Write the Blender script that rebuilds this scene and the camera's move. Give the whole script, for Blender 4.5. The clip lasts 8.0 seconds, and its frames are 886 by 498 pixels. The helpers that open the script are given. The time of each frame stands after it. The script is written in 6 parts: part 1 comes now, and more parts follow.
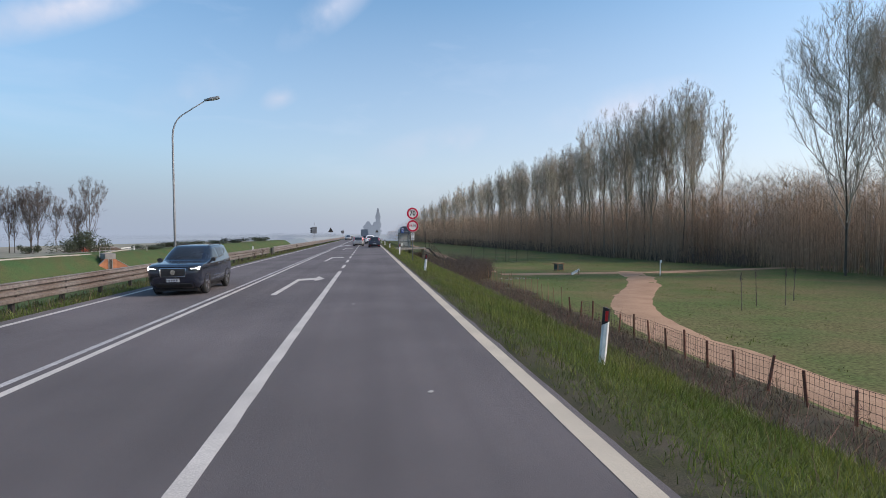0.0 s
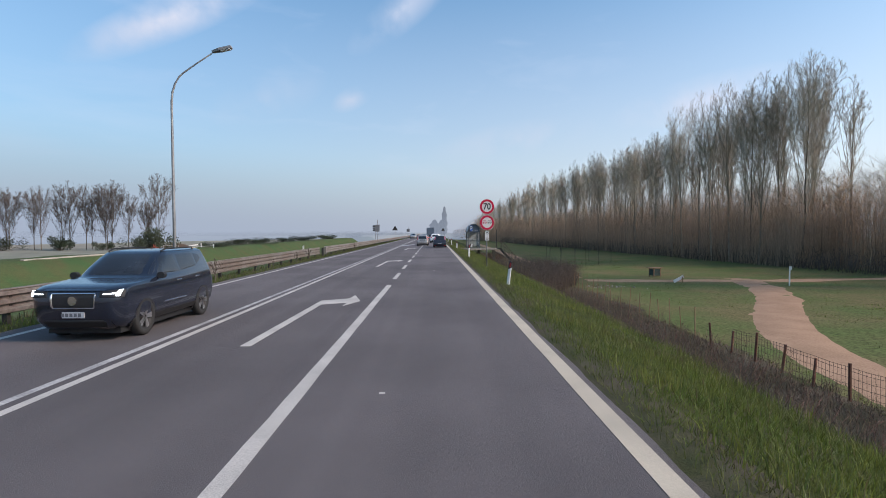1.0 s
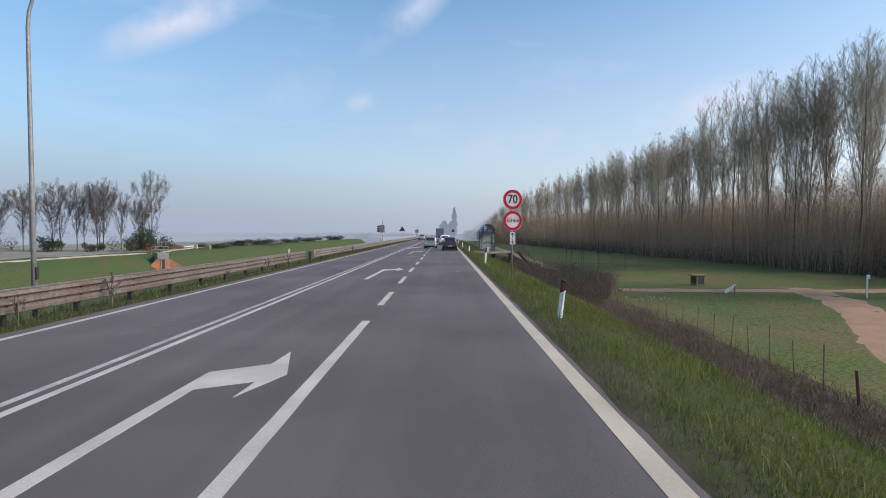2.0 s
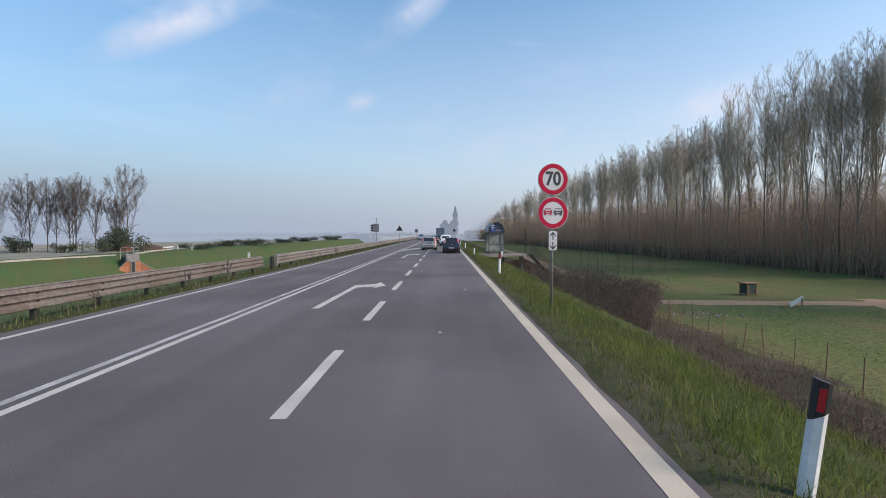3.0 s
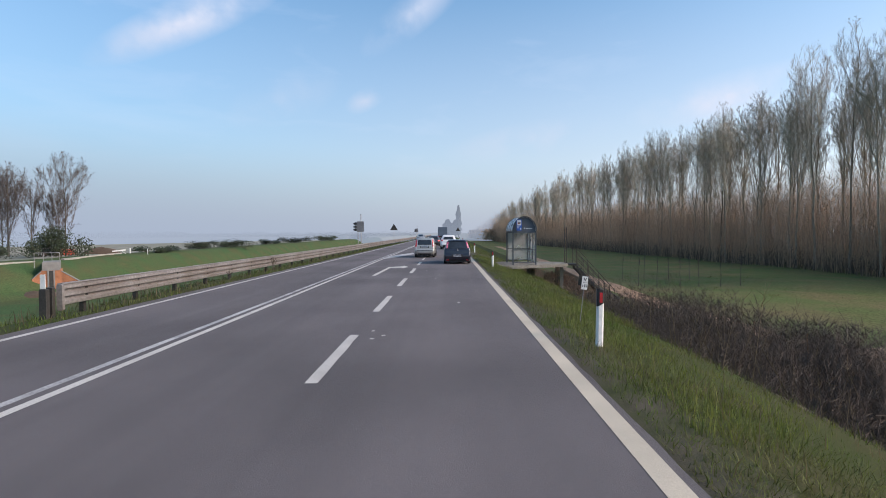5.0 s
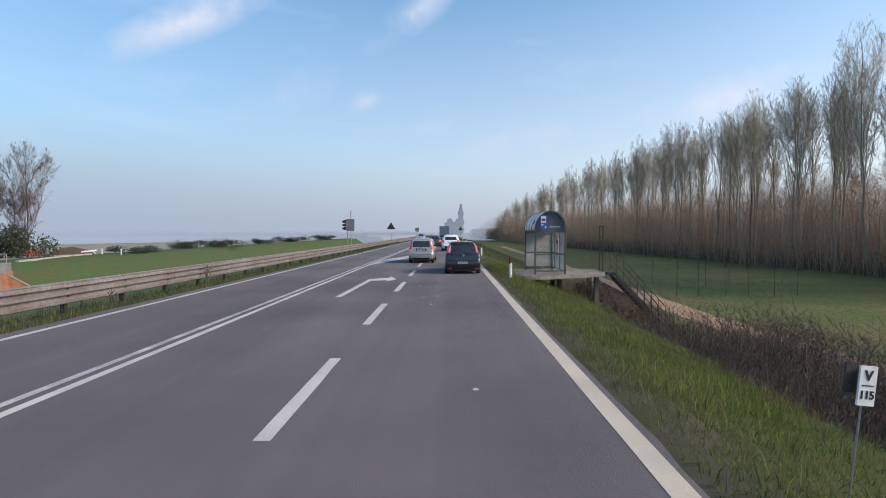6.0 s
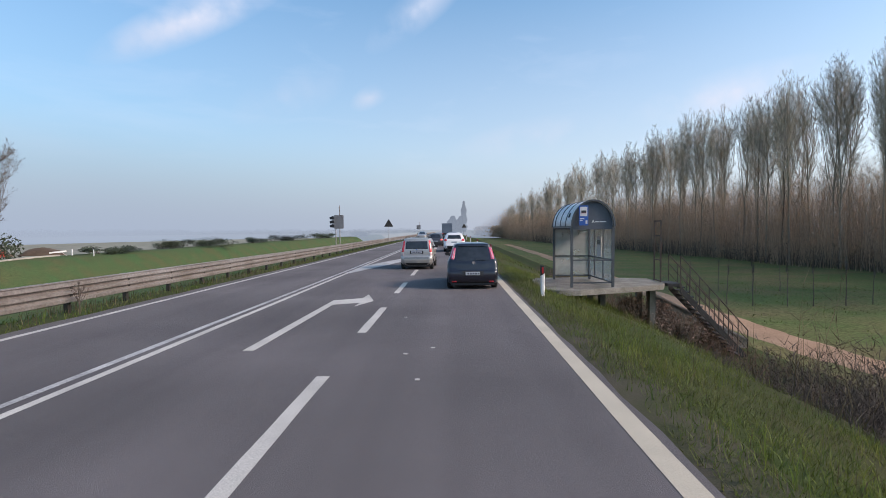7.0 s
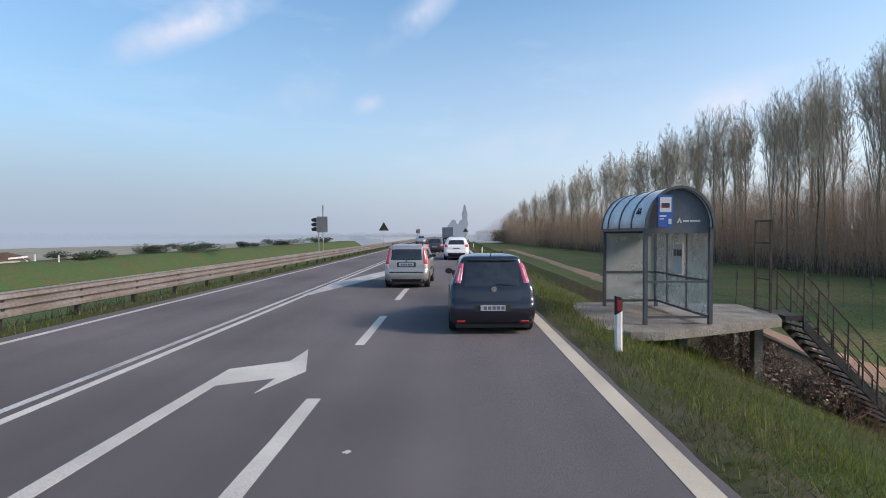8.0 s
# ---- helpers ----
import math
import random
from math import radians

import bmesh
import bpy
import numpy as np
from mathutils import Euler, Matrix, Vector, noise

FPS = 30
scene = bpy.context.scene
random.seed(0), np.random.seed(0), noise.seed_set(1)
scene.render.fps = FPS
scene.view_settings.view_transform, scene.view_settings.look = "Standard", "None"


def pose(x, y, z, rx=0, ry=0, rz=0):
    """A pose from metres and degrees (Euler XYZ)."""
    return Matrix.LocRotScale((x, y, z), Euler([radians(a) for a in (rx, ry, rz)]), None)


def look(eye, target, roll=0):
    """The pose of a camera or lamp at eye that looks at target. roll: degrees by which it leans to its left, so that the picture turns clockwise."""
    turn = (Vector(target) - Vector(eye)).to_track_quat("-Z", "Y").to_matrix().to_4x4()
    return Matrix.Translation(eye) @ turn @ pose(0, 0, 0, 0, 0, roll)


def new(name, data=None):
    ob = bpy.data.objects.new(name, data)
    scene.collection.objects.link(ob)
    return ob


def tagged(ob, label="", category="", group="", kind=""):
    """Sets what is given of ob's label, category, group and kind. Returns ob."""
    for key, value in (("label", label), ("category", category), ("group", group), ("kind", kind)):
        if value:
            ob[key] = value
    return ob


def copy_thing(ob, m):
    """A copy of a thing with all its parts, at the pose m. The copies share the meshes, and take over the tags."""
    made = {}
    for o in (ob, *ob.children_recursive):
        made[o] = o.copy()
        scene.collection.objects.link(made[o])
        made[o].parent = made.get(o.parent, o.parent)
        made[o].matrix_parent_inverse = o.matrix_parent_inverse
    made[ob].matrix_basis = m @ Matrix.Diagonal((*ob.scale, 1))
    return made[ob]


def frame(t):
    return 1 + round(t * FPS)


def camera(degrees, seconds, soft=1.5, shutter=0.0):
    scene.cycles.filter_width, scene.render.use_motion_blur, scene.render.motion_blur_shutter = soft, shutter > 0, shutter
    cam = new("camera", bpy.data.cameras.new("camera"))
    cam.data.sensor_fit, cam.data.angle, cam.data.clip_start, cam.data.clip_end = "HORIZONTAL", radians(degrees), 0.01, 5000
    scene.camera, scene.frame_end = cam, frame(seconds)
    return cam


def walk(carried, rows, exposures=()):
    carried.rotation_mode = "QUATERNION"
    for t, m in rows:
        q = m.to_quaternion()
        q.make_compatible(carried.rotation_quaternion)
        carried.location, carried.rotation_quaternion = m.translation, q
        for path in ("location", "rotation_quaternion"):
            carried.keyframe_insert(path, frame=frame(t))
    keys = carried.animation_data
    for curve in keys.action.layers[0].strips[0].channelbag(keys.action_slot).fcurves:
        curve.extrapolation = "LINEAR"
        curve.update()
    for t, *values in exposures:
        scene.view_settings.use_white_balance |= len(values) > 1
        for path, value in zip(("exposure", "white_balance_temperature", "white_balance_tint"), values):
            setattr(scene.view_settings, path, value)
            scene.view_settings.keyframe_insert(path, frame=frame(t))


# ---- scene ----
cam = camera(80.25, 8.0, 0.9)
PATH = [
    (0, pose(-1.909, -3.319, 1.817, 88.264, 0, -8.127) @ pose(0, 0, 0, 0, 0, -0.485)),
    (0.5, pose(-1.745, 0.782, 1.807, 88.221, 0, -3.387) @ pose(0, 0, 0, 0, 0, -0.177)),
    (1, pose(-1.703, 4.523, 1.821, 88.154, 0, -0.943) @ pose(0, 0, 0, 0, 0, -0.242)),
    (1.5, pose(-1.665, 8.000, 1.823, 88.274, 0, -0.043) @ pose(0, 0, 0, 0, 0, -0.175)),
    (3, pose(-1.630, 19.899, 1.810, 88.244, 0, 0.205) @ pose(0, 0, 0, 0, 0, -0.100)),
    (3.5, pose(-1.626, 24.044, 1.807, 88.238, 0, 0.238) @ pose(0, 0, 0, 0, 0, -0.145)),
    (4, pose(-1.610, 27.971, 1.820, 88.224, 0, 0.231) @ pose(0, 0, 0, 0, 0, -0.251)),
    (4.5, pose(-1.595, 31.980, 1.813, 88.232, 0, 0.352) @ pose(0, 0, 0, 0, 0, -0.319)),
    (6, pose(-1.609, 43.488, 1.819, 88.136, 0, 0.747) @ pose(0, 0, 0, 0, 0, -0.186)),
    (6.5, pose(-1.635, 46.989, 1.818, 88.124, 0, 0.790) @ pose(0, 0, 0, 0, 0, -0.289)),
    (7, pose(-1.643, 50.322, 1.812, 87.876, 0, 1.061) @ pose(0, 0, 0, 0, 0, -0.424)),
    (7.5, pose(-1.689, 53.538, 1.803, 88.104, 0, 1.156) @ pose(0, 0, 0, 0, 0, -0.340)),
    (8, pose(-1.737, 56.861, 1.790, 88.349, 0, 1.114) @ pose(0, 0, 0, 0, 0, -0.306)),
]
walk(cam, PATH, [(0, 0.34, 6600, 20), (3, 0.38, 6600, 20), (6, 0.44, 6600, 20), (8, 0.44, 6600, 20)])
# ---- light ----
SUN_AZIMUTH, SUN_HEIGHT = 106.0, 31.0      # degrees to the right of the road's direction, degrees up
world = bpy.data.worlds.new("sky")
scene.world = world
world.use_nodes = True
wn, wl = world.node_tree.nodes, world.node_tree.links
wn.clear()
w_out, w_bg = wn.new("ShaderNodeOutputWorld"), wn.new("ShaderNodeBackground")
w_sky = wn.new("ShaderNodeTexSky")
w_sky.sky_type = "NISHITA"
w_sky.sun_disc = False
w_sky.sun_elevation, w_sky.sun_rotation = radians(SUN_HEIGHT), radians(SUN_AZIMUTH)
w_sky.altitude, w_sky.air_density, w_sky.dust_density, w_sky.ozone_density = 0, 1.0, 1.6, 1.4
w_bg.inputs["Strength"].default_value = 0.15
# thin high cloud, drawn out along one direction, and pale haze low down
w_co, w_map, w_noise = wn.new("ShaderNodeTexCoord"), wn.new("ShaderNodeMapping"), wn.new("ShaderNodeTexNoise")
w_map.inputs["Scale"].default_value = (2.2, 0.9, 9.0)
w_map.inputs["Rotation"].default_value = (0.25, 0.12, 0.6)
w_noise.inputs["Scale"].default_value, w_noise.inputs["Detail"].default_value = 1.7, 6.0
w_noise.inputs["Roughness"].default_value, w_noise.inputs["Distortion"].default_value = 0.55, 0.4
w_ramp = wn.new("ShaderNodeValToRGB")
w_ramp.color_ramp.elements[0].position, w_ramp.color_ramp.elements[1].position = 0.54, 0.80
w_sep, w_haze, w_mixc, w_mixh = wn.new("ShaderNodeSeparateXYZ"), wn.new("ShaderNodeMapRange"), wn.new("ShaderNodeMixRGB"), wn.new("ShaderNodeMixRGB")
w_haze.inputs["From Min"].default_value, w_haze.inputs["From Max"].default_value = 0.0, 0.42
w_haze.inputs["To Min"].default_value, w_haze.inputs["To Max"].default_value = 0.80, 0.0
w_cl = wn.new("ShaderNodeMath")
w_cl.operation = "MULTIPLY"
w_cl.inputs[1].default_value = 0.12
w_mixc.inputs["Color2"].default_value = (6.2, 6.6, 7.1, 1)
# the haze is brighter and whiter towards the sun's side
w_side, w_tint = wn.new("ShaderNodeMapRange"), wn.new("ShaderNodeMixRGB")
w_side.inputs["From Min"].default_value, w_side.inputs["From Max"].default_value = -0.55, 0.85
w_tint.inputs["Color1"].default_value, w_tint.inputs["Color2"].default_value = (1.72, 2.18, 2.72, 1), (4.7, 4.75, 5.0, 1)
wl.new(w_sep.outputs["X"], w_side.inputs["Value"])
wl.new(w_side.outputs["Result"], w_tint.inputs["Fac"])
wl.new(w_tint.outputs["Color"], w_mixh.inputs["Color2"])
wl.new(w_co.outputs["Generated"], w_map.inputs["Vector"])
wl.new(w_map.outputs["Vector"], w_noise.inputs["Vector"])
wl.new(w_noise.outputs["Fac"], w_ramp.inputs["Fac"])
wl.new(w_ramp.outputs["Color"], w_cl.inputs[0])
wl.new(w_co.outputs["Generated"], w_sep.inputs["Vector"])
wl.new(w_sep.outputs["Z"], w_haze.inputs["Value"])
w_tone = wn.new("ShaderNodeMixRGB")
w_tone.blend_type = "MULTIPLY"
w_tone.inputs["Fac"].default_value, w_tone.inputs["Color2"].default_value = 1.0, (0.76, 1.09, 1.11, 1)
wl.new(w_sky.outputs["Color"], w_tone.inputs["Color1"])
wl.new(w_tone.outputs["Color"], w_mixc.inputs["Color1"])
wl.new(w_cl.outputs[0], w_mixc.inputs["Fac"])
# the wisps that drift over the road: where each begins and ends, its breadth and density
WISPS = [((-0.52, 0.80, 0.275), (-0.30, 0.87, 0.395), 0.027, 0.7), ((-0.13, 0.935, 0.33), (0.02, 0.90, 0.43), 0.026, 0.42), ((-0.176, 0.957, 0.226), (-0.118, 0.96, 0.256), 0.016, 0.42),
         ((0.34, 0.915, 0.20), (0.56, 0.80, 0.235), 0.030, 0.6), ((-0.36, 0.91, 0.20), (-0.21, 0.94, 0.27), 0.035, 0.2), ((0.02, 0.988, 0.145), (0.26, 0.95, 0.185), 0.028, 0.3)]
w_last = w_mixc.outputs["Color"]
w_fine = wn.new("ShaderNodeTexNoise")
w_fine.inputs["Scale"].default_value, w_fine.inputs["Detail"].default_value = 14.0, 5.0
wl.new(w_co.outputs["Generated"], w_fine.inputs["Vector"])
w_frayed = wn.new("ShaderNodeMapRange")
w_frayed.inputs["From Min"].default_value, w_frayed.inputs["From Max"].default_value = 0.34, 0.66
w_frayed.inputs["To Max"].default_value = 1.1
wl.new(w_fine.outputs["Fac"], w_frayed.inputs["Value"])
for w_a, w_b, w_w, w_d in WISPS:
    w_u, w_c = Vector(w_b) - Vector(w_a), (Vector(w_a) + Vector(w_b)).normalized()
    w_x = w_u.normalized()
    w_y = w_c.cross(w_x).normalized()
    w_m, w_g, w_p, w_k, w_n = (wn.new(k) for k in ("ShaderNodeMapping", "ShaderNodeTexGradient", "ShaderNodeMath", "ShaderNodeMath", "ShaderNodeMixRGB"))
    w_m.vector_type = "TEXTURE"
    w_m.inputs["Location"].default_value, w_m.inputs["Scale"].default_value = w_c, (w_u.length * 0.65, w_w * 1.35, 0.5)
    w_m.inputs["Rotation"].default_value = Matrix((w_x, w_y, w_x.cross(w_y))).transposed().to_euler()
    w_g.gradient_type = "SPHERICAL"
    w_p.operation, w_k.operation = "MULTIPLY", "MULTIPLY"
    w_k.inputs[1].default_value = w_d * 1.35
    w_k.use_clamp = True
    w_n.inputs["Color2"].default_value = (3.9, 4.4, 5.0, 1)
    wl.new(w_co.outputs["Generated"], w_m.inputs["Vector"])
    wl.new(w_m.outputs["Vector"], w_g.inputs["Vector"])
    wl.new(w_g.outputs["Fac"], w_p.inputs[0])
    wl.new(w_frayed.outputs["Result"], w_p.inputs[1])
    wl.new(w_p.outputs[0], w_k.inputs[0])
    wl.new(w_k.outputs[0], w_n.inputs["Fac"])
    wl.new(w_last, w_n.inputs["Color1"])
    w_last = w_n.outputs["Color"]
wl.new(w_last, w_mixh.inputs["Color1"])
wl.new(w_haze.outputs["Result"], w_mixh.inputs["Fac"])
wl.new(w_mixh.outputs["Color"], w_bg.inputs["Color"])
wl.new(w_bg.outputs["Background"], w_out.inputs["Surface"])

sun = new("sun", bpy.data.lights.new("sun", "SUN"))
sun.data.energy, sun.data.angle, sun.data.color = 2.9, radians(16), (1.0, 0.80, 0.66)
_a, _e = radians(SUN_AZIMUTH), radians(SUN_HEIGHT)
sun.matrix_world = look((0, 0, 60), Vector((0, 0, 60)) - Vector((math.sin(_a) * math.cos(_e), math.cos(_a) * math.cos(_e), math.sin(_e))))

# ---- materials ----


def mat(name, color, rough=0.8, metal=0.0, vary=0.25, scale=3.0, fine=40.0, bump=0.15, tint=None, coords="Object", spec=0.5, coat=0.0, rand=0.0, island=0.0):
    """A surface with colour variation at two scales, and fine relief."""
    m = bpy.data.materials.new(name)
    m.use_nodes = True
    n, l = m.node_tree.nodes, m.node_tree.links
    b = n["Principled BSDF"]
    b.inputs["Roughness"].default_value, b.inputs["Metallic"].default_value = rough, metal
    b.inputs["Specular IOR Level"].default_value, b.inputs["Coat Weight"].default_value = spec, coat
    b.inputs["Coat Roughness"].default_value = 0.08
    co = n.new("ShaderNodeTexCoord")
    big, small = n.new("ShaderNodeTexNoise"), n.new("ShaderNodeTexNoise")
    big.inputs["Scale"].default_value, big.inputs["Detail"].default_value = scale, 4.0
    small.inputs["Scale"].default_value, small.inputs["Detail"].default_value = fine, 3.0
    l.new(co.outputs[coords], big.inputs["Vector"])
    l.new(co.outputs[coords], small.inputs["Vector"])
    mix = n.new("ShaderNodeMixRGB")
    t2 = tint or tuple(c * (1 - vary) for c in color)
    mix.inputs["Color1"].default_value, mix.inputs["Color2"].default_value = (*color, 1), (*t2, 1)
    r1 = n.new("ShaderNodeMapRange")
    r1.inputs["From Min"].default_value, r1.inputs["From Max"].default_value = 0.35, 0.65
    l.new(big.outputs["Fac"], r1.inputs["Value"])
    l.new(r1.outputs["Result"], mix.inputs["Fac"])
    hsv = n.new("ShaderNodeHueSaturation")
    r2 = n.new("ShaderNodeMapRange")
    r2.inputs["From Min"].default_value, r2.inputs["From Max"].default_value = 0.3, 0.7
    r2.inputs["To Min"].default_value, r2.inputs["To Max"].default_value = 1 - vary * 0.7, 1 + vary * 0.7
    l.new(small.outputs["Fac"], r2.inputs["Value"])
    last = r2.outputs["Result"]
    for amount, source in ((rand, "obj"), (island, "isl")):
        if amount:
            src = n.new("ShaderNodeObjectInfo").outputs["Random"] if source == "obj" else n.new("ShaderNodeNewGeometry").outputs["Random Per Island"]
            r3, mu = n.new("ShaderNodeMapRange"), n.new("ShaderNodeMath")
            r3.inputs["To Min"].default_value, r3.inputs["To Max"].default_value = 1 - amount, 1 + amount
            mu.operation = "MULTIPLY"
            l.new(src, r3.inputs["Value"])
            l.new(r3.outputs["Result"], mu.inputs[0])
            l.new(last, mu.inputs[1])
            last = mu.outputs[0]
    l.new(last, hsv.inputs["Value"])
    l.new(mix.outputs["Color"], hsv.inputs["Color"])
    l.new(hsv.outputs["Color"], b.inputs["Base Color"])
    if bump:
        bp = n.new("ShaderNodeBump")
        bp.inputs["Strength"].default_value, bp.inputs["Distance"].default_value = bump, 0.02
        l.new(small.outputs["Fac"], bp.inputs["Height"])
        l.new(bp.outputs["Normal"], b.inputs["Normal"])
    return m


def glow(name, color, strength):
    m = mat(name, color, 0.3, bump=0)
    b = m.node_tree.nodes["Principled BSDF"]
    b.inputs["Emission Color"].default_value, b.inputs["Emission Strength"].default_value = (*color, 1), strength
    return m


def glass(name, color, rough=0.05, clear=0.85):
    """A thin pane: part clear, part glossy and dusty."""
    m = bpy.data.materials.new(name)
    m.use_nodes = True
    n, l = m.node_tree.nodes, m.node_tree.links
    b = n["Principled BSDF"]
    b.inputs["Base Color"].default_value, b.inputs["Roughness"].default_value = (*color, 1), rough
    tr, mx = n.new("ShaderNodeBsdfTransparent"), n.new("ShaderNodeMixShader")
    tr.inputs["Color"].default_value = (0.88, 0.93, 0.92, 1)
    no, rg = n.new("ShaderNodeTexNoise"), n.new("ShaderNodeMapRange")
    no.inputs["Scale"].default_value, no.inputs["Detail"].default_value = 3.0, 5.0
    rg.inputs["To Min"].default_value, rg.inputs["To Max"].default_value = clear - 0.15, min(clear + 0.12, 1)
    l.new(no.outputs["Fac"], rg.inputs["Value"])
    l.new(rg.outputs["Result"], mx.inputs["Fac"])
    l.new(b.outputs["BSDF"], mx.inputs[1])
    l.new(tr.outputs["BSDF"], mx.inputs[2])
    l.new(mx.outputs["Shader"], n["Material Output"].inputs["Surface"])
    return m


def road_material():
    """Worn asphalt: aggregate, smoother wheel tracks along the road, tar patches."""
    m = mat("asphalt", (0.152, 0.136, 0.138), 0.88, vary=0.30, scale=0.22, fine=190.0, bump=0.55, spec=0.35)
    n, l = m.node_tree.nodes, m.node_tree.links
    b = n["Principled BSDF"]
    old = b.inputs["Base Color"].links[0].from_socket
    co, mp, no, rg, mx = n.new("ShaderNodeTexCoord"), n.new("ShaderNodeMapping"), n.new("ShaderNodeTexNoise"), n.new("ShaderNodeMapRange"), n.new("ShaderNodeMixRGB")
    mp.inputs["Scale"].default_value = (1.3, 0.02, 1.0)
    no.inputs["Scale"].default_value, no.inputs["Detail"].default_value = 1.0, 3.0
    rg.inputs["From Min"].default_value, rg.inputs["From Max"].default_value = 0.35, 0.65
    rg.inputs["To Min"].default_value, rg.inputs["To Max"].default_value = 0.0, 0.6
    mx.blend_type = "MULTIPLY"
    mx.inputs["Color2"].default_value = (0.73, 0.73, 0.74, 1)
    l.new(co.outputs["Object"], mp.inputs["Vector"])
    l.new(mp.outputs["Vector"], no.inputs["Vector"])
    l.new(no.outputs["Fac"], rg.inputs["Value"])
    l.new(rg.outputs["Result"], mx.inputs["Fac"])
    l.new(old, mx.inputs["Color1"])
    l.new(mx.outputs["Color"], b.inputs["Base Color"])
    return m


def leaf_light(m, share=0.4):
    """Lets part of the light through thin blades and leaves."""
    n, l = m.node_tree.nodes, m.node_tree.links
    b = n["Principled BSDF"]
    tr, mx = n.new("ShaderNodeBsdfTranslucent"), n.new("ShaderNodeMixShader")
    mx.inputs["Fac"].default_value = share
    l.new(b.inputs["Base Color"].links[0].from_socket, tr.inputs["Color"])
    l.new(b.outputs["BSDF"], mx.inputs[1])
    l.new(tr.outputs["BSDF"], mx.inputs[2])
    l.new(mx.outputs["Shader"], n["Material Output"].inputs["Surface"])
    return m


ASPHALT = road_material()
PAINT = mat("road_paint", (0.53, 0.50, 0.455), 0.7, vary=0.22, scale=1.2, fine=60, bump=0.25)
# Creamier copy of the road paint: warm light on the right line, as colour.
PAINT_WARM_LIT = mat("warm_lit_edge_paint", (0.52, 0.455, 0.355), 0.8, vary=0.14, scale=1.0, fine=90, bump=0.2, tint=(0.42, 0.37, 0.29))
PLATFORM = mat("dirty_platform_concrete", (0.235, 0.222, 0.20), 0.95, vary=0.4, scale=1.6, fine=24, bump=0.5, tint=(0.15, 0.142, 0.118), spec=0.2)
PAINT_OLD = mat("worn_road_paint", (0.46, 0.45, 0.44), 0.75, vary=0.4, scale=1.5, fine=30, bump=0.25)
GRASS_GROUND = mat("grass_ground", (0.044, 0.062, 0.018), 0.95, vary=0.4, scale=0.5, fine=30, bump=0.4, tint=(0.056, 0.056, 0.025), spec=0.08)
FIELD = mat("field_grass", (0.090, 0.122, 0.042), 0.95, vary=0.55, scale=0.22, fine=7.0, bump=0.5, tint=(0.140, 0.124, 0.058), spec=0.08)
BANK = mat("bank_grass_ground", (0.052, 0.096, 0.038), 0.95, vary=0.5, scale=0.3, fine=7.0, bump=0.45, tint=(0.080, 0.088, 0.040), spec=0.08)
# Far fields: the paleness of distant haze is put into this ground colour.
PLAIN = mat("haze_paled_field", (0.25, 0.24, 0.20), 0.95, vary=0.25, scale=0.01, fine=0.3, bump=0.3, tint=(0.22, 0.23, 0.18), spec=0.08)
BLADE = mat("grass_blade", (0.086, 0.130, 0.020), 0.7, vary=0.3, scale=0.35, fine=2.0, bump=0, tint=(0.12, 0.128, 0.042), island=0.45)
BRIGHT_BLADE = mat("bright_grass_blade", (0.122, 0.162, 0.028), 0.7, vary=0.3, scale=0.5, fine=2.5, bump=0, tint=(0.165, 0.18, 0.042), island=0.4)
BANK_BLADE = mat("bank_grass_blade", (0.060, 0.118, 0.040), 0.75, vary=0.3, scale=0.3, fine=2.0, bump=0, island=0.35)
DEAD_LEAF = mat("dead_leaves", (0.30, 0.215, 0.165), 0.8, vary=0.35, scale=3, fine=20, bump=0, tint=(0.19, 0.115, 0.085), island=0.45)
BRUSH_RED = mat("dry_red_brush", (0.17, 0.10, 0.075), 0.9, vary=0.3, scale=0.5, fine=5, bump=0, island=0.35)
DEAD_GROUND = mat("matted_dead_grass", (0.100, 0.084, 0.062), 0.95, vary=0.45, scale=0.9, fine=40, bump=0.4, tint=(0.060, 0.056, 0.034), spec=0.08)
DEAD_BLADE = mat("dead_grass_blade", (0.150, 0.122, 0.086), 0.85, vary=0.35, scale=0.5, fine=3.0, bump=0, tint=(0.098, 0.084, 0.052), island=0.4)
VERGE_SOIL = mat("verge_soil", (0.088, 0.078, 0.058), 0.95, vary=0.4, scale=1.6, fine=70, bump=0.35, tint=(0.058, 0.064, 0.030), spec=0.08)
FAR_LEAF = mat("distant_leaves", (0.05, 0.06, 0.045), 0.9, vary=0.2, scale=0.2, fine=2, bump=0, island=0.2)
DRY_BLADE = mat("dry_grass", (0.19, 0.15, 0.085), 0.8, vary=0.3, scale=0.6, fine=3.0, bump=0, island=0.3)
BRUSH = mat("brushwood", (0.098, 0.078, 0.060), 0.9, vary=0.3, scale=0.5, fine=5, bump=0, island=0.3)
TRACK = mat("dirt_track", (0.39, 0.255, 0.17), 0.95, vary=0.2, scale=0.5, fine=12, bump=0.5, spec=0.08)
BARK = mat("bark", (0.14, 0.115, 0.088), 0.9, vary=0.35, scale=2, fine=25, bump=0.4, rand=0.25)
PALE_BARK = mat("pale_poplar_bark", (0.34, 0.295, 0.225), 0.9, vary=0.35, scale=1.2, fine=18, bump=0.3, rand=0.25)
TWIG = mat("twigs", (0.38, 0.325, 0.27), 0.9, vary=0.2, scale=0.3, fine=3, bump=0, rand=0.25, tint=(0.285, 0.265, 0.19))
TWIG_DARK = mat("dark_twigs", (0.105, 0.085, 0.075), 0.9, vary=0.2, scale=0.3, fine=3, bump=0, rand=0.2)
leaf_light(BLADE)
leaf_light(BRIGHT_BLADE)
leaf_light(DRY_BLADE)
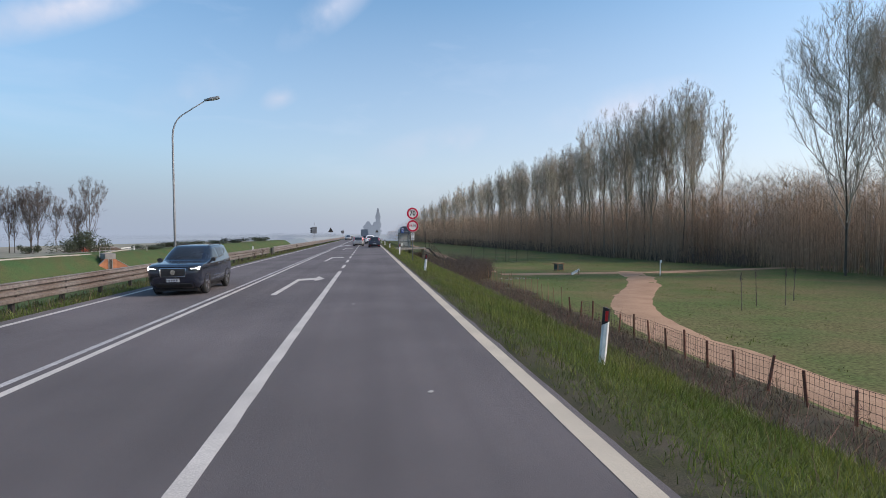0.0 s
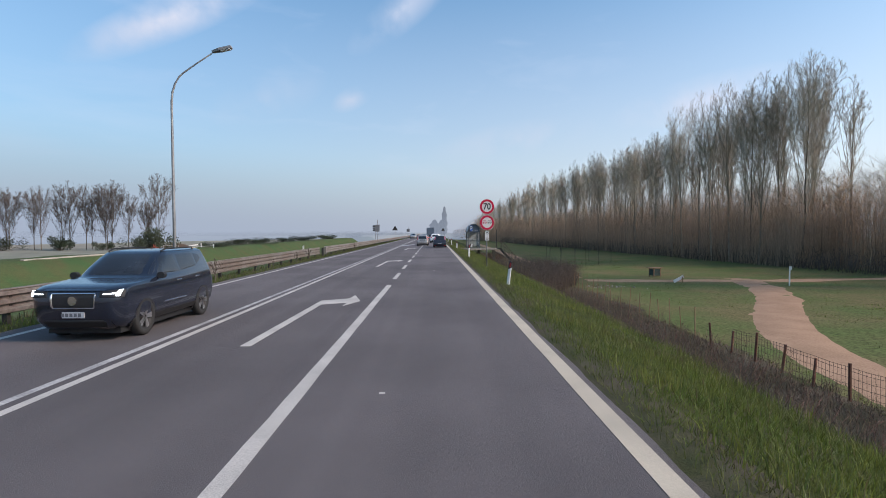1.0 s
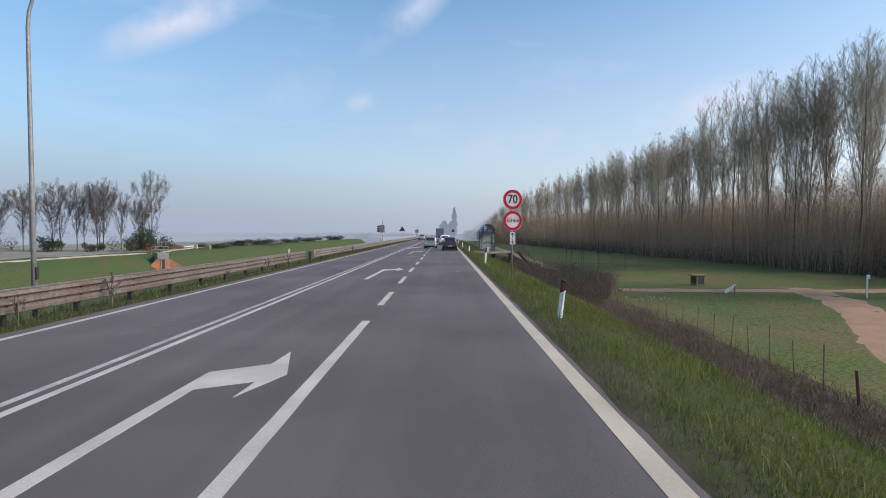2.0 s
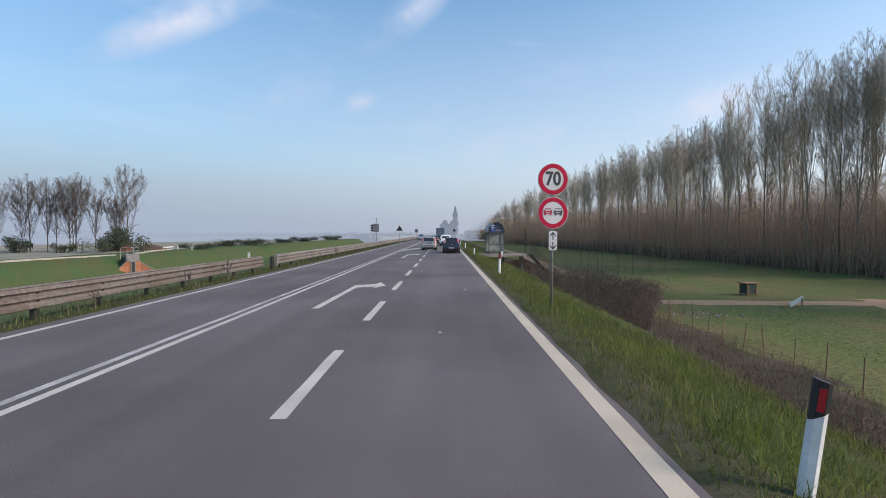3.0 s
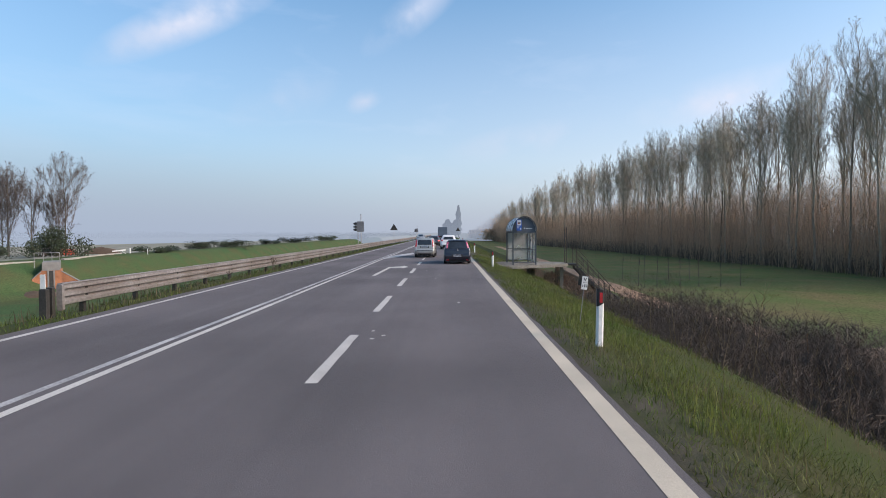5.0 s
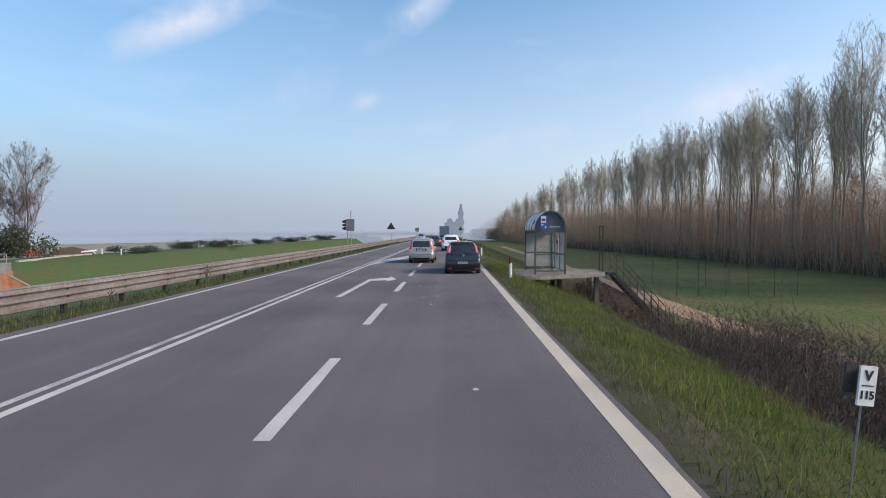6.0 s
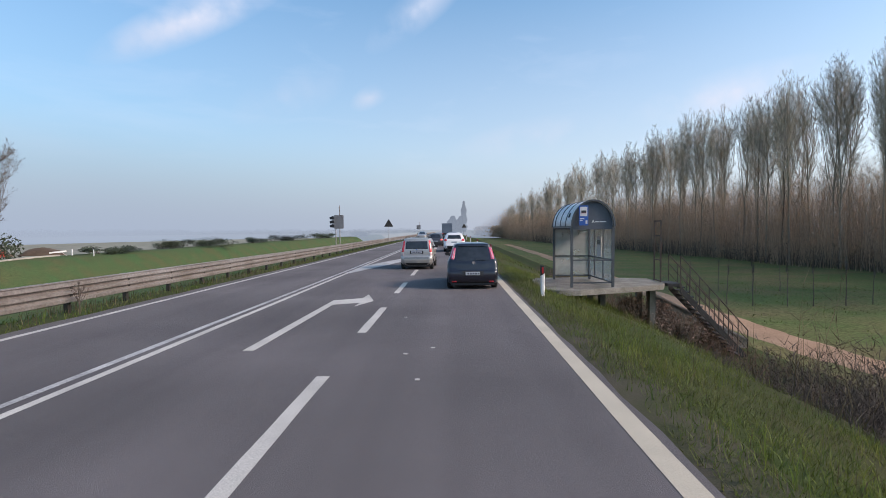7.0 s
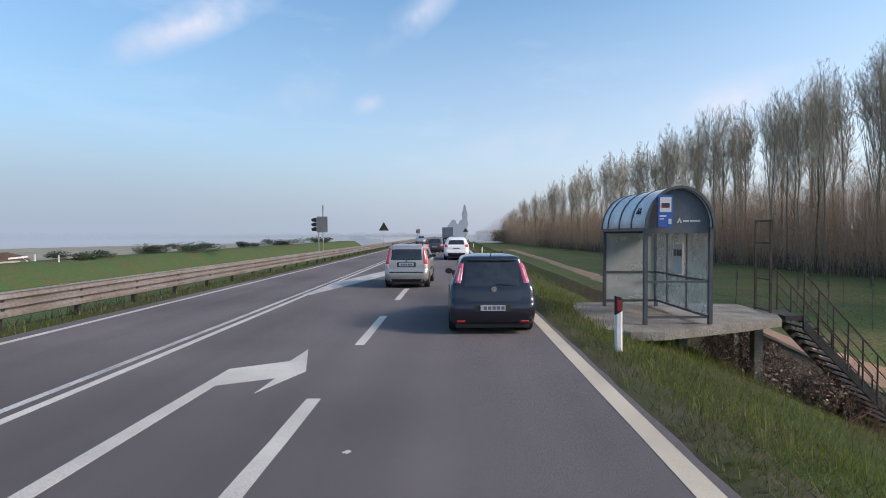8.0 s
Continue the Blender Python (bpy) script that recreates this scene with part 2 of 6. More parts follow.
THICKET = mat("thicket_stems", (0.37, 0.275, 0.185), 0.9, vary=0.3, scale=0.08, fine=2, bump=0, island=0.35)
IVY = mat("evergreen_leaves", (0.030, 0.045, 0.018), 0.7, vary=0.3, scale=2, fine=9, bump=0, island=0.4)
RAIL_STEEL = mat("dull_rail_steel", (0.30, 0.272, 0.255), 0.6, 0.4, vary=0.3, scale=0.8, fine=12, bump=0.12, tint=(0.22, 0.19, 0.17))
STEEL = mat("galvanised_steel", (0.34, 0.33, 0.33), 0.5, 0.6, vary=0.25, scale=0.8, fine=14, bump=0.1)
RUSTY = mat("weathered_steel", (0.215, 0.195, 0.178), 0.65, 0.3, vary=0.4, scale=0.7, fine=10, bump=0.15, tint=(0.165, 0.13, 0.11))
CONCRETE = mat("concrete", (0.25, 0.24, 0.23), 0.9, vary=0.25, scale=1.2, fine=22, bump=0.35)
WHITE = mat("white_plastic", (0.74, 0.74, 0.72), 0.5, vary=0.12, scale=3, fine=15, bump=0.03)
BLACK = mat("black_plastic", (0.018, 0.018, 0.02), 0.5, vary=0.2, scale=3, fine=15, bump=0.03)
RED = mat("red_reflector", (0.45, 0.02, 0.025), 0.3, vary=0.15, scale=6, fine=30, bump=0.05)



def haze_glow_material():
    """Haze painted as a glowing, see-through backdrop: thickest low down and over the open fields, fading upwards into
    the sky.
    """
    m = bpy.data.materials.new("distant_haze_glow")
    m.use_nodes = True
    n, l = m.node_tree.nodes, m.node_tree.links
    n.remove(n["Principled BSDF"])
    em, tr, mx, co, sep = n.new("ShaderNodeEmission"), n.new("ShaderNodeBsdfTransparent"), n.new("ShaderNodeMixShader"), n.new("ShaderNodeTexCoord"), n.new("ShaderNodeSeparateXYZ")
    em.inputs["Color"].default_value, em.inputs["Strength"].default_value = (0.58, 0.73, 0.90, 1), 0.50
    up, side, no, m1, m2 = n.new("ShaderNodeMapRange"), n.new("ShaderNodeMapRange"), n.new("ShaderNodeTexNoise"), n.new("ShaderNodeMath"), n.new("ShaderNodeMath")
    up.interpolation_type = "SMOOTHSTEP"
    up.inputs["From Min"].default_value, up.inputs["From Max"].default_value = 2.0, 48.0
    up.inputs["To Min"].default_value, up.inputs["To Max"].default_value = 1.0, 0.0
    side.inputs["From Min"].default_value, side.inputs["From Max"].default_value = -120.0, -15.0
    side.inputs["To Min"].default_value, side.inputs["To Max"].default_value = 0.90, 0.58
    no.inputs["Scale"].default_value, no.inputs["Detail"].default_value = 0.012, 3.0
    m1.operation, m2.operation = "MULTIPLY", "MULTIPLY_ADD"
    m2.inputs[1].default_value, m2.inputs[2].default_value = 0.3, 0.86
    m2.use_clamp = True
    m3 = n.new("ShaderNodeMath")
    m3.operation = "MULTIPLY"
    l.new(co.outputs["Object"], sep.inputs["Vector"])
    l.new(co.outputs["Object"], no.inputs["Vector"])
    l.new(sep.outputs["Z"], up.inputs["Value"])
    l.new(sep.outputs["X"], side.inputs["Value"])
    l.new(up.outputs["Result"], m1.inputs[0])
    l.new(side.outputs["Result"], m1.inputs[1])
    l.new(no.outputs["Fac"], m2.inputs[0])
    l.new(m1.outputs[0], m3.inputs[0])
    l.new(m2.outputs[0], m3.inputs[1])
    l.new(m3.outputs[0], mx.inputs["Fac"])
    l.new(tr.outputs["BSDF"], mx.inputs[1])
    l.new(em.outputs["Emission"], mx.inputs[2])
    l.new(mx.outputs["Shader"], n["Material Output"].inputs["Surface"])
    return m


# ---- geometry helpers ----


class Build:
    """Gathers vertices and faces of one mesh."""

    def __init__(self):
        self.v, self.f = [], []

    def face(self, *pts):
        k = len(self.v)
        self.v += [tuple(p) for p in pts]
        self.f.append(tuple(range(k, k + len(pts))))
        return self

    def box(self, x0, y0, z0, x1, y1, z1, m=None, bevel=0.0):
        if bevel:
            return self.prism([(x0 + bevel, z0), (x1 - bevel, z0), (x1, z0 + bevel), (x1, z1 - bevel), (x1 - bevel, z1), (x0 + bevel, z1), (x0, z1 - bevel), (x0, z0 + bevel)], y0, y1, m)
        return self.prism([(x0, z0), (x1, z0), (x1, z1), (x0, z1)], y0, y1, m)

    def prism(self, outline, y0, y1, m=None):
        """An outline in x, z drawn out along y."""
        k, n = len(self.v), len(outline)
        pts = [Vector((x, y, z)) for y in (y0, y1) for x, z in outline]
        self.v += [tuple(m @ p) if m else tuple(p) for p in pts]
        self.f += [(k + i, k + (i + 1) % n, k + n + (i + 1) % n, k + n + i) for i in range(n)]
        self.f += [tuple(range(k + n - 1, k - 1, -1)), tuple(range(k + n, k + 2 * n))]
        return self

    def tube(self, pts, radii, sides=6, cap=True):
        """A tapered tube along points."""
        k = len(self.v)
        pts = [Vector(p) for p in pts]
        for i, p in enumerate(pts):
            d = (pts[min(i + 1, len(pts) - 1)] - pts[max(i - 1, 0)]).normalized()
            a = d.orthogonal().normalized() if abs(d.z) > 0.9 else d.cross(Vector((0, 0, 1))).normalized()
            if abs(d.z) > 0.9:
                a = (Vector((1, 0, 0)) - d * d.x).normalized()
            b = d.cross(a)
            r = radii[i] if not isinstance(radii, (int, float)) else radii
            self.v += [tuple(p + (a * math.cos(q) + b * math.sin(q)) * r) for q in (2 * math.pi * j / sides + 0.3 for j in range(sides))]
        for i in range(len(pts) - 1):
            for j in range(sides):
                a0, a1 = k + i * sides + j, k + i * sides + (j + 1) % sides
                self.f.append((a0, a1, a1 + sides, a0 + sides))
        if cap:
            e = k + (len(pts) - 1) * sides
            self.f += [tuple(range(k + sides - 1, k - 1, -1)), tuple(range(e, e + sides))]
        return self

    def disc(self, c, r, y0, y1, seg=40):
        """A round plate that faces along y."""
        return self.prism([(c[0] + r * math.cos(2 * math.pi * i / seg), c[1] + r * math.sin(2 * math.pi * i / seg)) for i in range(seg)], y0, y1)

    def ring(self, c, r0, r1, y0, y1, seg=40):
        k = len(self.v)
        for i in range(seg):
            a = 2 * math.pi * i / seg
            for r, y in ((r0, y0), (r1, y0), (r1, y1), (r0, y1)):
                self.v.append((c[0] + r * math.cos(a), y, c[1] + r * math.sin(a)))
        for i in range(seg):
            a, b = k + 4 * i, k + 4 * ((i + 1) % seg)
            self.f += [(a + j, a + (j + 1) % 4, b + (j + 1) % 4, b + j) for j in range(4)]
        return self

    def mesh(self, name, smooth=False):
        me = bpy.data.meshes.new(name)
        me.from_pydata(self.v, [], self.f)
        bm = bmesh.new()
        bm.from_mesh(me)
        bmesh.ops.recalc_face_normals(bm, faces=bm.faces)
        bm.to_mesh(me)
        bm.free()
        if smooth:
            me.polygons.foreach_set("use_smooth", [True] * len(me.polygons))
        return me


def part(name, b, material, parent=None, label="", smooth=False):
    """ONE mesh object from a Build or a mesh, under a thing or a part."""
    me = b.mesh(name, smooth) if isinstance(b, Build) else b
    if material and not me.materials:
        me.materials.append(material)
    ob = new(name, me)
    ob.parent = parent
    if label:
        ob["label"] = label
    return ob


def thing(name, label, category, m=None, group="", kind=""):
    ob = new(name)
    ob.empty_display_size = 0.2
    if m is not None:
        ob.matrix_basis = m
    return tagged(ob, label, category, group, kind)


def soup(name, verts, tris, material):
    """A large mesh straight from arrays."""
    me = bpy.data.meshes.new(name)
    verts, tris = np.asarray(verts, np.float32), np.asarray(tris, np.int32)
    me.vertices.add(len(verts))
    me.vertices.foreach_set("co", verts.ravel())
    me.loops.add(tris.size)
    me.loops.foreach_set("vertex_index", tris.ravel())
    me.polygons.add(len(tris))
    me.polygons.foreach_set("loop_start", np.arange(0, tris.size, 3, dtype=np.int32))
    me.update(calc_edges=True)
    me.materials.append(material)
    return new(name, me)


rng = np.random.default_rng(7)

# ---- ground ----
RIGHT_Z, LEFT_Z = -3.2, -1.6
SECTION = [(-2500, -2.2), (-600, -2.0), (-140, -1.9), (-70, -1.65), (-56, -1.4), (-52, -1.3), (-49.2, -1.5), (-47.6, -2.6), (-45.8, -4.1), (-44, -4.6), (-34, -4.6), (-26, -3.7), (-19, -2.3), (-15, -1.15),
           (-12.2, -0.35), (-11.2, -0.14), (-10.2, -0.09), (-9.4, -0.12), (0.1, -0.12), (0.5, -0.05), (1.2, -0.16), (2.0, -0.42), (3.6, -0.98), (5.2, -1.65),
           (6.8, -2.45), (8.2, -2.95), (9.6, -2.9), (11, -3.1), (16, RIGHT_Z), (30, RIGHT_Z), (60, RIGHT_Z), (140, -3.0), (600, -3.0), (2500, -3.0)]


def ground_z(x, y):
    """Height of the land at a place."""
    xs, zs = [p[0] for p in SECTION], [p[1] for p in SECTION]
    z = float(np.interp(x, xs, zs))
    rough = 0.0 if -9.7 < x < 0.5 else min(1.0, (x - 0.5) / 3 if x > 0 else (-9.7 - x) / 4)
    return z + rough * (0.10 * noise.noise((x * 0.35, y * 0.35, 3)) + 0.14 * noise.noise((x * 0.07, y * 0.07, 9)))


def make_ground():
    xs = sorted({p[0] for p in SECTION} | set(np.arange(0.5, 12, 0.45).round(2)) | set(np.arange(12, 24, 1.2).round(2)) | set(np.arange(24, 60, 3.0)) | set(np.arange(-46, -10, 1.6).round(2)))
    ys = sorted(set(np.arange(-30, 110, 1.3).round(2)) | set(np.arange(110, 320, 8.0)) | {-600.0, -150.0, -60.0, 400.0, 600.0, 900.0, 1400.0, 2200.0, 3200.0})
    v = [(x, y, ground_z(x, y)) for y in ys for x in xs]
    n = len(xs)
    f = [(j * n + i, j * n + i + 1, (j + 1) * n + i + 1, (j + 1) * n + i) for j in range(len(ys) - 1) for i in range(n - 1)]
    me = bpy.data.meshes.new("ground")
    me.from_pydata(v, [], f)
    me.materials.append(GRASS_GROUND)
    me.materials.append(FIELD)
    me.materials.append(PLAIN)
    me.materials.append(VERGE_SOIL)
    me.materials.append(DEAD_GROUND)
    me.materials.append(BANK)
    for p in me.polygons:
        c = p.center
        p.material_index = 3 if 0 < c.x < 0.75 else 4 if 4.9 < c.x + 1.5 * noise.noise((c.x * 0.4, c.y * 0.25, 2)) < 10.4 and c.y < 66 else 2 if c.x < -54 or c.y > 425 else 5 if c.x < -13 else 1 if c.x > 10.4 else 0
        p.use_smooth = True
    return tagged(new("ground", me), "grassy embankment and flat fields beside the road", "ground", kind="structure")


make_ground()


def haze_ring(radius=285.0, n=72):
    """An added ring that glows in the haze's colour and closes the plain all round."""
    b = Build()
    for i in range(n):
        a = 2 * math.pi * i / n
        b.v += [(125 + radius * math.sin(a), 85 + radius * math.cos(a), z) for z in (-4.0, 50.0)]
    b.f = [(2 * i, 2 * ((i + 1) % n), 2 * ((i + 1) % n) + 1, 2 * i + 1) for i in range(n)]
    return tagged(part("backdrop", b, haze_glow_material(), None, "", True), "glowing backdrop ring painted as pale blue-grey haze over the distant plain", "mist", kind="structure")


haze_ring()

ROAD_L, ROAD_R = -9.75, 0.20


def make_road():
    """A slab of asphalt with ragged edges."""
    b = Build()
    ys = list(np.arange(-30, 130, 0.5)) + list(np.arange(130, 400, 10)) + [600, 1000, 1800, 3000]
    k = 0
    for y in ys:
        l, r = ROAD_L + 0.06 * noise.noise((y * 0.8, 2, 0)), ROAD_R + 0.04 * noise.noise((y * 0.9, 7, 0)) + 0.035 * noise.noise((y * 3.1, 4, 0))
        b.v += [(l - 0.05, y, -0.2), (l, y, -0.01), (-9.2, y, 0.0), (-6.26, y, 0.0), (-3.26, y, 0.0), (0, y, 0.0), (r, y, -0.012), (r + 0.06, y, -0.2)]
    for i in range(len(ys) - 1):
        b.f += [(8 * i + j, 8 * i + j + 1, 8 * i + j + 9, 8 * i + j + 8) for j in range(7)]
    return tagged(part("road", b, ASPHALT), "grey worn asphalt main road with three lanes", "road", kind="structure")


make_road()


def strip(name, x, width, y0, y1, material, label, wob=0.012, z=0.004):
    """A painted line along the road, slightly uneven at its edges."""
    b = Build()
    step = 0.6 if y1 - y0 < 150 else 1.5
    ys = list(np.arange(y0, min(y1, 220), step)) + [y for y in (min(y1, 220), 300, 600, 1500) if y <= y1]
    for y in ys:
        a, c = wob * noise.noise((y * 1.7, x, 1)), wob * noise.noise((y * 1.9, x, 5))
        b.v += [(x - width / 2 + a, y, z), (x + width / 2 + c, y, z)]
    b.f = [(2 * i, 2 * i + 1, 2 * i + 3, 2 * i + 2) for i in range(len(ys) - 1)]
    return tagged(part(name, b, material), label, "road marking", kind="structure")


strip("edge_line", 0.0, 0.21, -30, 600, PAINT_WARM_LIT, "solid white edge line beside the grass verge")
strip("edge_line", -9.26, 0.15, -30, 600, PAINT, "solid white edge line beside the guardrail")
strip("centre_line", -6.36, 0.12, -30, 600, PAINT_OLD, "worn white line of the double centre line")
strip("centre_line", -6.10, 0.13, -30, 600, PAINT, "solid white line of the double centre line")
strip("lane_line", -3.26, 0.17, -30, 22.6, PAINT, "solid white lane line that ends in dashes")
for i in range(24):
    y = 24.95 + i * 5.76
    strip("lane_dash", -3.26, 0.16, y, y + 3.0, PAINT, "white painted dash between two lanes")["group"] = "dashes of the lane line"
# ---- guardrail ----


def rail_profile(x, z):
    """Outline of a corrugated beam that faces the road."""
    w = [(0.0, -0.25), (0.07, -0.225), (0.08, -0.15), (-0.01, -0.10), (-0.01, -0.06), (0.08, -0.03), (0.08, 0.04), (-0.01, 0.08), (-0.01, 0.12), (0.08, 0.15), (0.07, 0.225), (0.0, 0.25)]
    return [(x + a, z + c) for a, c in w] + [(x + a - 0.008, z + c) for a, c in reversed(w)]


RAIL_X, RAIL_Z = -10.78, 0.38


def guardrail(y0, y1, near):
    g = thing("guardrail", "weathered steel guardrail with two stacked corrugated beams on posts" if near else "long galvanised steel guardrail on dark posts in the grass", "guardrail", pose(RAIL_X, y0, 0), kind="structure")
    post = Build().box(-0.17, -0.05, -0.6, -0.06, 0.05, 0.62).mesh("post")
    spacer = Build().box(-0.06, -0.04, 0.2, 0.0, 0.04, 0.56).mesh("spacer")
    y = 0.9
    while y < y1 - y0:
        p = part("post", post, BLACK_STEEL, g)
        p.location.y = y
        s = part("spacer", spacer, BLACK_STEEL, g)
        s.location.y = y
        y += 2.25 if y < 90 else 4.5
    y, i = y0, 0
    while y < y1 - 0.1:
        e = min(y + (4.5 if y < 120 else 20), y1)
        b = Build()
        wob = [0.012 * noise.noise((q * 0.9, 3, 8)) for q in (y, e)]
        for zz in (0.0,):
            prof0, prof1 = rail_profile(wob[0], RAIL_Z), rail_profile(wob[1], RAIL_Z)
            k, n = 0, len(prof0)
            b.v = [(a, y - y0, c + wob[0]) for a, c in prof0] + [(a, e - y0 + 0.12, c + wob[1]) for a, c in prof1]
            b.f = [(q, (q + 1) % n, n + (q + 1) % n, n + q) for q in range(n)] + [tuple(range(n - 1, -1, -1)), tuple(range(n, 2 * n))]
        part("beam", b, RUSTY if near else RAIL_STEEL, g)
        y, i = e, i + 1
    cap = Build().box(-0.09, 0, 0.625, 0.05, y1 - y0, 0.66, bevel=0.012)
    part("top_rail", cap, RUSTY if near else RAIL_STEEL, g)
    return g


BLACK_STEEL = mat("dark_steel", (0.06, 0.055, 0.05), 0.6, 0.4, vary=0.3, scale=3, fine=20, bump=0.1)
g1 = guardrail(-30, 46.0, True)
tail = Build()
stations = [(0.0, 45.9, 1.0), (-0.06, 46.25, 1.0), (-0.18, 46.55, 0.97), (-0.32, 46.78, 0.9)]
for sx, sy, sq in stations:
    tail.v += [(a + sx, sy + 30, RAIL_Z + (c - RAIL_Z) * sq) for a, c in rail_profile(0.006, RAIL_Z)]
for i in range(3):
    tail.f += [(24 * i + q, 24 * i + (q + 1) % 24, 24 * i + 24 + (q + 1) % 24, 24 * i + 24 + q) for q in range(24)]
part("flared_end", tail, RUSTY, g1, "beam end bent back from the road")
g2 = guardrail(48.3, 330, False)
part("end_post", Build().box(-0.2, -0.42, -0.4, -0.04, -0.3, 0.56, bevel=0.02), BLACK_STEEL, g2, "dark end post")
part("end_post", Build().box(-0.2, -0.2, -0.4, -0.06, -0.1, 0.58, bevel=0.02), BLACK_STEEL, g2, "dark end post")
part("end_plate", Build().box(-0.04, -0.09, 0.02, 0.1, -0.004, 0.64, bevel=0.03), RAIL_STEEL, g2, "upright end plate")

# ---- painted arrows ----


def arrow(y, label):
    """A long arrow that bends to the right."""
    b = Build()
    z = 0.005
    outline = [(-4.83, 0.0), (-4.66, 0.0), (-4.57, 4.85), (-3.96, 5.17), (-3.99, 4.55), (-3.67, 5.5), (-4.0, 6.8), (-4.05, 6.05), (-4.73, 5.62)]
    n = len(outline)
    b.v = [(x, q + y, z) for x, q in outline] + [(x, q + y, z - 0.004) for x, q in outline]
    b.f = [(0, 1, 2, 8), (2, 3, 7, 8), (3, 4, 5), (3, 5, 6, 7)] + [(i, (i + 1) % n, n + (i + 1) % n, n + i) for i in range(n)]
    return tagged(part("lane_arrow", b, PAINT), label, "road marking", "arrows of the middle lane", "structure")


for y in (12.95, 32.45, 58.15):
    arrow(y, "white painted merge arrow bending right on asphalt")

def turning_area():
    """Worn white paint where the centre lines part for the turning lane."""
    b = Build()
    b.v = [(-6.2, 72.3, 0.008), (-5.95, 72.3, 0.008), (-5.2, 76.2, 0.008), (-4.4, 80.5, 0.008), (-4.75, 83.5, 0.008), (-5.4, 80.5, 0.008), (-6.0, 77.0, 0.008)]
    b.f = [(0, 1, 2, 6), (6, 2, 3, 5), (5, 3, 4)]
    tagged(part("worn_marking", b, PAINT_OLD), "worn white paint where the centre lines part", "road marking", kind="structure")
    for i, (x, y) in enumerate(((-2.1, 56.6), (-2.35, 57.9), (-1.95, 58.3), (-2.6, 61.1), (-1.3, 49.5), (-2.9, 44.9), (-2.75, 45.2), (-3.0, 45.6), (-1.0, 36.6), (-2.3, 10.4), (-1.2, 2.6), (-1.7, 29.4))):
        f = Build().prism([(0.0, 0.0), (0.035, 0.0), (0.05, 0.004), (0.02, 0.008), (-0.01, 0.005)], -0.03, 0.035, pose(x, y, 0.001, 0, 0, i * 50))
        tagged(part("stone_chip", f, PAINT), "small pale stone chip lying on the asphalt", "stone", "stone chips on the road")


turning_area()

# ---- road signs ----
SIGN_RED = mat("sign_red", (0.42, 0.012, 0.045), 0.6, vary=0.1, scale=3, fine=20, bump=0.02, spec=0.15)
SIGN_WHITE = mat("sign_white", (0.54, 0.55, 0.56), 0.6, vary=0.08, scale=3, fine=20, bump=0.02)
SIGN_BLACK = mat("sign_black", (0.02, 0.025, 0.03), 0.5, vary=0.1, scale=3, fine=20, bump=0.02)
SIGN_BLUE = mat("sign_blue", (0.015, 0.09, 0.36), 0.45, vary=0.1, scale=3, fine=20, bump=0.02)
SIGN_BACK = mat("sign_back_grey", (0.22, 0.22, 0.23), 0.6, 0.3, vary=0.2, scale=2, fine=15, bump=0.05)


def text_part(name, words, size, m, material, parent, label=""):
    """Raised lettering, facing -y, centred at m."""
    cu = bpy.data.curves.new(name, "FONT")
    cu.body, cu.size, cu.align_x, cu.align_y, cu.extrude = words, size, "CENTER", "CENTER", 0.002
    cu.offset = size * 0.028
    tmp = new(name + "_curve", cu)
    me = bpy.data.meshes.new_from_object(tmp.evaluated_get(bpy.context.evaluated_depsgraph_get()))
    bpy.data.objects.remove(tmp)
    me.transform(m @ pose(0, 0, 0, 90, 0, 0))
    return part(name, me, material, parent, label)


def car_symbol(b, cx, cz, s):
    """The rear of a car as a flat sign symbol, in x, z."""
    def bar(x0, z0, x1, z1):
        b.box(cx + x0 * s, -0.024, cz + z0 * s, cx + x1 * s, -0.019, cz + z1 * s)
    bar(-0.5, 0.10, 0.5, 0.20)
    bar(-0.5, -0.02, -0.24, 0.07)
    bar(0.24, -0.02, 0.5, 0.07)
    bar(-0.45, -0.14, 0.45, -0.05)
    bar(-0.36, 0.44, 0.36, 0.50)
    bar(-0.42, -0.30, -0.24, -0.17)
    bar(0.24, -0.30, 0.42, -0.17)
    for q in (-1, 1):
        b.prism([(cx + q * 0.46 * s, cz + 0.2 * s), (cx + q * 0.40 * s, cz + 0.2 * s), (cx + q * 0.30 * s, cz + 0.48 * s), (cx + q * 0.36 * s, cz + 0.48 * s)], -0.024, -0.019)


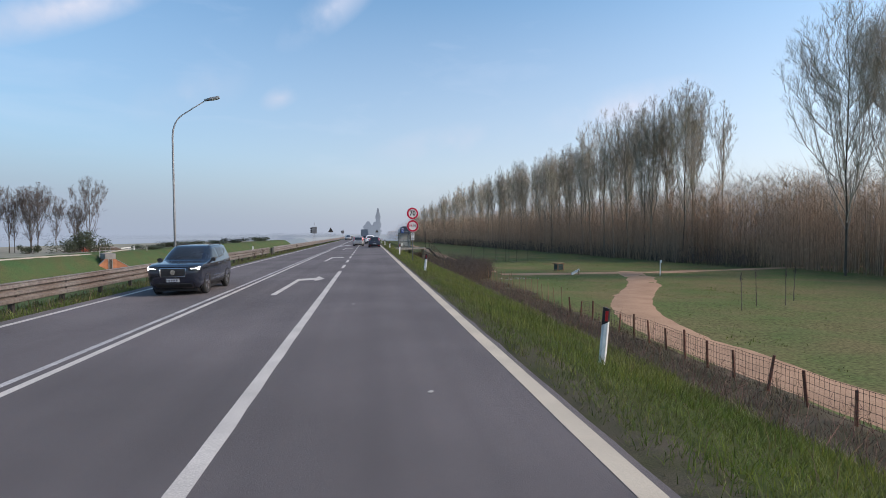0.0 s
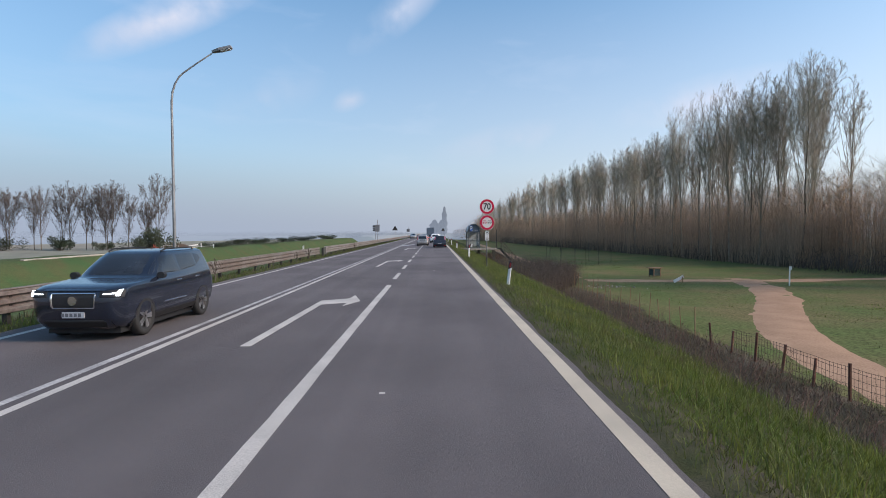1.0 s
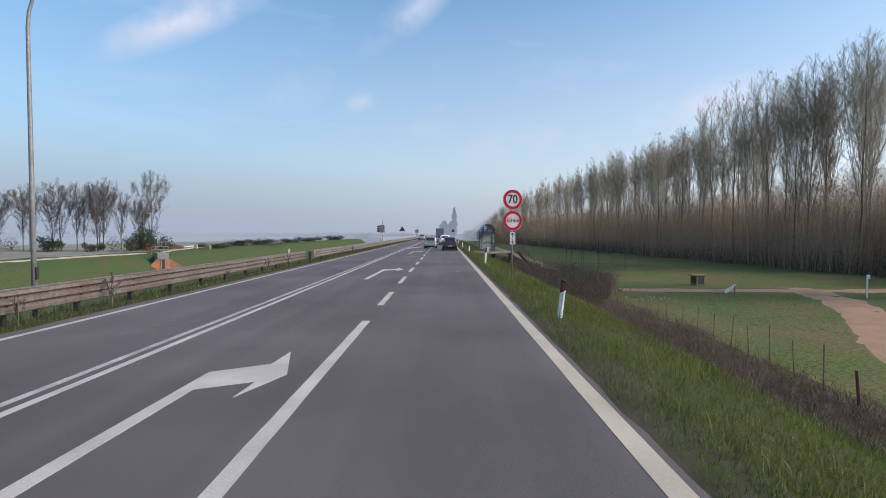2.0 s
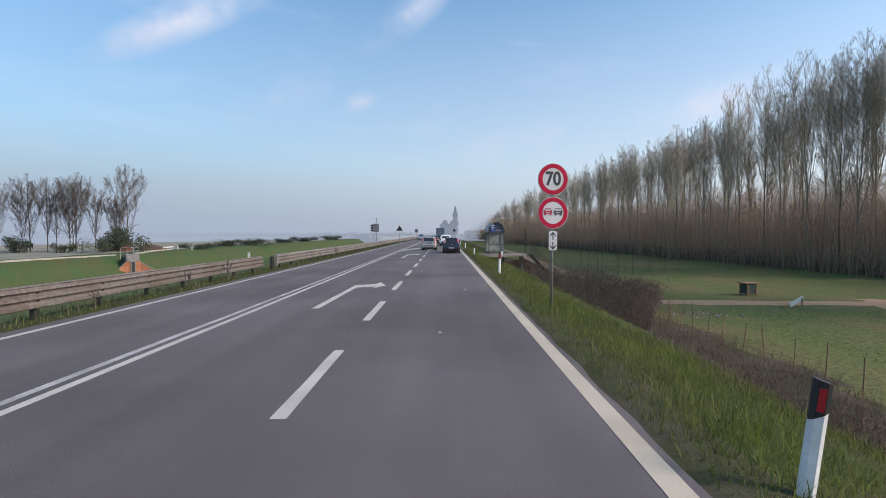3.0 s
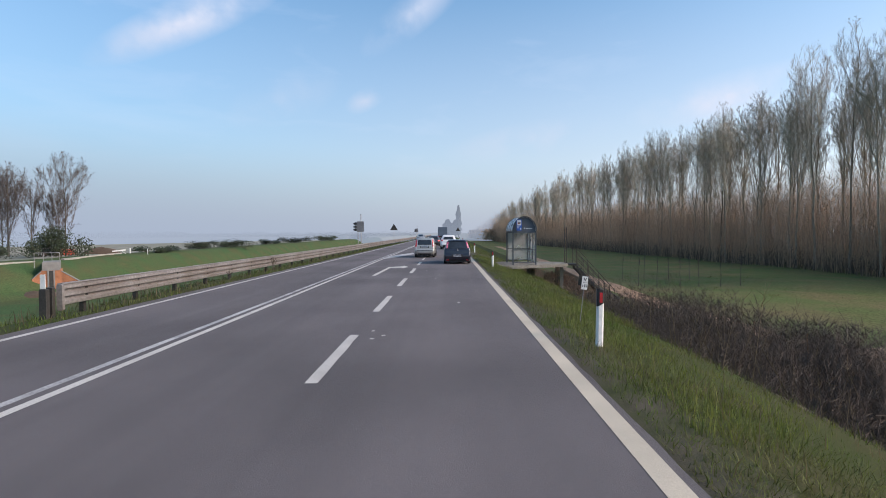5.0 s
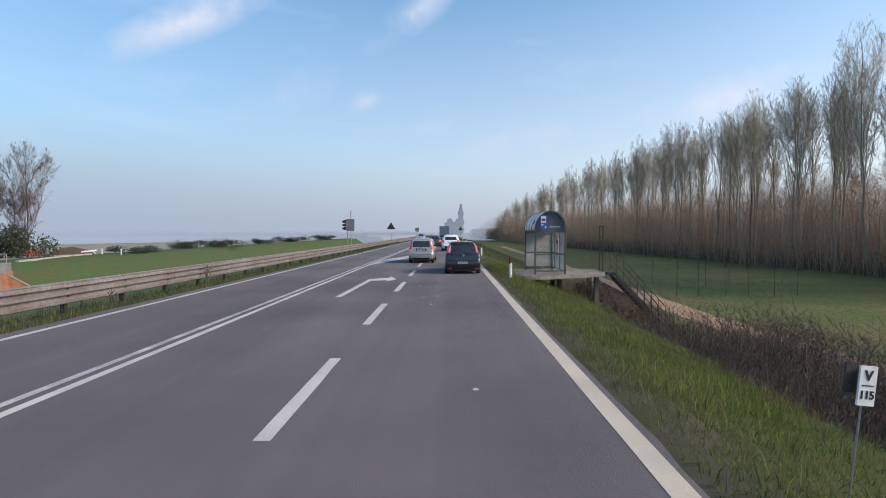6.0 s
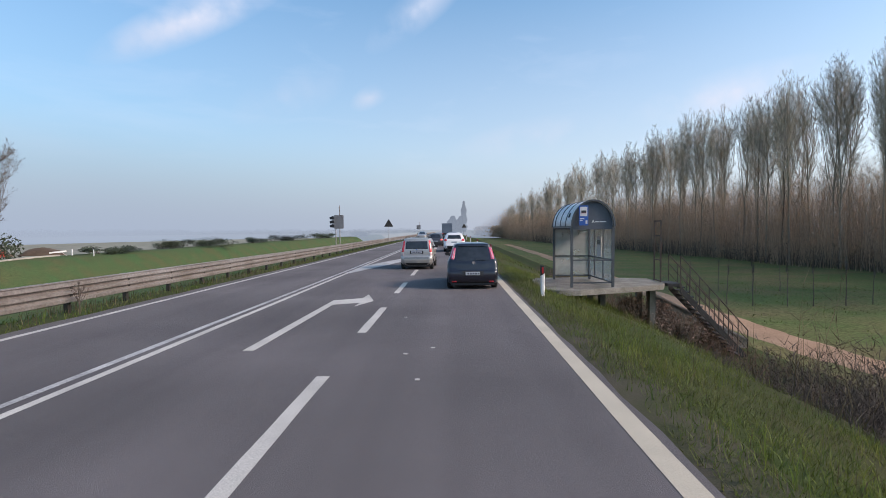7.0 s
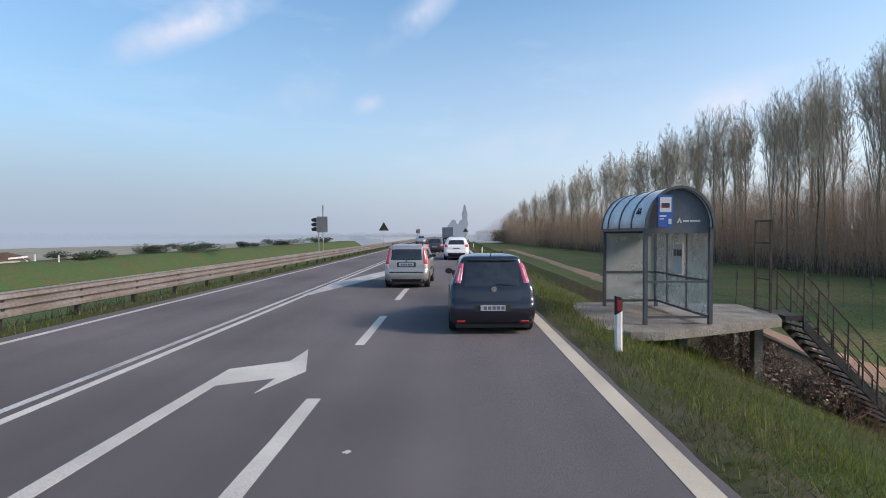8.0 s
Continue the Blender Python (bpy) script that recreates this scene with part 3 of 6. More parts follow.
def limit_sign():
    g = thing("road_sign", "pole with round red-rimmed 70 and no-overtaking plates and arrow panel", "road sign", pose(1.25, 33.95, 0, 0, 0, 10))
    base = ground_z(1.25, 33.95)
    part("pole", Build().tube([(0, 0.06, base - 0.3), (0, 0.06, 3.5)], 0.035, 10), STEEL, g, "thin grey steel pole", True)
    for zc, kind in ((3.23, "70"), (2.34, "cars")):
        plate = part("round_plate", Build().disc((0, zc), 0.42, -0.008, 0.012), SIGN_BACK, g)
        part("white_face", Build().disc((0, zc), 0.422, -0.014, -0.009), SIGN_WHITE, plate)
        part("red_rim", Build().ring((0, zc), 0.295, 0.41, -0.019, -0.0145), SIGN_RED, plate, "red reflective rim")
        part("bracket", Build().box(-0.2, 0.012, zc - 0.02, 0.2, 0.05, zc + 0.02), STEEL, plate)
        if kind == "70":
            text_part("number", "70", 0.50, pose(0, -0.019, zc) @ Matrix.Diagonal((0.86, 1, 1, 1)), SIGN_BLACK, plate, "black number 70")
        else:
            b1, b2 = Build(), Build()
            car_symbol(b1, -0.145, zc + 0.0, 0.235)
            car_symbol(b2, 0.145, zc + 0.0, 0.235)
            part("car_symbol", b1, SIGN_RED, plate, "red car symbol")
            part("car_symbol", b2, SIGN_BLACK, plate, "black car symbol")
    panel = part("arrow_panel", Build().box(-0.125, -0.008, 1.33, 0.125, 0.012, 1.86, bevel=0.03), SIGN_BLACK, g, "small upright panel with two arrows")
    part("white_face", Build().box(-0.117, -0.014, 1.338, 0.117, -0.009, 1.852, bevel=0.028), SIGN_WHITE, panel)
    for q in (1, -1):
        zc = 1.595 + q * 0.03
        b = Build().box(-0.014, -0.019, min(zc, zc + q * 0.19), 0.014, -0.0145, max(zc, zc + q * 0.19))
        for h in (-1, 1):
            tip = zc + q * 0.20
            b.prism([(0, tip + q * 0.012), (h * 0.085, tip - q * 0.085), (h * 0.085, tip - q * 0.125), (0, tip - q * 0.035)], -0.019, -0.0145)
        part("arrow", b, SIGN_BLACK, panel)
    return g


limit_sign()


def distance_plate():
    """The small plate with a letter over a number, on a thin pole."""
    g = thing("distance_marker", "small white plate marked V 115 on a thin pole", "road marker", pose(1.26, 47.2, 0.02, 0, 6, 4) @ Matrix.Diagonal((0.88, 1, 0.94, 1)))
    base = ground_z(1.26, 47.2)
    part("pole", Build().tube([(0, 0.03, base - 0.2), (0.0, 0.03, 0.9)], 0.008, 8), STEEL, g)
    plate = part("plate", Build().box(-0.072, -0.006, 0.60, 0.072, 0.01, 0.90, bevel=0.003), WHITE, g)
    part("backing", Build().box(-0.14, 0.05, 0.68, -0.04, 0.065, 0.91, bevel=0.008), BLACK_STEEL, g, "dark plate behind, turned aside")
    text_part("letter", "V", 0.11, pose(0, -0.008, 0.825), SIGN_BLACK, plate)
    text_part("number", "115", 0.085, pose(0, -0.008, 0.68), SIGN_BLACK, plate)
    part("rule", Build().box(-0.05, -0.011, 0.752, 0.05, -0.0065, 0.758), SIGN_BLACK, plate)


distance_plate()


def delineator():
    g = thing("delineator_post", "white plastic roadside post with dark top and red reflector", "delineator", group="delineators along the verge")
    sec = [(-0.06, -0.03), (-0.03, -0.055), (0.03, -0.055), (0.06, -0.03), (0.045, 0.05), (-0.045, 0.05)]

    def column(z0, z1, grow=0.0, slant=0.0, slant0=0.0):
        b = Build()
        n = len(sec)
        b.v = [(x * (1 + grow), y * (1 + grow), z0 - slant0 * x) for x, y in sec] + [(x * (1 + grow), y * (1 + grow), z1 + slant * x) for x, y in sec]
        b.f = [(i, (i + 1) % n, n + (i + 1) % n, n + i) for i in range(n)] + [tuple(range(n - 1, -1, -1)), tuple(range(n, 2 * n))]
        return b
    part("body", column(-0.5, 0.76, 0, 0.6), WHITE, g)
    part("cap", column(0.762, 1.02, 0.03, -0.25, -0.6), BLACK, g, "black slanted cap")
    part("reflector", Build().box(-0.024, -0.061, 0.80, 0.024, -0.055, 0.97), RED, g, "red reflector strip")
    return g


dpost = delineator()
spots = [(2.0, 5.1), (0.98, 23.7), (0.95, 44.8), (0.92, 65.35), (0.95, 86.0), (0.95, 106.0), (0.95, 127.0), (0.95, 148.0)]
for i, (x, y) in enumerate(spots):
    m = pose(x, y, ground_z(x, y) - (0.06, 0.16, 0.06, 0.14, 0.1, 0.1, 0.1, 0.1)[i], rng.uniform(-2, 2), (4, 7, 1, 0, 0, 0, 0, 0)[i] + rng.uniform(-1, 1), (-16, -24, 0, 0, 0, 0, 0, 0)[i] + rng.uniform(-5, 5))
    if i == 0:
        dpost.matrix_basis = m
    else:
        copy_thing(dpost, m)
c = copy_thing(dpost, pose(-50.0, 120.2, ground_z(-50.0, 120.2) + 0.1, 0, 0, 180))
c["label"], c["group"] = "white post with dark cap on the crest of the bank", ""


def plate_marker(x, y):
    g = thing("field_marker", "white upright plate on a thin dark pole behind the guardrail", "marker", pose(x, y, ground_z(x, y)))
    part("pole", Build().tube([(0, 0, -0.3), (0.01, 0, 1.25)], 0.022, 8), BLACK, g, "thin dark pole")
    part("plate", Build().box(-0.075, -0.045, 0.88, 0.075, -0.025, 1.36, bevel=0.012), WHITE, g)


plate_marker(-13.2, 50.9)


LAMP_GREY = mat("lamp_grey", (0.27, 0.28, 0.29), 0.55, 0.3, vary=0.2, scale=1, fine=12, bump=0.03)


def street_lamp():
    g = thing("street_lamp", "tall grey street lamp with curved arm over the road", "street lamp", pose(-11.25, 24.0, 0))
    z0 = ground_z(-11.25, 24.0)
    arc = [(0, 0, z0 - 0.3), (0, 0, 3.0), (0, 0, 6.6)]
    arc += [(0.0 + 0.75 * (1 - math.cos(a)), 0, 6.6 + 1.15 * math.sin(a)) for a in (0.3, 0.6, 0.9, 1.15)]
    arc += [(0.95, 0, 8.0), (1.5, 0, 8.36)]
    part("pole", Build().tube(arc, [0.058, 0.052, 0.042, 0.039, 0.036, 0.033, 0.03, 0.027, 0.025], 12), LAMP_GREY, g, "", True)
    head = Build()
    m = pose(1.85, 0, 8.5, 0, -14, 0)
    for x0, x1, w0, w1, h in ((-0.36, -0.1, 0.05, 0.13, 0.05), (-0.1, 0.36, 0.13, 0.10, 0.06)):
        k = len(head.v)
        head.v += [tuple(m @ Vector(p)) for p in ((x0, -w0, -h), (x0, w0, -h), (x0, w0, h * 0.6), (x0, -w0, h * 0.6), (x1, -w1, -h), (x1, w1, -h), (x1, w1, h * 0.6), (x1, -w1, h * 0.6))]
        head.f += [(k, k + 1, k + 5, k + 4), (k + 1, k + 2, k + 6, k + 5), (k + 2, k + 3, k + 7, k + 6), (k + 3, k, k + 4, k + 7), (k, k + 3, k + 2, k + 1), (k + 4, k + 5, k + 6, k + 7)]
    part("lamp_head", head, LAMP_GREY, g, "flat grey lamp head")
    part("lens", Build().box(-0.05, -0.08, -0.085, 0.3, 0.08, -0.062, m), WHITE, g)
    part("hatch", Build().box(0.05, -0.04, z0 + 0.9, 0.09, 0.04, z0 + 1.2), BLACK_STEEL, g)


street_lamp()


def signal_board(x, y):
    g = thing("traffic_signal", "dark traffic signal with backing board on two poles", "traffic signal", pose(x, y, 0))
    z0 = ground_z(x, y)
    part("pole", Build().tube([(0.2, 0, z0 - 0.2), (0.2, 0, 4.0)], 0.045, 8), STEEL, g)
    part("pole", Build().tube([(-0.15, 0, z0 - 0.2), (-0.15, 0, 3.1)], 0.045, 8), STEEL, g)
    part("board", Build().box(-0.28, -0.06, 1.95, 0.55, -0.03, 3.15, bevel=0.04), SIGN_BACK, g, "grey backing board")
    for z in (2.2, 2.55, 2.9):
        h = part("lamp_housing", Build().box(-0.52, -0.14, z - 0.15, -0.285, 0.14, z + 0.15, bevel=0.05), BLACK, g)
        part("visor", Build().tube([(-0.52, 0, z), (-0.66, 0, z - 0.03)], [0.12, 0.11], 10), BLACK, h)


signal_board(-11.8, 96.6)
signal_board(-11.6, 205.0)


def warning_triangle(x, y, label):
    g = thing("warning_sign", label, "road sign", pose(x, y, 0))
    part("pole", Build().tube([(0, 0, -0.6), (0, 0, 3.3)], 0.035, 8), STEEL, g)
    part("plate", Build().prism([(-0.6, 2.25), (0.6, 2.25), (0.63, 2.3), (0.04, 3.28), (-0.04, 3.28), (-0.63, 2.3)], -0.06, -0.035), BLACK_STEEL, g)


warning_triangle(-10.6, 124.0, "triangular road sign seen from its dark back")
warning_triangle(1.4, 190.0, "triangular road sign on a pole at the verge far ahead")

# ---- bus stop ----
SHELTER = pose(2.41, 68.28, -0.2, 0, 0, 0.7)
FRAME = mat("shelter_frame_grey", (0.085, 0.095, 0.105), 0.5, 0.3, vary=0.2, scale=2, fine=25, bump=0.05)
ROOF = mat("shelter_roof_sheet", (0.76, 0.77, 0.78), 0.45, 0.0, vary=0.2, scale=1.0, fine=12, bump=0.05)
PANE = glass("dusty_shelter_glass", (0.55, 0.58, 0.58), 0.25, 0.62)
GABLE = mat("shelter_gable_grey", (0.075, 0.09, 0.115), 0.5, vary=0.15, scale=2, fine=25, bump=0.04)
SW, SL, SE, SR = 1.40, 2.94, 2.08, 0.86


def slab():
    g = thing("bus_stop_platform", "raised concrete platform on pillars over the embankment", "platform", SHELTER, kind="structure")
    b = Build()
    ring = [(-1.25, 0.5), (-1.0, -0.6), (-0.6, -0.85), (0.1, -0.8), (1.3, -0.3), (2.2, 0.1), (3.4, 0.7), (3.75, 1.4), (3.75, 3.2), (1.5, 3.8), (-0.6, 3.7), (-1.2, 2.0)]
    n = len(ring)
    b.v = [(x, y, -0.03) for x, y in ring] + [(x * 0.99 + 0.01, y * 0.992, 0.0) for x, y in ring] + [(x, y, -0.18) for x, y in ring]
    b.f = [tuple(range(n, 2 * n)), tuple(range(3 * n - 1, 2 * n - 1, -1))]
    b.f += [(i, (i + 1) % n, n + (i + 1) % n, n + i) for i in range(n)] + [(2 * n + i, 2 * n + (i + 1) % n, (i + 1) % n, i) for i in range(n)]
    part("deck", b, PLATFORM, g)
    for x, y in ((3.35, 1.6), (1.5, 1.6), (3.35, 2.9), (1.5, 3.2)):
        part("pillar", Build().box(x - 0.105, y - 0.105, -3.2, x + 0.105, y + 0.105, -0.20, bevel=0.02), PLATFORM, g)
    return g


slab()


def arch(r, n=14):
    return [(SW / 2 - (SW / 2 + r) * math.cos(math.pi * i / n), SE + (SR + r) * math.sin(math.pi * i / n)) for i in range(n + 1)]


def shelter():
    g = thing("bus_shelter", "grey metal bus shelter with barrel roof and dusty glass panes", "bus shelter", SHELTER)
    for x, y in ((0, 0), (SW, 0), (0, SL), (SW, SL)):
        part("corner_post", Build().box(x - 0.04, y - 0.04, 0.0, x + 0.04, y + 0.04, SE + 0.02, bevel=0.012), FRAME, g)
    n = 14
    inner, outer = arch(0.0), arch(0.035)
    roof = Build()
    roof.prism(outer + inner[::-1], -0.12, SL + 0.1)
    part("roof", roof, ROOF, g, "pale curved roof sheet with ribs", True)
    for y in (-0.13, 0.75, 1.6, 2.5, SL + 0.06):
        rib = Build()
        rib.prism(arch(0.055) + arch(-0.005)[::-1], y, y + 0.06)
        part("roof_rib", rib, FRAME, g)
    for y in (-0.02, SL):
        part("gable", Build().prism([(0.03, SE - 0.1)] + arch(-0.01)[1:-1] + [(SW - 0.03, SE - 0.1)], y, y + 0.03), GABLE, g, "dark curved gable panel")
    for x in (0, SW):
        part("eaves_rail", Build().box(x - 0.035, 0, SE - 0.06, x + 0.035, SL, SE + 0.03, bevel=0.01), FRAME, g)
    for y, x0, x1 in ((0.0, 0.04, SW - 0.04), (SL, 0.04, SW - 0.04)):
        for z in (0.16, 0.93):
            part("cross_rail", Build().box(x0, y - 0.02, z - 0.025, x1, y + 0.02, z + 0.025), FRAME, g)
    for z in (0.16, 0.93):
        part("cross_rail", Build().box(SW - 0.02, 0.04, z - 0.025, SW + 0.02, SL - 0.04, z + 0.025), FRAME, g)
    for y in (1.1, 2.2):
        part("mullion", Build().box(SW - 0.025, y - 0.025, 0.16, SW + 0.025, y + 0.025, SE - 0.06), FRAME, g)
    def pane(x0, y0, x1, y1, z0, z1):
        p = part("pane", Build().box(x0, y0, z0, x1, y1, z1), PANE, g)
        p.visible_shadow = False
    for z0, z1 in ((0.19, 0.90), (0.96, SE - 0.1)):
        for y0, y1 in ((0.05, 1.07), (1.13, 2.17), (2.23, SL - 0.05)):
            pane(SW - 0.006, y0, SW + 0.006, y1, z0, z1)
        pane(0.05, SL - 0.006, SW - 0.05, SL + 0.006, z0, z1)
    # stop sign, company mark as bars, timetable, scrawl on the roof
    s = part("stop_plate", Build().box(0.2, -0.17, 2.114, 0.512, -0.135, 2.786, bevel=0.02), SIGN_BLUE, g, "blue bus stop plate with white field")
    part("white_field", Build().box(0.235, -0.176, 2.427, 0.477, -0.171, 2.741), SIGN_WHITE, s)
    part("bus_symbol", Build().box(0.27, -0.182, 2.539, 0.442, -0.177, 2.618, bevel=0.015), SIGN_BLACK, s)
    part("red_band", Build().box(0.27, -0.182, 2.522, 0.442, -0.177, 2.537), SIGN_RED, s)
    part("white_bar", Build().box(0.231, -0.176, 2.326, 0.372, -0.171, 2.36), SIGN_WHITE, s)
    part("white_bar", Build().box(0.231, -0.176, 2.27, 0.325, -0.171, 2.293), SIGN_WHITE, s)
    part("white_square", Build().box(0.418, -0.176, 2.17, 0.481, -0.171, 2.282), SIGN_WHITE, s)
    mark = Build().prism([(0.66, 2.20), (0.69, 2.20), (0.715, 2.25), (0.74, 2.20), (0.77, 2.20), (0.715, 2.31)], -0.03, -0.025)
    part("emblem", mark, SIGN_WHITE, g, "white angular emblem")
    for i, (x0, x1) in enumerate(((0.79, 0.92), (0.94, 1.16))):
        part("lettering_bar", Build().box(x0, -0.03, 2.22, x1, -0.025, 2.259), SIGN_WHITE, g)
    tt = part("timetable", Build().box(SW - 0.05, 1.25, 0.98, SW - 0.035, 1.75, 1.72), SIGN_WHITE, g, "pale timetable sheet with dark boxes")
    for i in range(3):
        part("printed_box", Build().box(SW - 0.056, 1.29 + i * 0.15, 1.42, SW - 0.051, 1.40 + i * 0.15, 1.58), SIGN_BLACK, tt)
    scr = Build()
    for a, q in ((0.42, 0.30), (0.42, 0.40), (0.5, 0.35), (0.5, 0.48), (0.42, 0.5)):
        x, z = SW / 2 - (SW / 2 + 0.042) * math.cos(a), SE + (SR + 0.042) * math.sin(a)
        scr.tube([(x - 0.03, q, z - 0.05), (x + 0.01, q + 0.05, z + 0.03), (x - 0.01, q + 0.1, z - 0.03)], 0.008, 4)
    part("scrawl", scr, SIGN_BLACK, g, "black sprayed scrawl")
    return g


shelter()

STEP = mat("dark_steel_step", (0.045, 0.043, 0.042), 0.7, 0.3, vary=0.3, scale=3, fine=20, bump=0.2)


def gate_frame():
    g = thing("gate_frame", "narrow rusty metal frame standing at the platform end", "gate", SHELTER @ pose(3.68, 1.92, 0, 0, 0, 86))
    for x in (-0.36, 0.36):
        part("upright", Build().box(x - 0.025, -0.025, 0, x + 0.025, 0.025, 2.3), RUST_BAR, g)
    for z in (0.05, 0.82, 1.72, 2.27):
        part("crossbar", Build().box(-0.335, -0.02, z - 0.02, 0.335, 0.02, z + 0.02), RUST_BAR, g)


RUST_POST = mat("rusty_fence_post", (0.20, 0.085, 0.055), 0.85, 0.1, vary=0.4, scale=3, fine=18, bump=0.3, rand=0.3)
RUST_BAR = mat("rusted_bar", (0.078, 0.060, 0.050), 0.8, 0.2, vary=0.4, scale=2, fine=18, bump=0.2)
gate_frame()


def stairs():
    """Steel steps down from the platform to the track below."""
    x0, z0, x1, z1, y = 6.6, -0.25, 9.05, -2.98, 70.0
    g = thing("outdoor_stairs", "dark metal stairs with rusty railings down the embankment", "stairs", pose(0, 0, 0))
    n = 15
    part("landing", Build().box(6.17, y - 0.52, -0.32, x0 + 0.05, y + 0.52, -0.21), STEP, g)
    for s in (-0.5, 0.5):
        b = Build()
        b.v = [(x0, y + s + d, z0 - 0.3 + e) for d in (-0.03, 0.03) for e in (0, 0.26)] + [(x1, y + s + d, z1 - 0.12 + e) for d in (-0.03, 0.03) for e in (0, 0.26)]
        b.f = [(0, 1, 5, 4), (2, 3, 7, 6), (0, 2, 6, 4), (1, 3, 7, 5), (0, 1, 3, 2), (4, 5, 7, 6)]
        part("stringer", b, STEP, g)
    for i in range(n):
        x, z = x0 + (x1 - x0) * (i + 0.5) / n, z0 + (z1 - z0) * (i + 0.5) / n
        part("tread", Build().box(x - 0.11, y - 0.48, z - 0.03, x + 0.11, y + 0.48, z + 0.01), STEP, g)
    for s in (-0.52, 0.52):
        r = part("railing", Build().tube([(x0, y + s, z0 + 1.05), (x1, y + s, z1 + 1.05)], 0.022, 6), RUST_BAR, g, "rusty tube railing")
        for h in (0.7, 0.35):
            part("rail", Build().tube([(x0, y + s, z0 + h), (x1, y + s, z1 + h)], 0.014, 5), RUST_BAR, r)
        for i in range(8):
            x, z = x0 + (x1 - x0) * i / 7, z0 + (z1 - z0) * i / 7
            part("upright", Build().tube([(x, y + s, z - 0.1), (x, y + s, z + 1.06)], 0.02, 6), RUST_BAR, r)
    return g


stairs()


def stair_wall():
    """A low wall that steps down the slope behind the stairs, with a pale coping."""
    g = thing("retaining_wall", "low sloping concrete wall with pale coping beside the stairs", "wall", pose(0, 71.0, 0), kind="structure")
    x0, z0, x1, z1 = 6.0, -0.70, 9.9, -2.62
    b = Build()
    b.v = [(x, y, z) for y in (0.0, 0.22) for x, z in ((x0, -3.3), (x1, -3.4), (x1, z1), (x0, z0))]
    b.f = [(0, 1, 2, 3), (4, 5, 6, 7), (0, 1, 5, 4), (1, 2, 6, 5), (2, 3, 7, 6), (3, 0, 4, 7)]
    part("wall", b, PLATFORM, g)
    c = Build()
    c.v = [(x, y, z + h) for h in (0.003, 0.075) for y in (-0.05, 0.27) for x, z in ((x0, z0), (x1, z1))]
    c.f = [(0, 1, 3, 2), (4, 5, 7, 6), (0, 1, 5, 4), (2, 3, 7, 6), (0, 2, 6, 4), (1, 3, 7, 5)]
    part("coping", c, CONCRETE, g, "pale concrete coping")


stair_wall()

# ---- tracks, fence and things below the embankment ----


TRACKS = []


def ribbon(name, pts, width, material, label, lift=0.05):
    """A track that follows the land through points in plan."""
    b = Build()
    TRACKS.extend((a, c, width / 2) for a, c in zip(pts, pts[1:]))
    fine = []
    for (xa, ya), (xb, yb) in zip(pts, pts[1:]):
        k = max(2, int(math.hypot(xb - xa, yb - ya) / 1.0))
        fine += [(xa + (xb - xa) * i / k, ya + (yb - ya) * i / k) for i in range(k)]
    fine.append(pts[-1])
    fine = [tuple(np.mean(fine[max(0, i - 4):i + 5], axis=0)) for i in range(len(fine))]
    cols = 7
    for i, (x, y) in enumerate(fine):
        a, c = fine[max(0, i - 1)], fine[min(len(fine) - 1, i + 1)]
        d = Vector((c[0] - a[0], c[1] - a[1])).normalized()
        nrm = Vector((d.y, -d.x))
        for j in range(cols):
            s = (j / (cols - 1) - 0.5) * width
            if j in (0, cols - 1):
                s += 0.35 * noise.noise((i * 0.5, j, 2)) + 0.2 * noise.noise((i * 1.7, j, 4))
            px, py = x + nrm.x * s, y + nrm.y * s
            edge = -0.06 if j in (0, cols - 1) else lift
            b.v.append((px, py, ground_z(px, py) + edge + (0.03 * math.cos(j * 2.1) if 0 < j < cols - 1 else 0)))
    for i in range(len(fine) - 1):
        b.f += [(cols * i + j, cols * i + j + 1, cols * (i + 1) + j + 1, cols * (i + 1) + j) for j in range(cols - 1)]
    return tagged(part(name, b, material, None, "", True), label, "track", kind="structure")


ribbon("dirt_track", [(12.0, -20), (12.0, 5), (12.1, 15), (12.5, 20), (13.6, 25), (15.6, 30), (18.8, 35.5), (22.6, 41), (25.6, 46), (27.6, 51), (29.3, 56), (30.4, 61)], 3.5, TRACK, "reddish dirt track below the road embankment")
ribbon("dirt_track", [(11.5, 57.5), (20, 57.2), (30, 56.5), (45, 58), (70, 60), (110, 66)], 2.3, TRACK, "pale dirt track crossing the meadow", 0.07)
ribbon("dirt_track", [(13, 58), (13.2, 66), (12.9, 74), (13.5, 90), (14.5, 120), (15.5, 160), (16, 220)], 2.6, TRACK, "dirt track along the foot of the embankment", 0.06)

PLANK = mat("weathered_plank", (0.28, 0.17, 0.10), 0.85, vary=0.3, scale=3, fine=25, bump=0.2)
WIRE = mat("rusty_wire", (0.12, 0.09, 0.075), 0.7, 0.4, vary=0.3, scale=2, fine=20, bump=0)


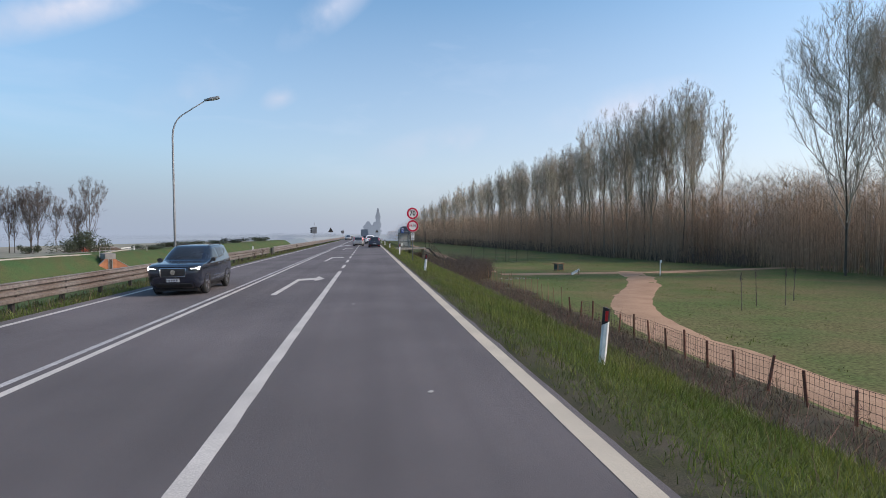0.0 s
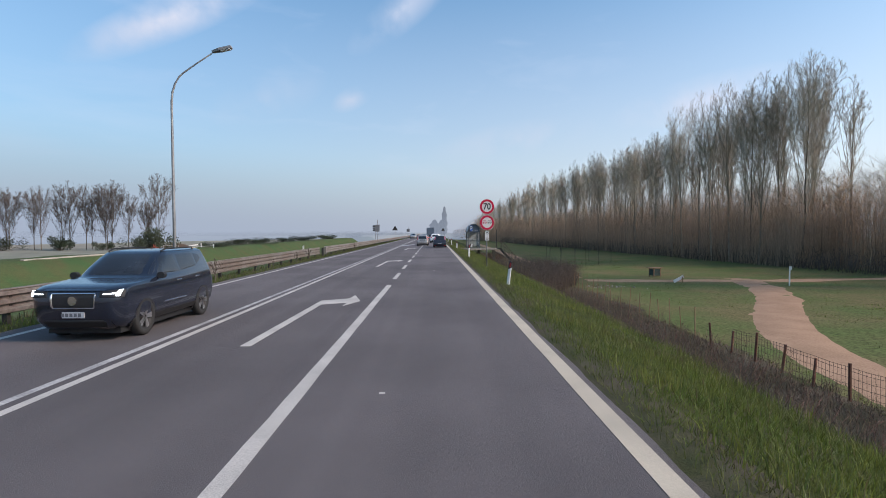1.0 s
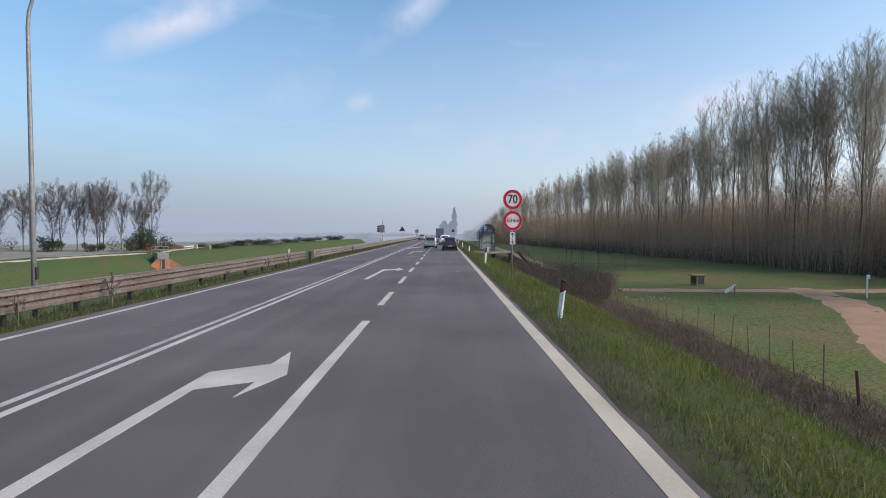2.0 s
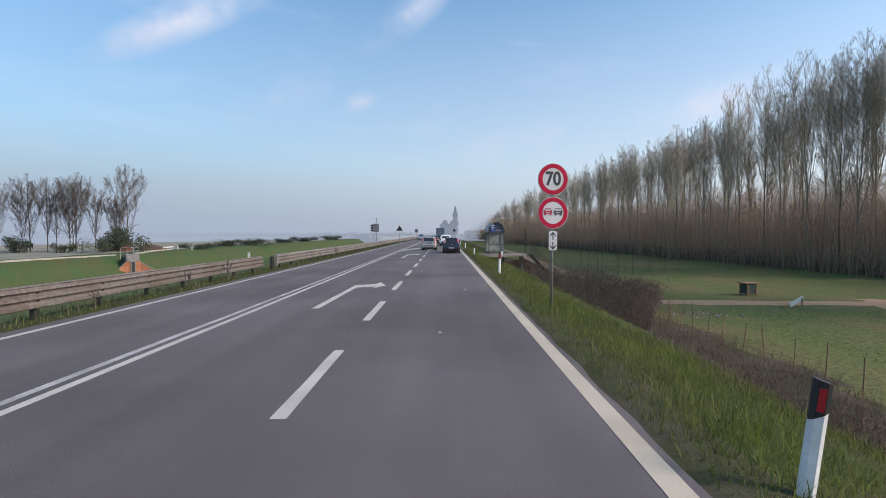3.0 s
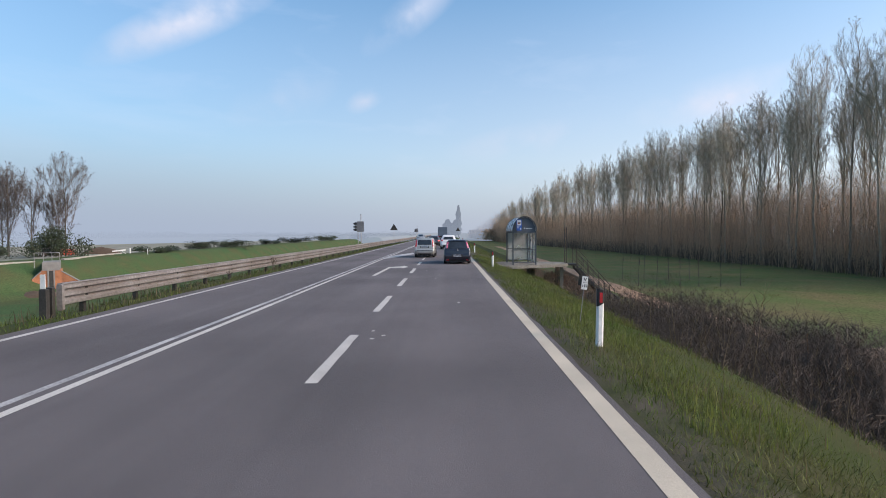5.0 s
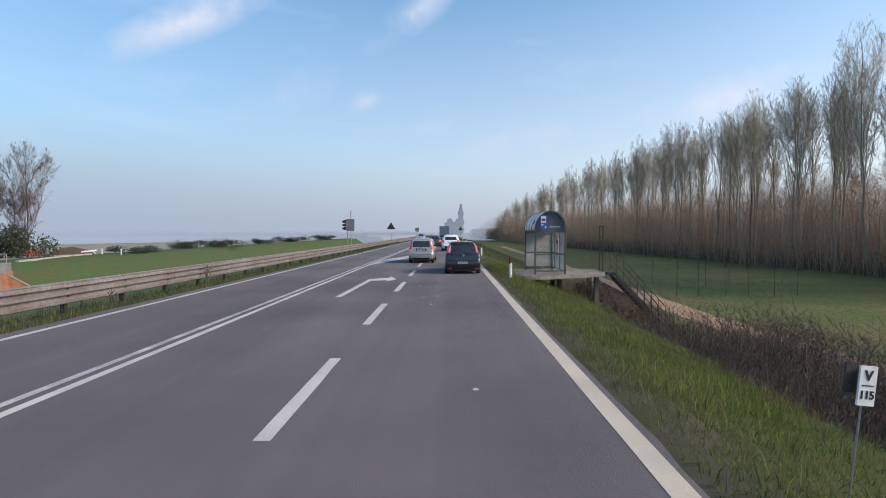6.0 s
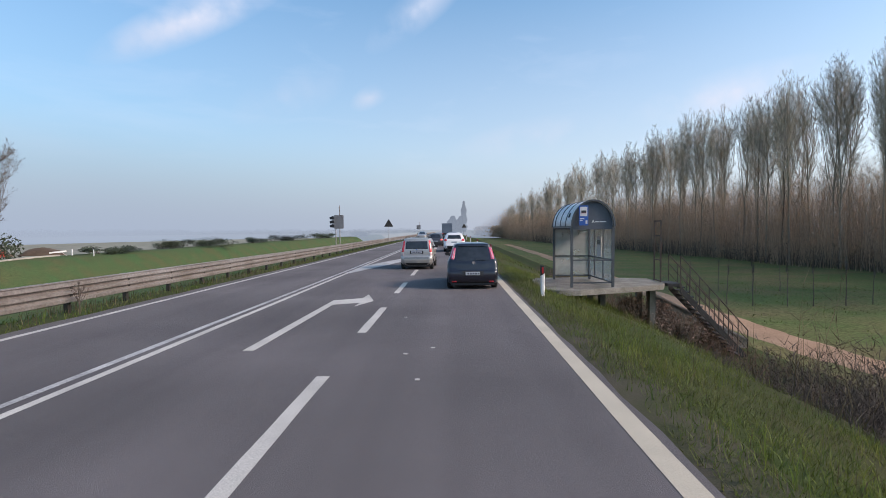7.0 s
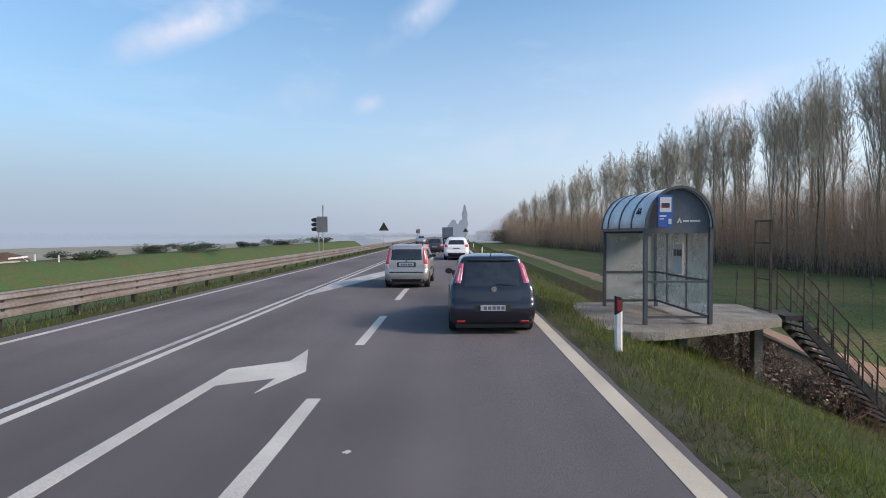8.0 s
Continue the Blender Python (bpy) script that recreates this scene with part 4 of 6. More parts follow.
def wire_fence():
    g = thing("wire_fence", "old wire mesh fence on rusty posts beside the dirt track", "fence", pose(10.0, 1.0, 0), kind="structure")
    posts = [Build().tube([(0, 0, -0.4), (rng.normal(0, 0.03), rng.normal(0, 0.04), h)], [0.05, 0.042], 6).mesh("post") for h in (1.05, 1.15, 0.95)]
    stakes = [Build().tube([(0, 0, -0.3), (dx, 0.02, h)], [0.026, 0.02], 6).mesh("post") for dx, h in ((0.03, 1.25), (-0.04, 1.45))]
    net = Build()
    for z in (0.08, 0.28, 0.48, 0.68, 0.88, 0.98):
        net.tube([(0, 0, z), (0, 0.7, z - 0.025), (0, 1.4, z)], 0.006, 3, False)
    for i in range(1, 10):
        net.tube([(0, i * 0.15, 0.06), (0, i * 0.15, 0.98)], 0.005, 3, False)
    net = net.mesh("wire_mesh")
    for i in range(42):
        y = i * 1.4
        gx = 0.12 * math.sin(i * 0.6)
        p = part("post", posts[i % 3] if i < 19 else stakes[i % 2], RUST_POST if i < 19 else PLANK, g)
        z0, z1 = ground_z(10 + gx, 1 + y), ground_z(10 + 0.12 * math.sin((i + 1) * 0.6), 2.4 + y)
        p.matrix_basis = pose(gx, y, z0 - 0.05, rng.uniform(-5, 5), rng.uniform(-6, 6), rng.uniform(0, 360))
        if i < 17:
            w = part("wire_mesh", net, WIRE, g)
            w.matrix_basis = pose(gx, y, z0, math.degrees(math.atan2(z1 - z0, 1.4)), 0, -math.degrees(math.atan2(0.12 * math.sin((i + 1) * 0.6) - gx, 1.4)))


wire_fence()


def marker_pole(x, y):
    g = thing("marker_pole", "white post with small plate beside the track junction", "post", pose(x, y, ground_z(x, y)))
    part("pole", Build().tube([(0, 0, -0.3), (0, 0, 1.75)], 0.06, 8), WHITE, g)
    part("plate", Build().box(-0.1, -0.08, 1.45, 0.16, -0.06, 1.75), WHITE, g)


marker_pole(30.8, 52.0)
GREEN_BOX = mat("dark_green_paint", (0.02, 0.05, 0.045), 0.6, vary=0.3, scale=2, fine=14, bump=0.1)


def field_box(x, y):
    g = thing("storage_box", "dark green box with plank lid standing in the meadow", "box", pose(x, y, ground_z(x, y), 0, 0, 12))
    part("body", Build().box(-0.45, -0.4, 0.15, 0.45, 0.4, 0.85, bevel=0.03), GREEN_BOX, g)
    part("lid", Build().box(-0.68, -0.5, 0.95, 0.68, 0.5, 1.02, bevel=0.02), PLANK, g, "brown plank lid")
    for x_ in (-0.4, 0.4):
        for y_ in (-0.38, 0.38):
            part("leg", Build().box(x_ - 0.05, y_ - 0.05, -0.1, x_ + 0.05, y_ + 0.05, 0.95), PLANK, g)
    part("strap", Build().box(-0.455, -0.41, 0.5, 0.455, -0.4, 0.58), BLACK, g)


field_box(22.4, 61.5)
bd = thing("leaning_board", "pale broken board leaning beside the track", "board", pose(22.2, 55.4, ground_z(22.2, 55.4)))
part("board", Build().box(-0.6, -0.03, 0.0, 0.6, 0.03, 0.28, pose(0, 0, 0.25, 0, -24, 15)), SIGN_WHITE, bd)
part("stake", Build().box(0.3, -0.04, -0.2, 0.38, 0.04, 0.6), PLANK, bd)

BRICK = mat("orange_brick", (0.42, 0.17, 0.085), 0.9, vary=0.3, scale=1.5, fine=18, bump=0.4)


def sluice():
    """A gate in the far bank: brick face with wings, a concrete head and a railed footbridge."""
    g = thing("drainage_sluice", "concrete and orange brick sluice with a railed top in the bank", "sluice", pose(-45.7, 93.9, -4.3, 0, 0, 35) @ Matrix.Scale(0.93, 4))
    part("brick_face", Build().box(-1.0, -0.3, -0.3, 1.0, 4.5, 2.3, bevel=0.03), BRICK, g, "orange brick face")
    part("head", Build().box(-0.85, -0.36, 2.3, 0.85, 4.5, 3.3, bevel=0.03), CONCRETE, g, "grey concrete head")
    part("gate_panel", Build().box(-0.2, -0.36, -0.2, 0.2, -0.305, 2.25), BLACK_STEEL, g, "dark sliding gate")
    for x in (-0.29, 0.29):
        part("gate_guide", Build().box(x - 0.07, -0.42, -0.2, x + 0.07, -0.305, 2.5), CONCRETE, g)
    for sgn, outline in ((1, [(1.003, -0.3), (3.7, -0.3), (3.7, 0.75), (3.0, 0.8), (1.003, 2.15)]), (-1, [(-1.003, -0.3), (-1.9, -0.3), (-1.9, 1.3), (-1.003, 2.15)])):
        w = part("brick_wing", Build().prism(outline, -0.28, 0.1, pose(sgn, 0, 0, 0, 0, -sgn * 14) @ pose(-sgn, 0, 0)), BRICK, g, "orange brick wing wall")
        top = outline[2:]
        for (xa, za), (xb, zb) in zip(top, top[1:]):
            part("coping", Build().prism([(xa, za + 0.004), (xb, zb + 0.004), (xb, zb + 0.09), (xa, za + 0.09)], -0.33, 0.15, pose(sgn, 0, 0, 0, 0, -sgn * 14) @ pose(-sgn, 0, 0)), CONCRETE, w)
    r = part("railing", Build().tube([(-1.6, 0.2, 4.4), (0.85, 0.2, 4.4)], 0.035, 6), STEEL, g, "grey tube railing")
    part("rail", Build().tube([(-1.6, 0.2, 3.9), (0.85, 0.2, 3.9)], 0.03, 6), STEEL, r)
    for q in (-1.6, -0.7, 0.1, 0.85):
        part("upright", Build().tube([(q, 0.2, 3.2 if q > -0.8 else 2.6), (q, 0.2, 4.4)], 0.035, 6), STEEL, r)


def bank_kerb():
    """A pale kerb along the crest of the far bank."""
    for pts in ([(-50.2, 101.8), (-51.0, 106.0), (-51.9, 111.6), (-52.4, 117.0)], [(-50.9, 68.0), (-50.5, 82.0), (-50.6, 97.6)]):
        b = Build()
        for x, y in pts:
            z = ground_z(x, y)
            b.v += [(x - 0.22, y, z - 0.15), (x + 0.22, y, z - 0.15), (x + 0.22, y, z + 0.16), (x - 0.22, y, z + 0.16)]
        n = len(pts)
        b.f = [(4 * i + j, 4 * i + (j + 1) % 4, 4 * i + 4 + (j + 1) % 4, 4 * i + 4 + j) for i in range(n - 1) for j in range(4)] + [(3, 2, 1, 0), (4 * n - 4, 4 * n - 3, 4 * n - 2, 4 * n - 1)]
        tagged(part("kerb", b, PALE_KERB), "pale concrete kerb along the crest of the bank", "kerb", kind="structure")


PALE_KERB = mat("pale_kerb_concrete", (0.40, 0.37, 0.32), 0.9, vary=0.3, scale=1.0, fine=14, bump=0.3)
bank_kerb()


def safety_net(x, y):
    g = thing("safety_netting", "piece of orange-red plastic safety netting on stakes by the trees", "netting", pose(x, y, ground_z(x, y), 0, 0, 20))
    for q in (-0.85, 0.85):
        part("stake", Build().tube([(q, 0, -0.2), (q, 0, 1.15)], 0.025, 6), PLANK, g)
    net = Build()
    for i in range(14):
        z = 0.1 + i * 0.07
        net.tube([(-0.85, 0, z), (0, 0.08, z - 0.05), (0.85, 0, z)], 0.022, 4)
    for i in range(16):
        q = -0.8 + i * 0.107
        net.tube([(q, 0.04, 0.05), (q + 0.02, 0.04, 1.03)], 0.018, 4)
    part("net", net, NET_RED, g, "orange-red plastic net")


NET_RED = mat("orange_net", (0.62, 0.07, 0.04), 0.5, vary=0.15, scale=2, fine=10, bump=0)
safety_net(-61.6, 118.4)
sluice()


def barrier(x, y):
    g = thing("barrier", "white bar barrier on short posts at the field edge", "barrier", pose(x, y, ground_z(x, y)))
    part("bar", Build().box(-1.1, -0.06, 0.42, 0.75, 0.06, 0.62, pose(0, 0, 0, 0, -6, 38)), WHITE, g)
    part("brace", Build().tube([(0.1, 0.05, 0.5), (0.55, 0.4, 0.0)], 0.03, 6), WHITE, g)
    part("post", Build().box(0.98, 0.7, -0.3, 1.12, 0.84, 0.85), WHITE, g)


barrier(-53.3, 118.5)
SOIL = mat("bare_soil", (0.11, 0.075, 0.05), 0.95, vary=0.3, scale=0.5, fine=6, bump=0.6)


def mound(x, y, w, h, label):
    """A heap of earth, uneven all round."""
    b = Build()
    n, k = 18, 7
    for j in range(k):
        u = j / (k - 1)
        for i in range(n):
            a = 2 * math.pi * i / n
            q = w * math.cos(u * math.pi / 2) * (1 + 0.25 * noise.noise((math.cos(a) * 1.5 + x, math.sin(a) * 1.5, u * 2)))
            b.v.append((q * math.cos(a), q * 0.6 * math.sin(a), h * math.sin(u * math.pi / 2) ** 1.3 * (1 + 0.3 * noise.noise((i * 0.7, j, x))) - 0.25))
    b.f = [(n * j + i, n * j + (i + 1) % n, n * (j + 1) + (i + 1) % n, n * (j + 1) + i) for j in range(k - 1) for i in range(n)]
    ob = tagged(part("earth_mound", b, SOIL, None, "", True), label, "mound")
    ob.location = (x, y, ground_z(x, y))


mound(-60, 124, 3.6, 1.3, "heap of dark earth at the field edge")
mound(-64.5, 121, 3.0, 0.8, "low heap of dark earth near the bushes")
mound(-44.6, 90.2, 2.8, 0.6, "low heap of dug earth beside the sluice")


def rubble(x0, y0, n, seed):
    """A scatter of broken pale lumps."""
    q = random.Random(seed)
    b = Build()
    for _ in range(n):
        x, y, s = x0 + q.gauss(0, 1.3), y0 + q.gauss(0, 0.8), q.uniform(0.03, 0.11)
        m = pose(x, y, ground_z(x, y) + s * 0.4, q.uniform(0, 360), q.uniform(0, 360), q.uniform(0, 360))
        b.prism([(s * q.uniform(0.5, 1) * math.cos(a), s * q.uniform(0.5, 1) * math.sin(a)) for a in (0.2, 1.3, 2.5, 3.6, 5.1)], -s * 0.4, s * 0.4, m)
    return tagged(part("rubble", b, RUBBLE), "pale broken rubble scattered in the rough grass", "rubble", kind="stuff")


RUBBLE = mat("pale_rubble", (0.33, 0.30, 0.26), 0.95, vary=0.4, scale=2, fine=12, bump=0.4, island=0.35)
rubble(14.4, 52.0, 60, 3)
# ---- vehicles ----
NAVY = mat("navy_car_paint", (0.008, 0.012, 0.024), 0.25, 0.0, vary=0.1, scale=1, fine=30, bump=0, coat=0.8)
BLUEBLACK = mat("dark_blue_car_paint", (0.012, 0.013, 0.023), 0.28, 0.1, vary=0.1, scale=1, fine=30, bump=0, coat=0.7)
SILVER = mat("silver_car_paint", (0.42, 0.41, 0.39), 0.35, 0.55, vary=0.1, scale=1, fine=30, bump=0, coat=0.5)
CARWHITE = mat("white_car_paint", (0.72, 0.72, 0.72), 0.3, vary=0.06, scale=1, fine=30, bump=0, coat=0.6)
GREYCAR = mat("grey_car_paint", (0.06, 0.065, 0.075), 0.35, 0.4, vary=0.1, scale=1, fine=30, bump=0, coat=0.6)
CARGLASS = mat("tinted_car_glass", (0.028, 0.034, 0.042), 0.08, vary=0.4, scale=1.5, fine=6, bump=0, spec=0.6)
TYRE = mat("tyre_rubber", (0.018, 0.018, 0.018), 0.85, vary=0.2, scale=4, fine=40, bump=0.2)
RIM = mat("alloy_rim", (0.36, 0.36, 0.37), 0.35, 0.8, vary=0.1, scale=4, fine=30, bump=0)
TRIM = mat("black_trim", (0.015, 0.015, 0.016), 0.6, vary=0.2, scale=4, fine=40, bump=0.05)
TAIL_RED = mat("tail_light_red", (0.62, 0.045, 0.055), 0.15, vary=0.1, scale=8, fine=60, bump=0, coat=0.6)
TAIL_CLEAR = mat("clear_lamp", (0.60, 0.50, 0.50), 0.12, vary=0.1, scale=8, fine=60, bump=0, coat=0.6)
TAIL_PINK = mat("faded_tail_light", (0.60, 0.10, 0.17), 0.2, vary=0.2, scale=8, fine=40, bump=0, coat=0.6)
# The truck's blue, with distant haze mixed into the colour.
TRUCK_BLUE = mat("hazy_truck_blue", (0.11, 0.15, 0.20), 0.8, vary=0.15, scale=0.8, fine=10, bump=0.1)
PLATE_INK = mat("plate_ink", (0.10, 0.11, 0.13), 0.6, vary=0.1, scale=6, fine=30, bump=0)
PLATE = mat("number_plate", (0.40, 0.42, 0.46), 0.5, vary=0.06, scale=6, fine=30, bump=0)
CHROME = mat("chrome", (0.62, 0.62, 0.63), 0.15, 0.95, vary=0.05, scale=6, fine=30, bump=0)
LED = glow("headlight_led", (0.85, 0.93, 1.0), 6.0)
BRAKE = glow("lit_tail_lamp", (0.9, 0.06, 0.05), 0.7)


class Shell:
    """A car body as rounded plan outlines stacked in height: rows of z, y of the tail, y of the nose, half width, tail and nose corner radius."""

    def __init__(self, rows):
        self.r = np.array(rows, float)

    def at(self, z):
        return [float(np.interp(z, self.r[:, 0], self.r[:, i])) for i in range(1, 6)]

    def ring(self, z, k=6):
        y0, y1, w, a, b = self.at(z)
        pts = []
        for cx, cy, r, s in ((w - a, y0 + a, a, -90), (w - b, y1 - b, b, 0), (-(w - b), y1 - b, b, 90), (-(w - a), y0 + a, a, 180)):
            pts += [(cx + r * math.cos(radians(s + 90 * i / k)), cy + r * math.sin(radians(s + 90 * i / k)), z) for i in range(k + 1)]
        return pts

    def body(self, zs):
        b = Build()
        rings = [self.ring(z) for z in zs]
        n = len(rings[0])
        for r in rings:
            b.v += r
        for i in range(len(rings) - 1):
            b.f += [(n * i + j, n * i + (j + 1) % n, n * (i + 1) + (j + 1) % n, n * (i + 1) + j) for j in range(n)]
        b.f += [tuple(range(n - 1, -1, -1)), tuple(range(n * (len(rings) - 1), n * len(rings)))]
        return b

    def point(self, side, a, z, off):
        y0, y1, w, ra, rb = self.at(z)
        if side in ("rear", "front"):
            r = ra if side == "rear" else rb
            e = max(0.0, min(abs(a) - (w - r), r))
            bend = r - math.sqrt(max(r * r - e * e, 0))
            ax = math.copysign(min(abs(a), w), a)
            return (ax * (1 + off / w), (y0 + bend - off) if side == "rear" else (y1 - bend + off), z)
        s = 1 if side == "right" else -1
        lo, hi = max(0.0, min(y0 + ra - a, ra)), max(0.0, min(a - (y1 - rb), rb))
        x = w - (ra - math.sqrt(max(ra * ra - lo * lo, 0))) - (rb - math.sqrt(max(rb * rb - hi * hi, 0)))
        return (s * (x + off), a, z)

    def patch(self, side, corners, off=0.008, n=8):
        """A raised panel on one side: corners (a, z) as bottom left, bottom right, top right, top left."""
        (a0, z0), (a1, z1), (a2, z2), (a3, z3) = corners
        b = Build()
        for j in range(n + 1):
            for i in range(n + 1):
                u, v = i / n, j / n
                a = (a0 * (1 - u) + a1 * u) * (1 - v) + (a3 * (1 - u) + a2 * u) * v
                z = (z0 * (1 - u) + z1 * u) * (1 - v) + (z3 * (1 - u) + z2 * u) * v
                rim = i in (0, n) or j in (0, n)
                b.v.append(self.point(side, a, z, off * (0.1 if rim else 1.0)))
        m = n + 1
        b.f = [(m * j + i, m * j + i + 1, m * (j + 1) + i + 1, m * (j + 1) + i) for j in range(n) for i in range(n)]
        return b


def wheel(g, x, y, r, s, rim_mat):
    b = Build()
    prof = [(r * 0.64, -0.085), (r * 0.9, -0.1), (r, -0.07), (r, 0.07), (r * 0.9, 0.1), (r * 0.64, 0.085)]
    n = 28
    for i in range(n):
        a = 2 * math.pi * i / n
        b.v += [(x + d, y + q * math.cos(a), r + q * math.sin(a)) for q, d in prof]
    k = len(prof)
    b.f = [(k * i + j, k * i + (j + 1) % k, k * ((i + 1) % n) + (j + 1) % k, k * ((i + 1) % n) + j) for i in range(n) for j in range(k)]
    w = part("wheel", b, TYRE, g, "", True)
    q = Build()
    for i in range(n):
        a = 2 * math.pi * i / n
        q.v += [(x + s * 0.075, y + r * 0.64 * math.cos(a), r + r * 0.64 * math.sin(a)), (x + s * 0.03, y + r * 0.56 * math.cos(a), r + r * 0.56 * math.sin(a))]
    q.f = [(2 * i, 2 * i + 1, 2 * ((i + 1) % n) + 1, 2 * ((i + 1) % n)) for i in range(n)] + [tuple(2 * i + 1 for i in range(n))]
    part("wheel_dish", q, TRIM, w)
    rm = Build()
    for i in range(10):
        a = 2 * math.pi * (i // 2) / 5 + 0.3 + (0.13 if i % 2 else -0.13)
        c, d = math.cos(a), math.sin(a)
        rm.prism([(-0.028, 0.03), (0.028, 0.03), (0.024, r * 0.66), (-0.024, r * 0.66)], -0.012, 0.012, Matrix.Translation((x + s * 0.07, y, r)) @ Matrix(((0, 1, 0, 0), (c, 0, -d, 0), (d, 0, c, 0), (0, 0, 0, 1))))
    part("rim", rm, rim_mat, w, "spoked rim")


def arch_patch(shell, side, y, r):
    b = Build()
    n = 18
    pts = [(y + r * math.cos(math.pi * i / n), max(0.16, 0.30 + (r) * math.sin(math.pi * i / n))) for i in range(n + 1)]
    pts = [(y + r, 0.2)] + pts + [(y - r, 0.2)]
    b.v = [shell.point(side, a, z, 0.004) for a, z in pts] + [shell.point(side, y, 0.3, 0.004)]
    k = len(pts)
    b.f = [(i, i + 1, k) for i in range(k - 1)]
    return b


def car(name, label, m, rows, zs, paint, wheels, wr, rear, front, sides, extras=(), rim_mat=None):
    """rear, front, sides: rows of part name, material, corners, offset."""
    g = thing(name, label, "car", m)
    sh = Shell(rows)
    part("body", sh.body(zs), paint, g, "", True)
    for face, patches in (("rear", rear), ("front", front)):
        for nm, mt, c, off in patches:
            part(nm, sh.patch(face, c, off), mt, g, "", True)
    for s in ("left", "right"):
        for nm, mt, c, off in sides:
            part(nm, sh.patch(s, c, off), mt, g, "", True)
        for y in wheels:
            part("wheel_arch", arch_patch(sh, s, y, wr + 0.06), TRIM, g)
            w = sh.at(0.5)[2]
            wheel(g, (w - 0.085) * (1 if s == "right" else -1), y, wr, 1 if s == "right" else -1, rim_mat or RIM)
        w = sh.at(rows[-1][0] * 0.66)[2]
        q = 1 if s == "right" else -1
        ym = wheels[1] - 0.55 if wheels[1] > wheels[0] else wheels[0]
        zm = rows[-1][0] * 0.69
        mb = Build().box(q * w - 0.02 if q > 0 else q * w - 0.16, ym - 0.05, zm - 0.06, q * w + 0.16 if q > 0 else q * w + 0.02, ym + 0.05, zm + 0.07, bevel=0.045)
        part("mirror", mb, TRIM, g, "dark door mirror")
    part("underbody", Build().box(-sh.at(0.3)[2] + 0.1, 0.12, 0.14, sh.at(0.3)[2] - 0.1, rows[0][2] - 0.15, 0.32), TRIM, g)
    for nm, b, mt in extras:
        part(nm, b, mt, g)
    return g, sh


def plate_on(g, sh, face, z, w=0.26):
    y = sh.at(z)[0] if face == "rear" else sh.at(z)[1]
    d = -1 if face == "rear" else 1
    ya, yb = sorted((y + d * 0.005, y + d * 0.022))
    p = part("number_plate", Build().box(-w, ya, z - 0.055, w, yb, z + 0.055), PLATE, g, "pale number plate")
    ya, yb = sorted((y + d * 0.0225, y + d * 0.025))
    for i in range(5):
        part("plate_bar", Build().box(-w + 0.06 + i * 0.085, ya, z - 0.032, -w + 0.12 + i * 0.085, yb, z + 0.032), PLATE_INK, p)


def mirrored(rows):
    """Adds the other-hand copy of each patch of a front or rear."""
    return rows + [(nm, mt, [(-c[1][0], c[1][1]), (-c[0][0], c[0][1]), (-c[3][0], c[3][1]), (-c[2][0], c[2][1])], off) for nm, mt, c, off in rows]


# the dark hatchback ahead
rows = [(0.18, 0.18, 3.9, 0.76, 0.16, 0.4), (0.26, 0.06, 3.98, 0.82, 0.15, 0.45), (0.45, 0.0, 4.03, 0.842, 0.15, 0.5), (0.60, 0.02, 4.02, 0.845, 0.15, 0.55), (0.64, 0.05, 4.0, 0.845, 0.14, 0.6), (0.67, 0.10, 4.0, 0.845, 0.13, 0.6),
        (0.85, 0.13, 3.7, 0.842, 0.13, 0.6), (0.94, 0.16, 3.2, 0.825, 0.13, 0.5), (1.0, 0.20, 2.95, 0.79, 0.13, 0.45), (1.2, 0.34, 2.55, 0.70, 0.12, 0.4), (1.36, 0.45, 2.1, 0.635, 0.11, 0.35), (1.42, 0.46, 1.95, 0.605, 0.10, 0.3), (1.46, 0.50, 1.75, 0.56, 0.10, 0.3), (1.49, 0.75, 1.5, 0.44, 0.15, 0.2), (1.505, 1.0, 1.3, 0.28, 0.1, 0.1)]
zs = [0.18, 0.22, 0.26, 0.35, 0.45, 0.55, 0.60, 0.64, 0.67, 0.76, 0.85, 0.90, 0.94, 0.97, 1.0, 1.1, 1.2, 1.3, 1.36, 1.40, 1.42, 1.44, 1.46, 1.475, 1.49, 1.505]
rear = [("rear_window", CARGLASS, [(-0.535, 0.95), (0.535, 0.95), (0.49, 1.425), (-0.49, 1.425)], 0.012),
        ("tailgate_panel", BLUEBLACK, [(-0.54, 0.66), (0.54, 0.66), (0.57, 0.93), (-0.57, 0.93)], 0.016),
        ("spoiler_lip", BLUEBLACK, [(-0.52, 1.435), (0.52, 1.435), (0.50, 1.47), (-0.50, 1.47)], 0.04),
        ("plate_recess", TRIM, [(-0.34, 0.46), (0.34, 0.46), (0.36, 0.62), (-0.36, 0.62)], 0.004),
        ("bumper_skirt", TRIM, [(-0.5, 0.19), (0.5, 0.19), (0.5, 0.26), (-0.5, 0.26)], 0.012)] + mirrored([
        ("tail_light", TAIL_PINK, [(0.615, 1.0), (0.735, 1.01), (0.645, 1.39), (0.55, 1.38)], 0.02),
        ("tail_light_lens", TAIL_CLEAR, [(0.655, 1.02), (0.675, 1.02), (0.60, 1.32), (0.585, 1.32)], 0.026),
        ("bumper_lamp", TAIL_RED, [(0.54, 0.23), (0.70, 0.23), (0.70, 0.29), (0.54, 0.29)], 0.010)])
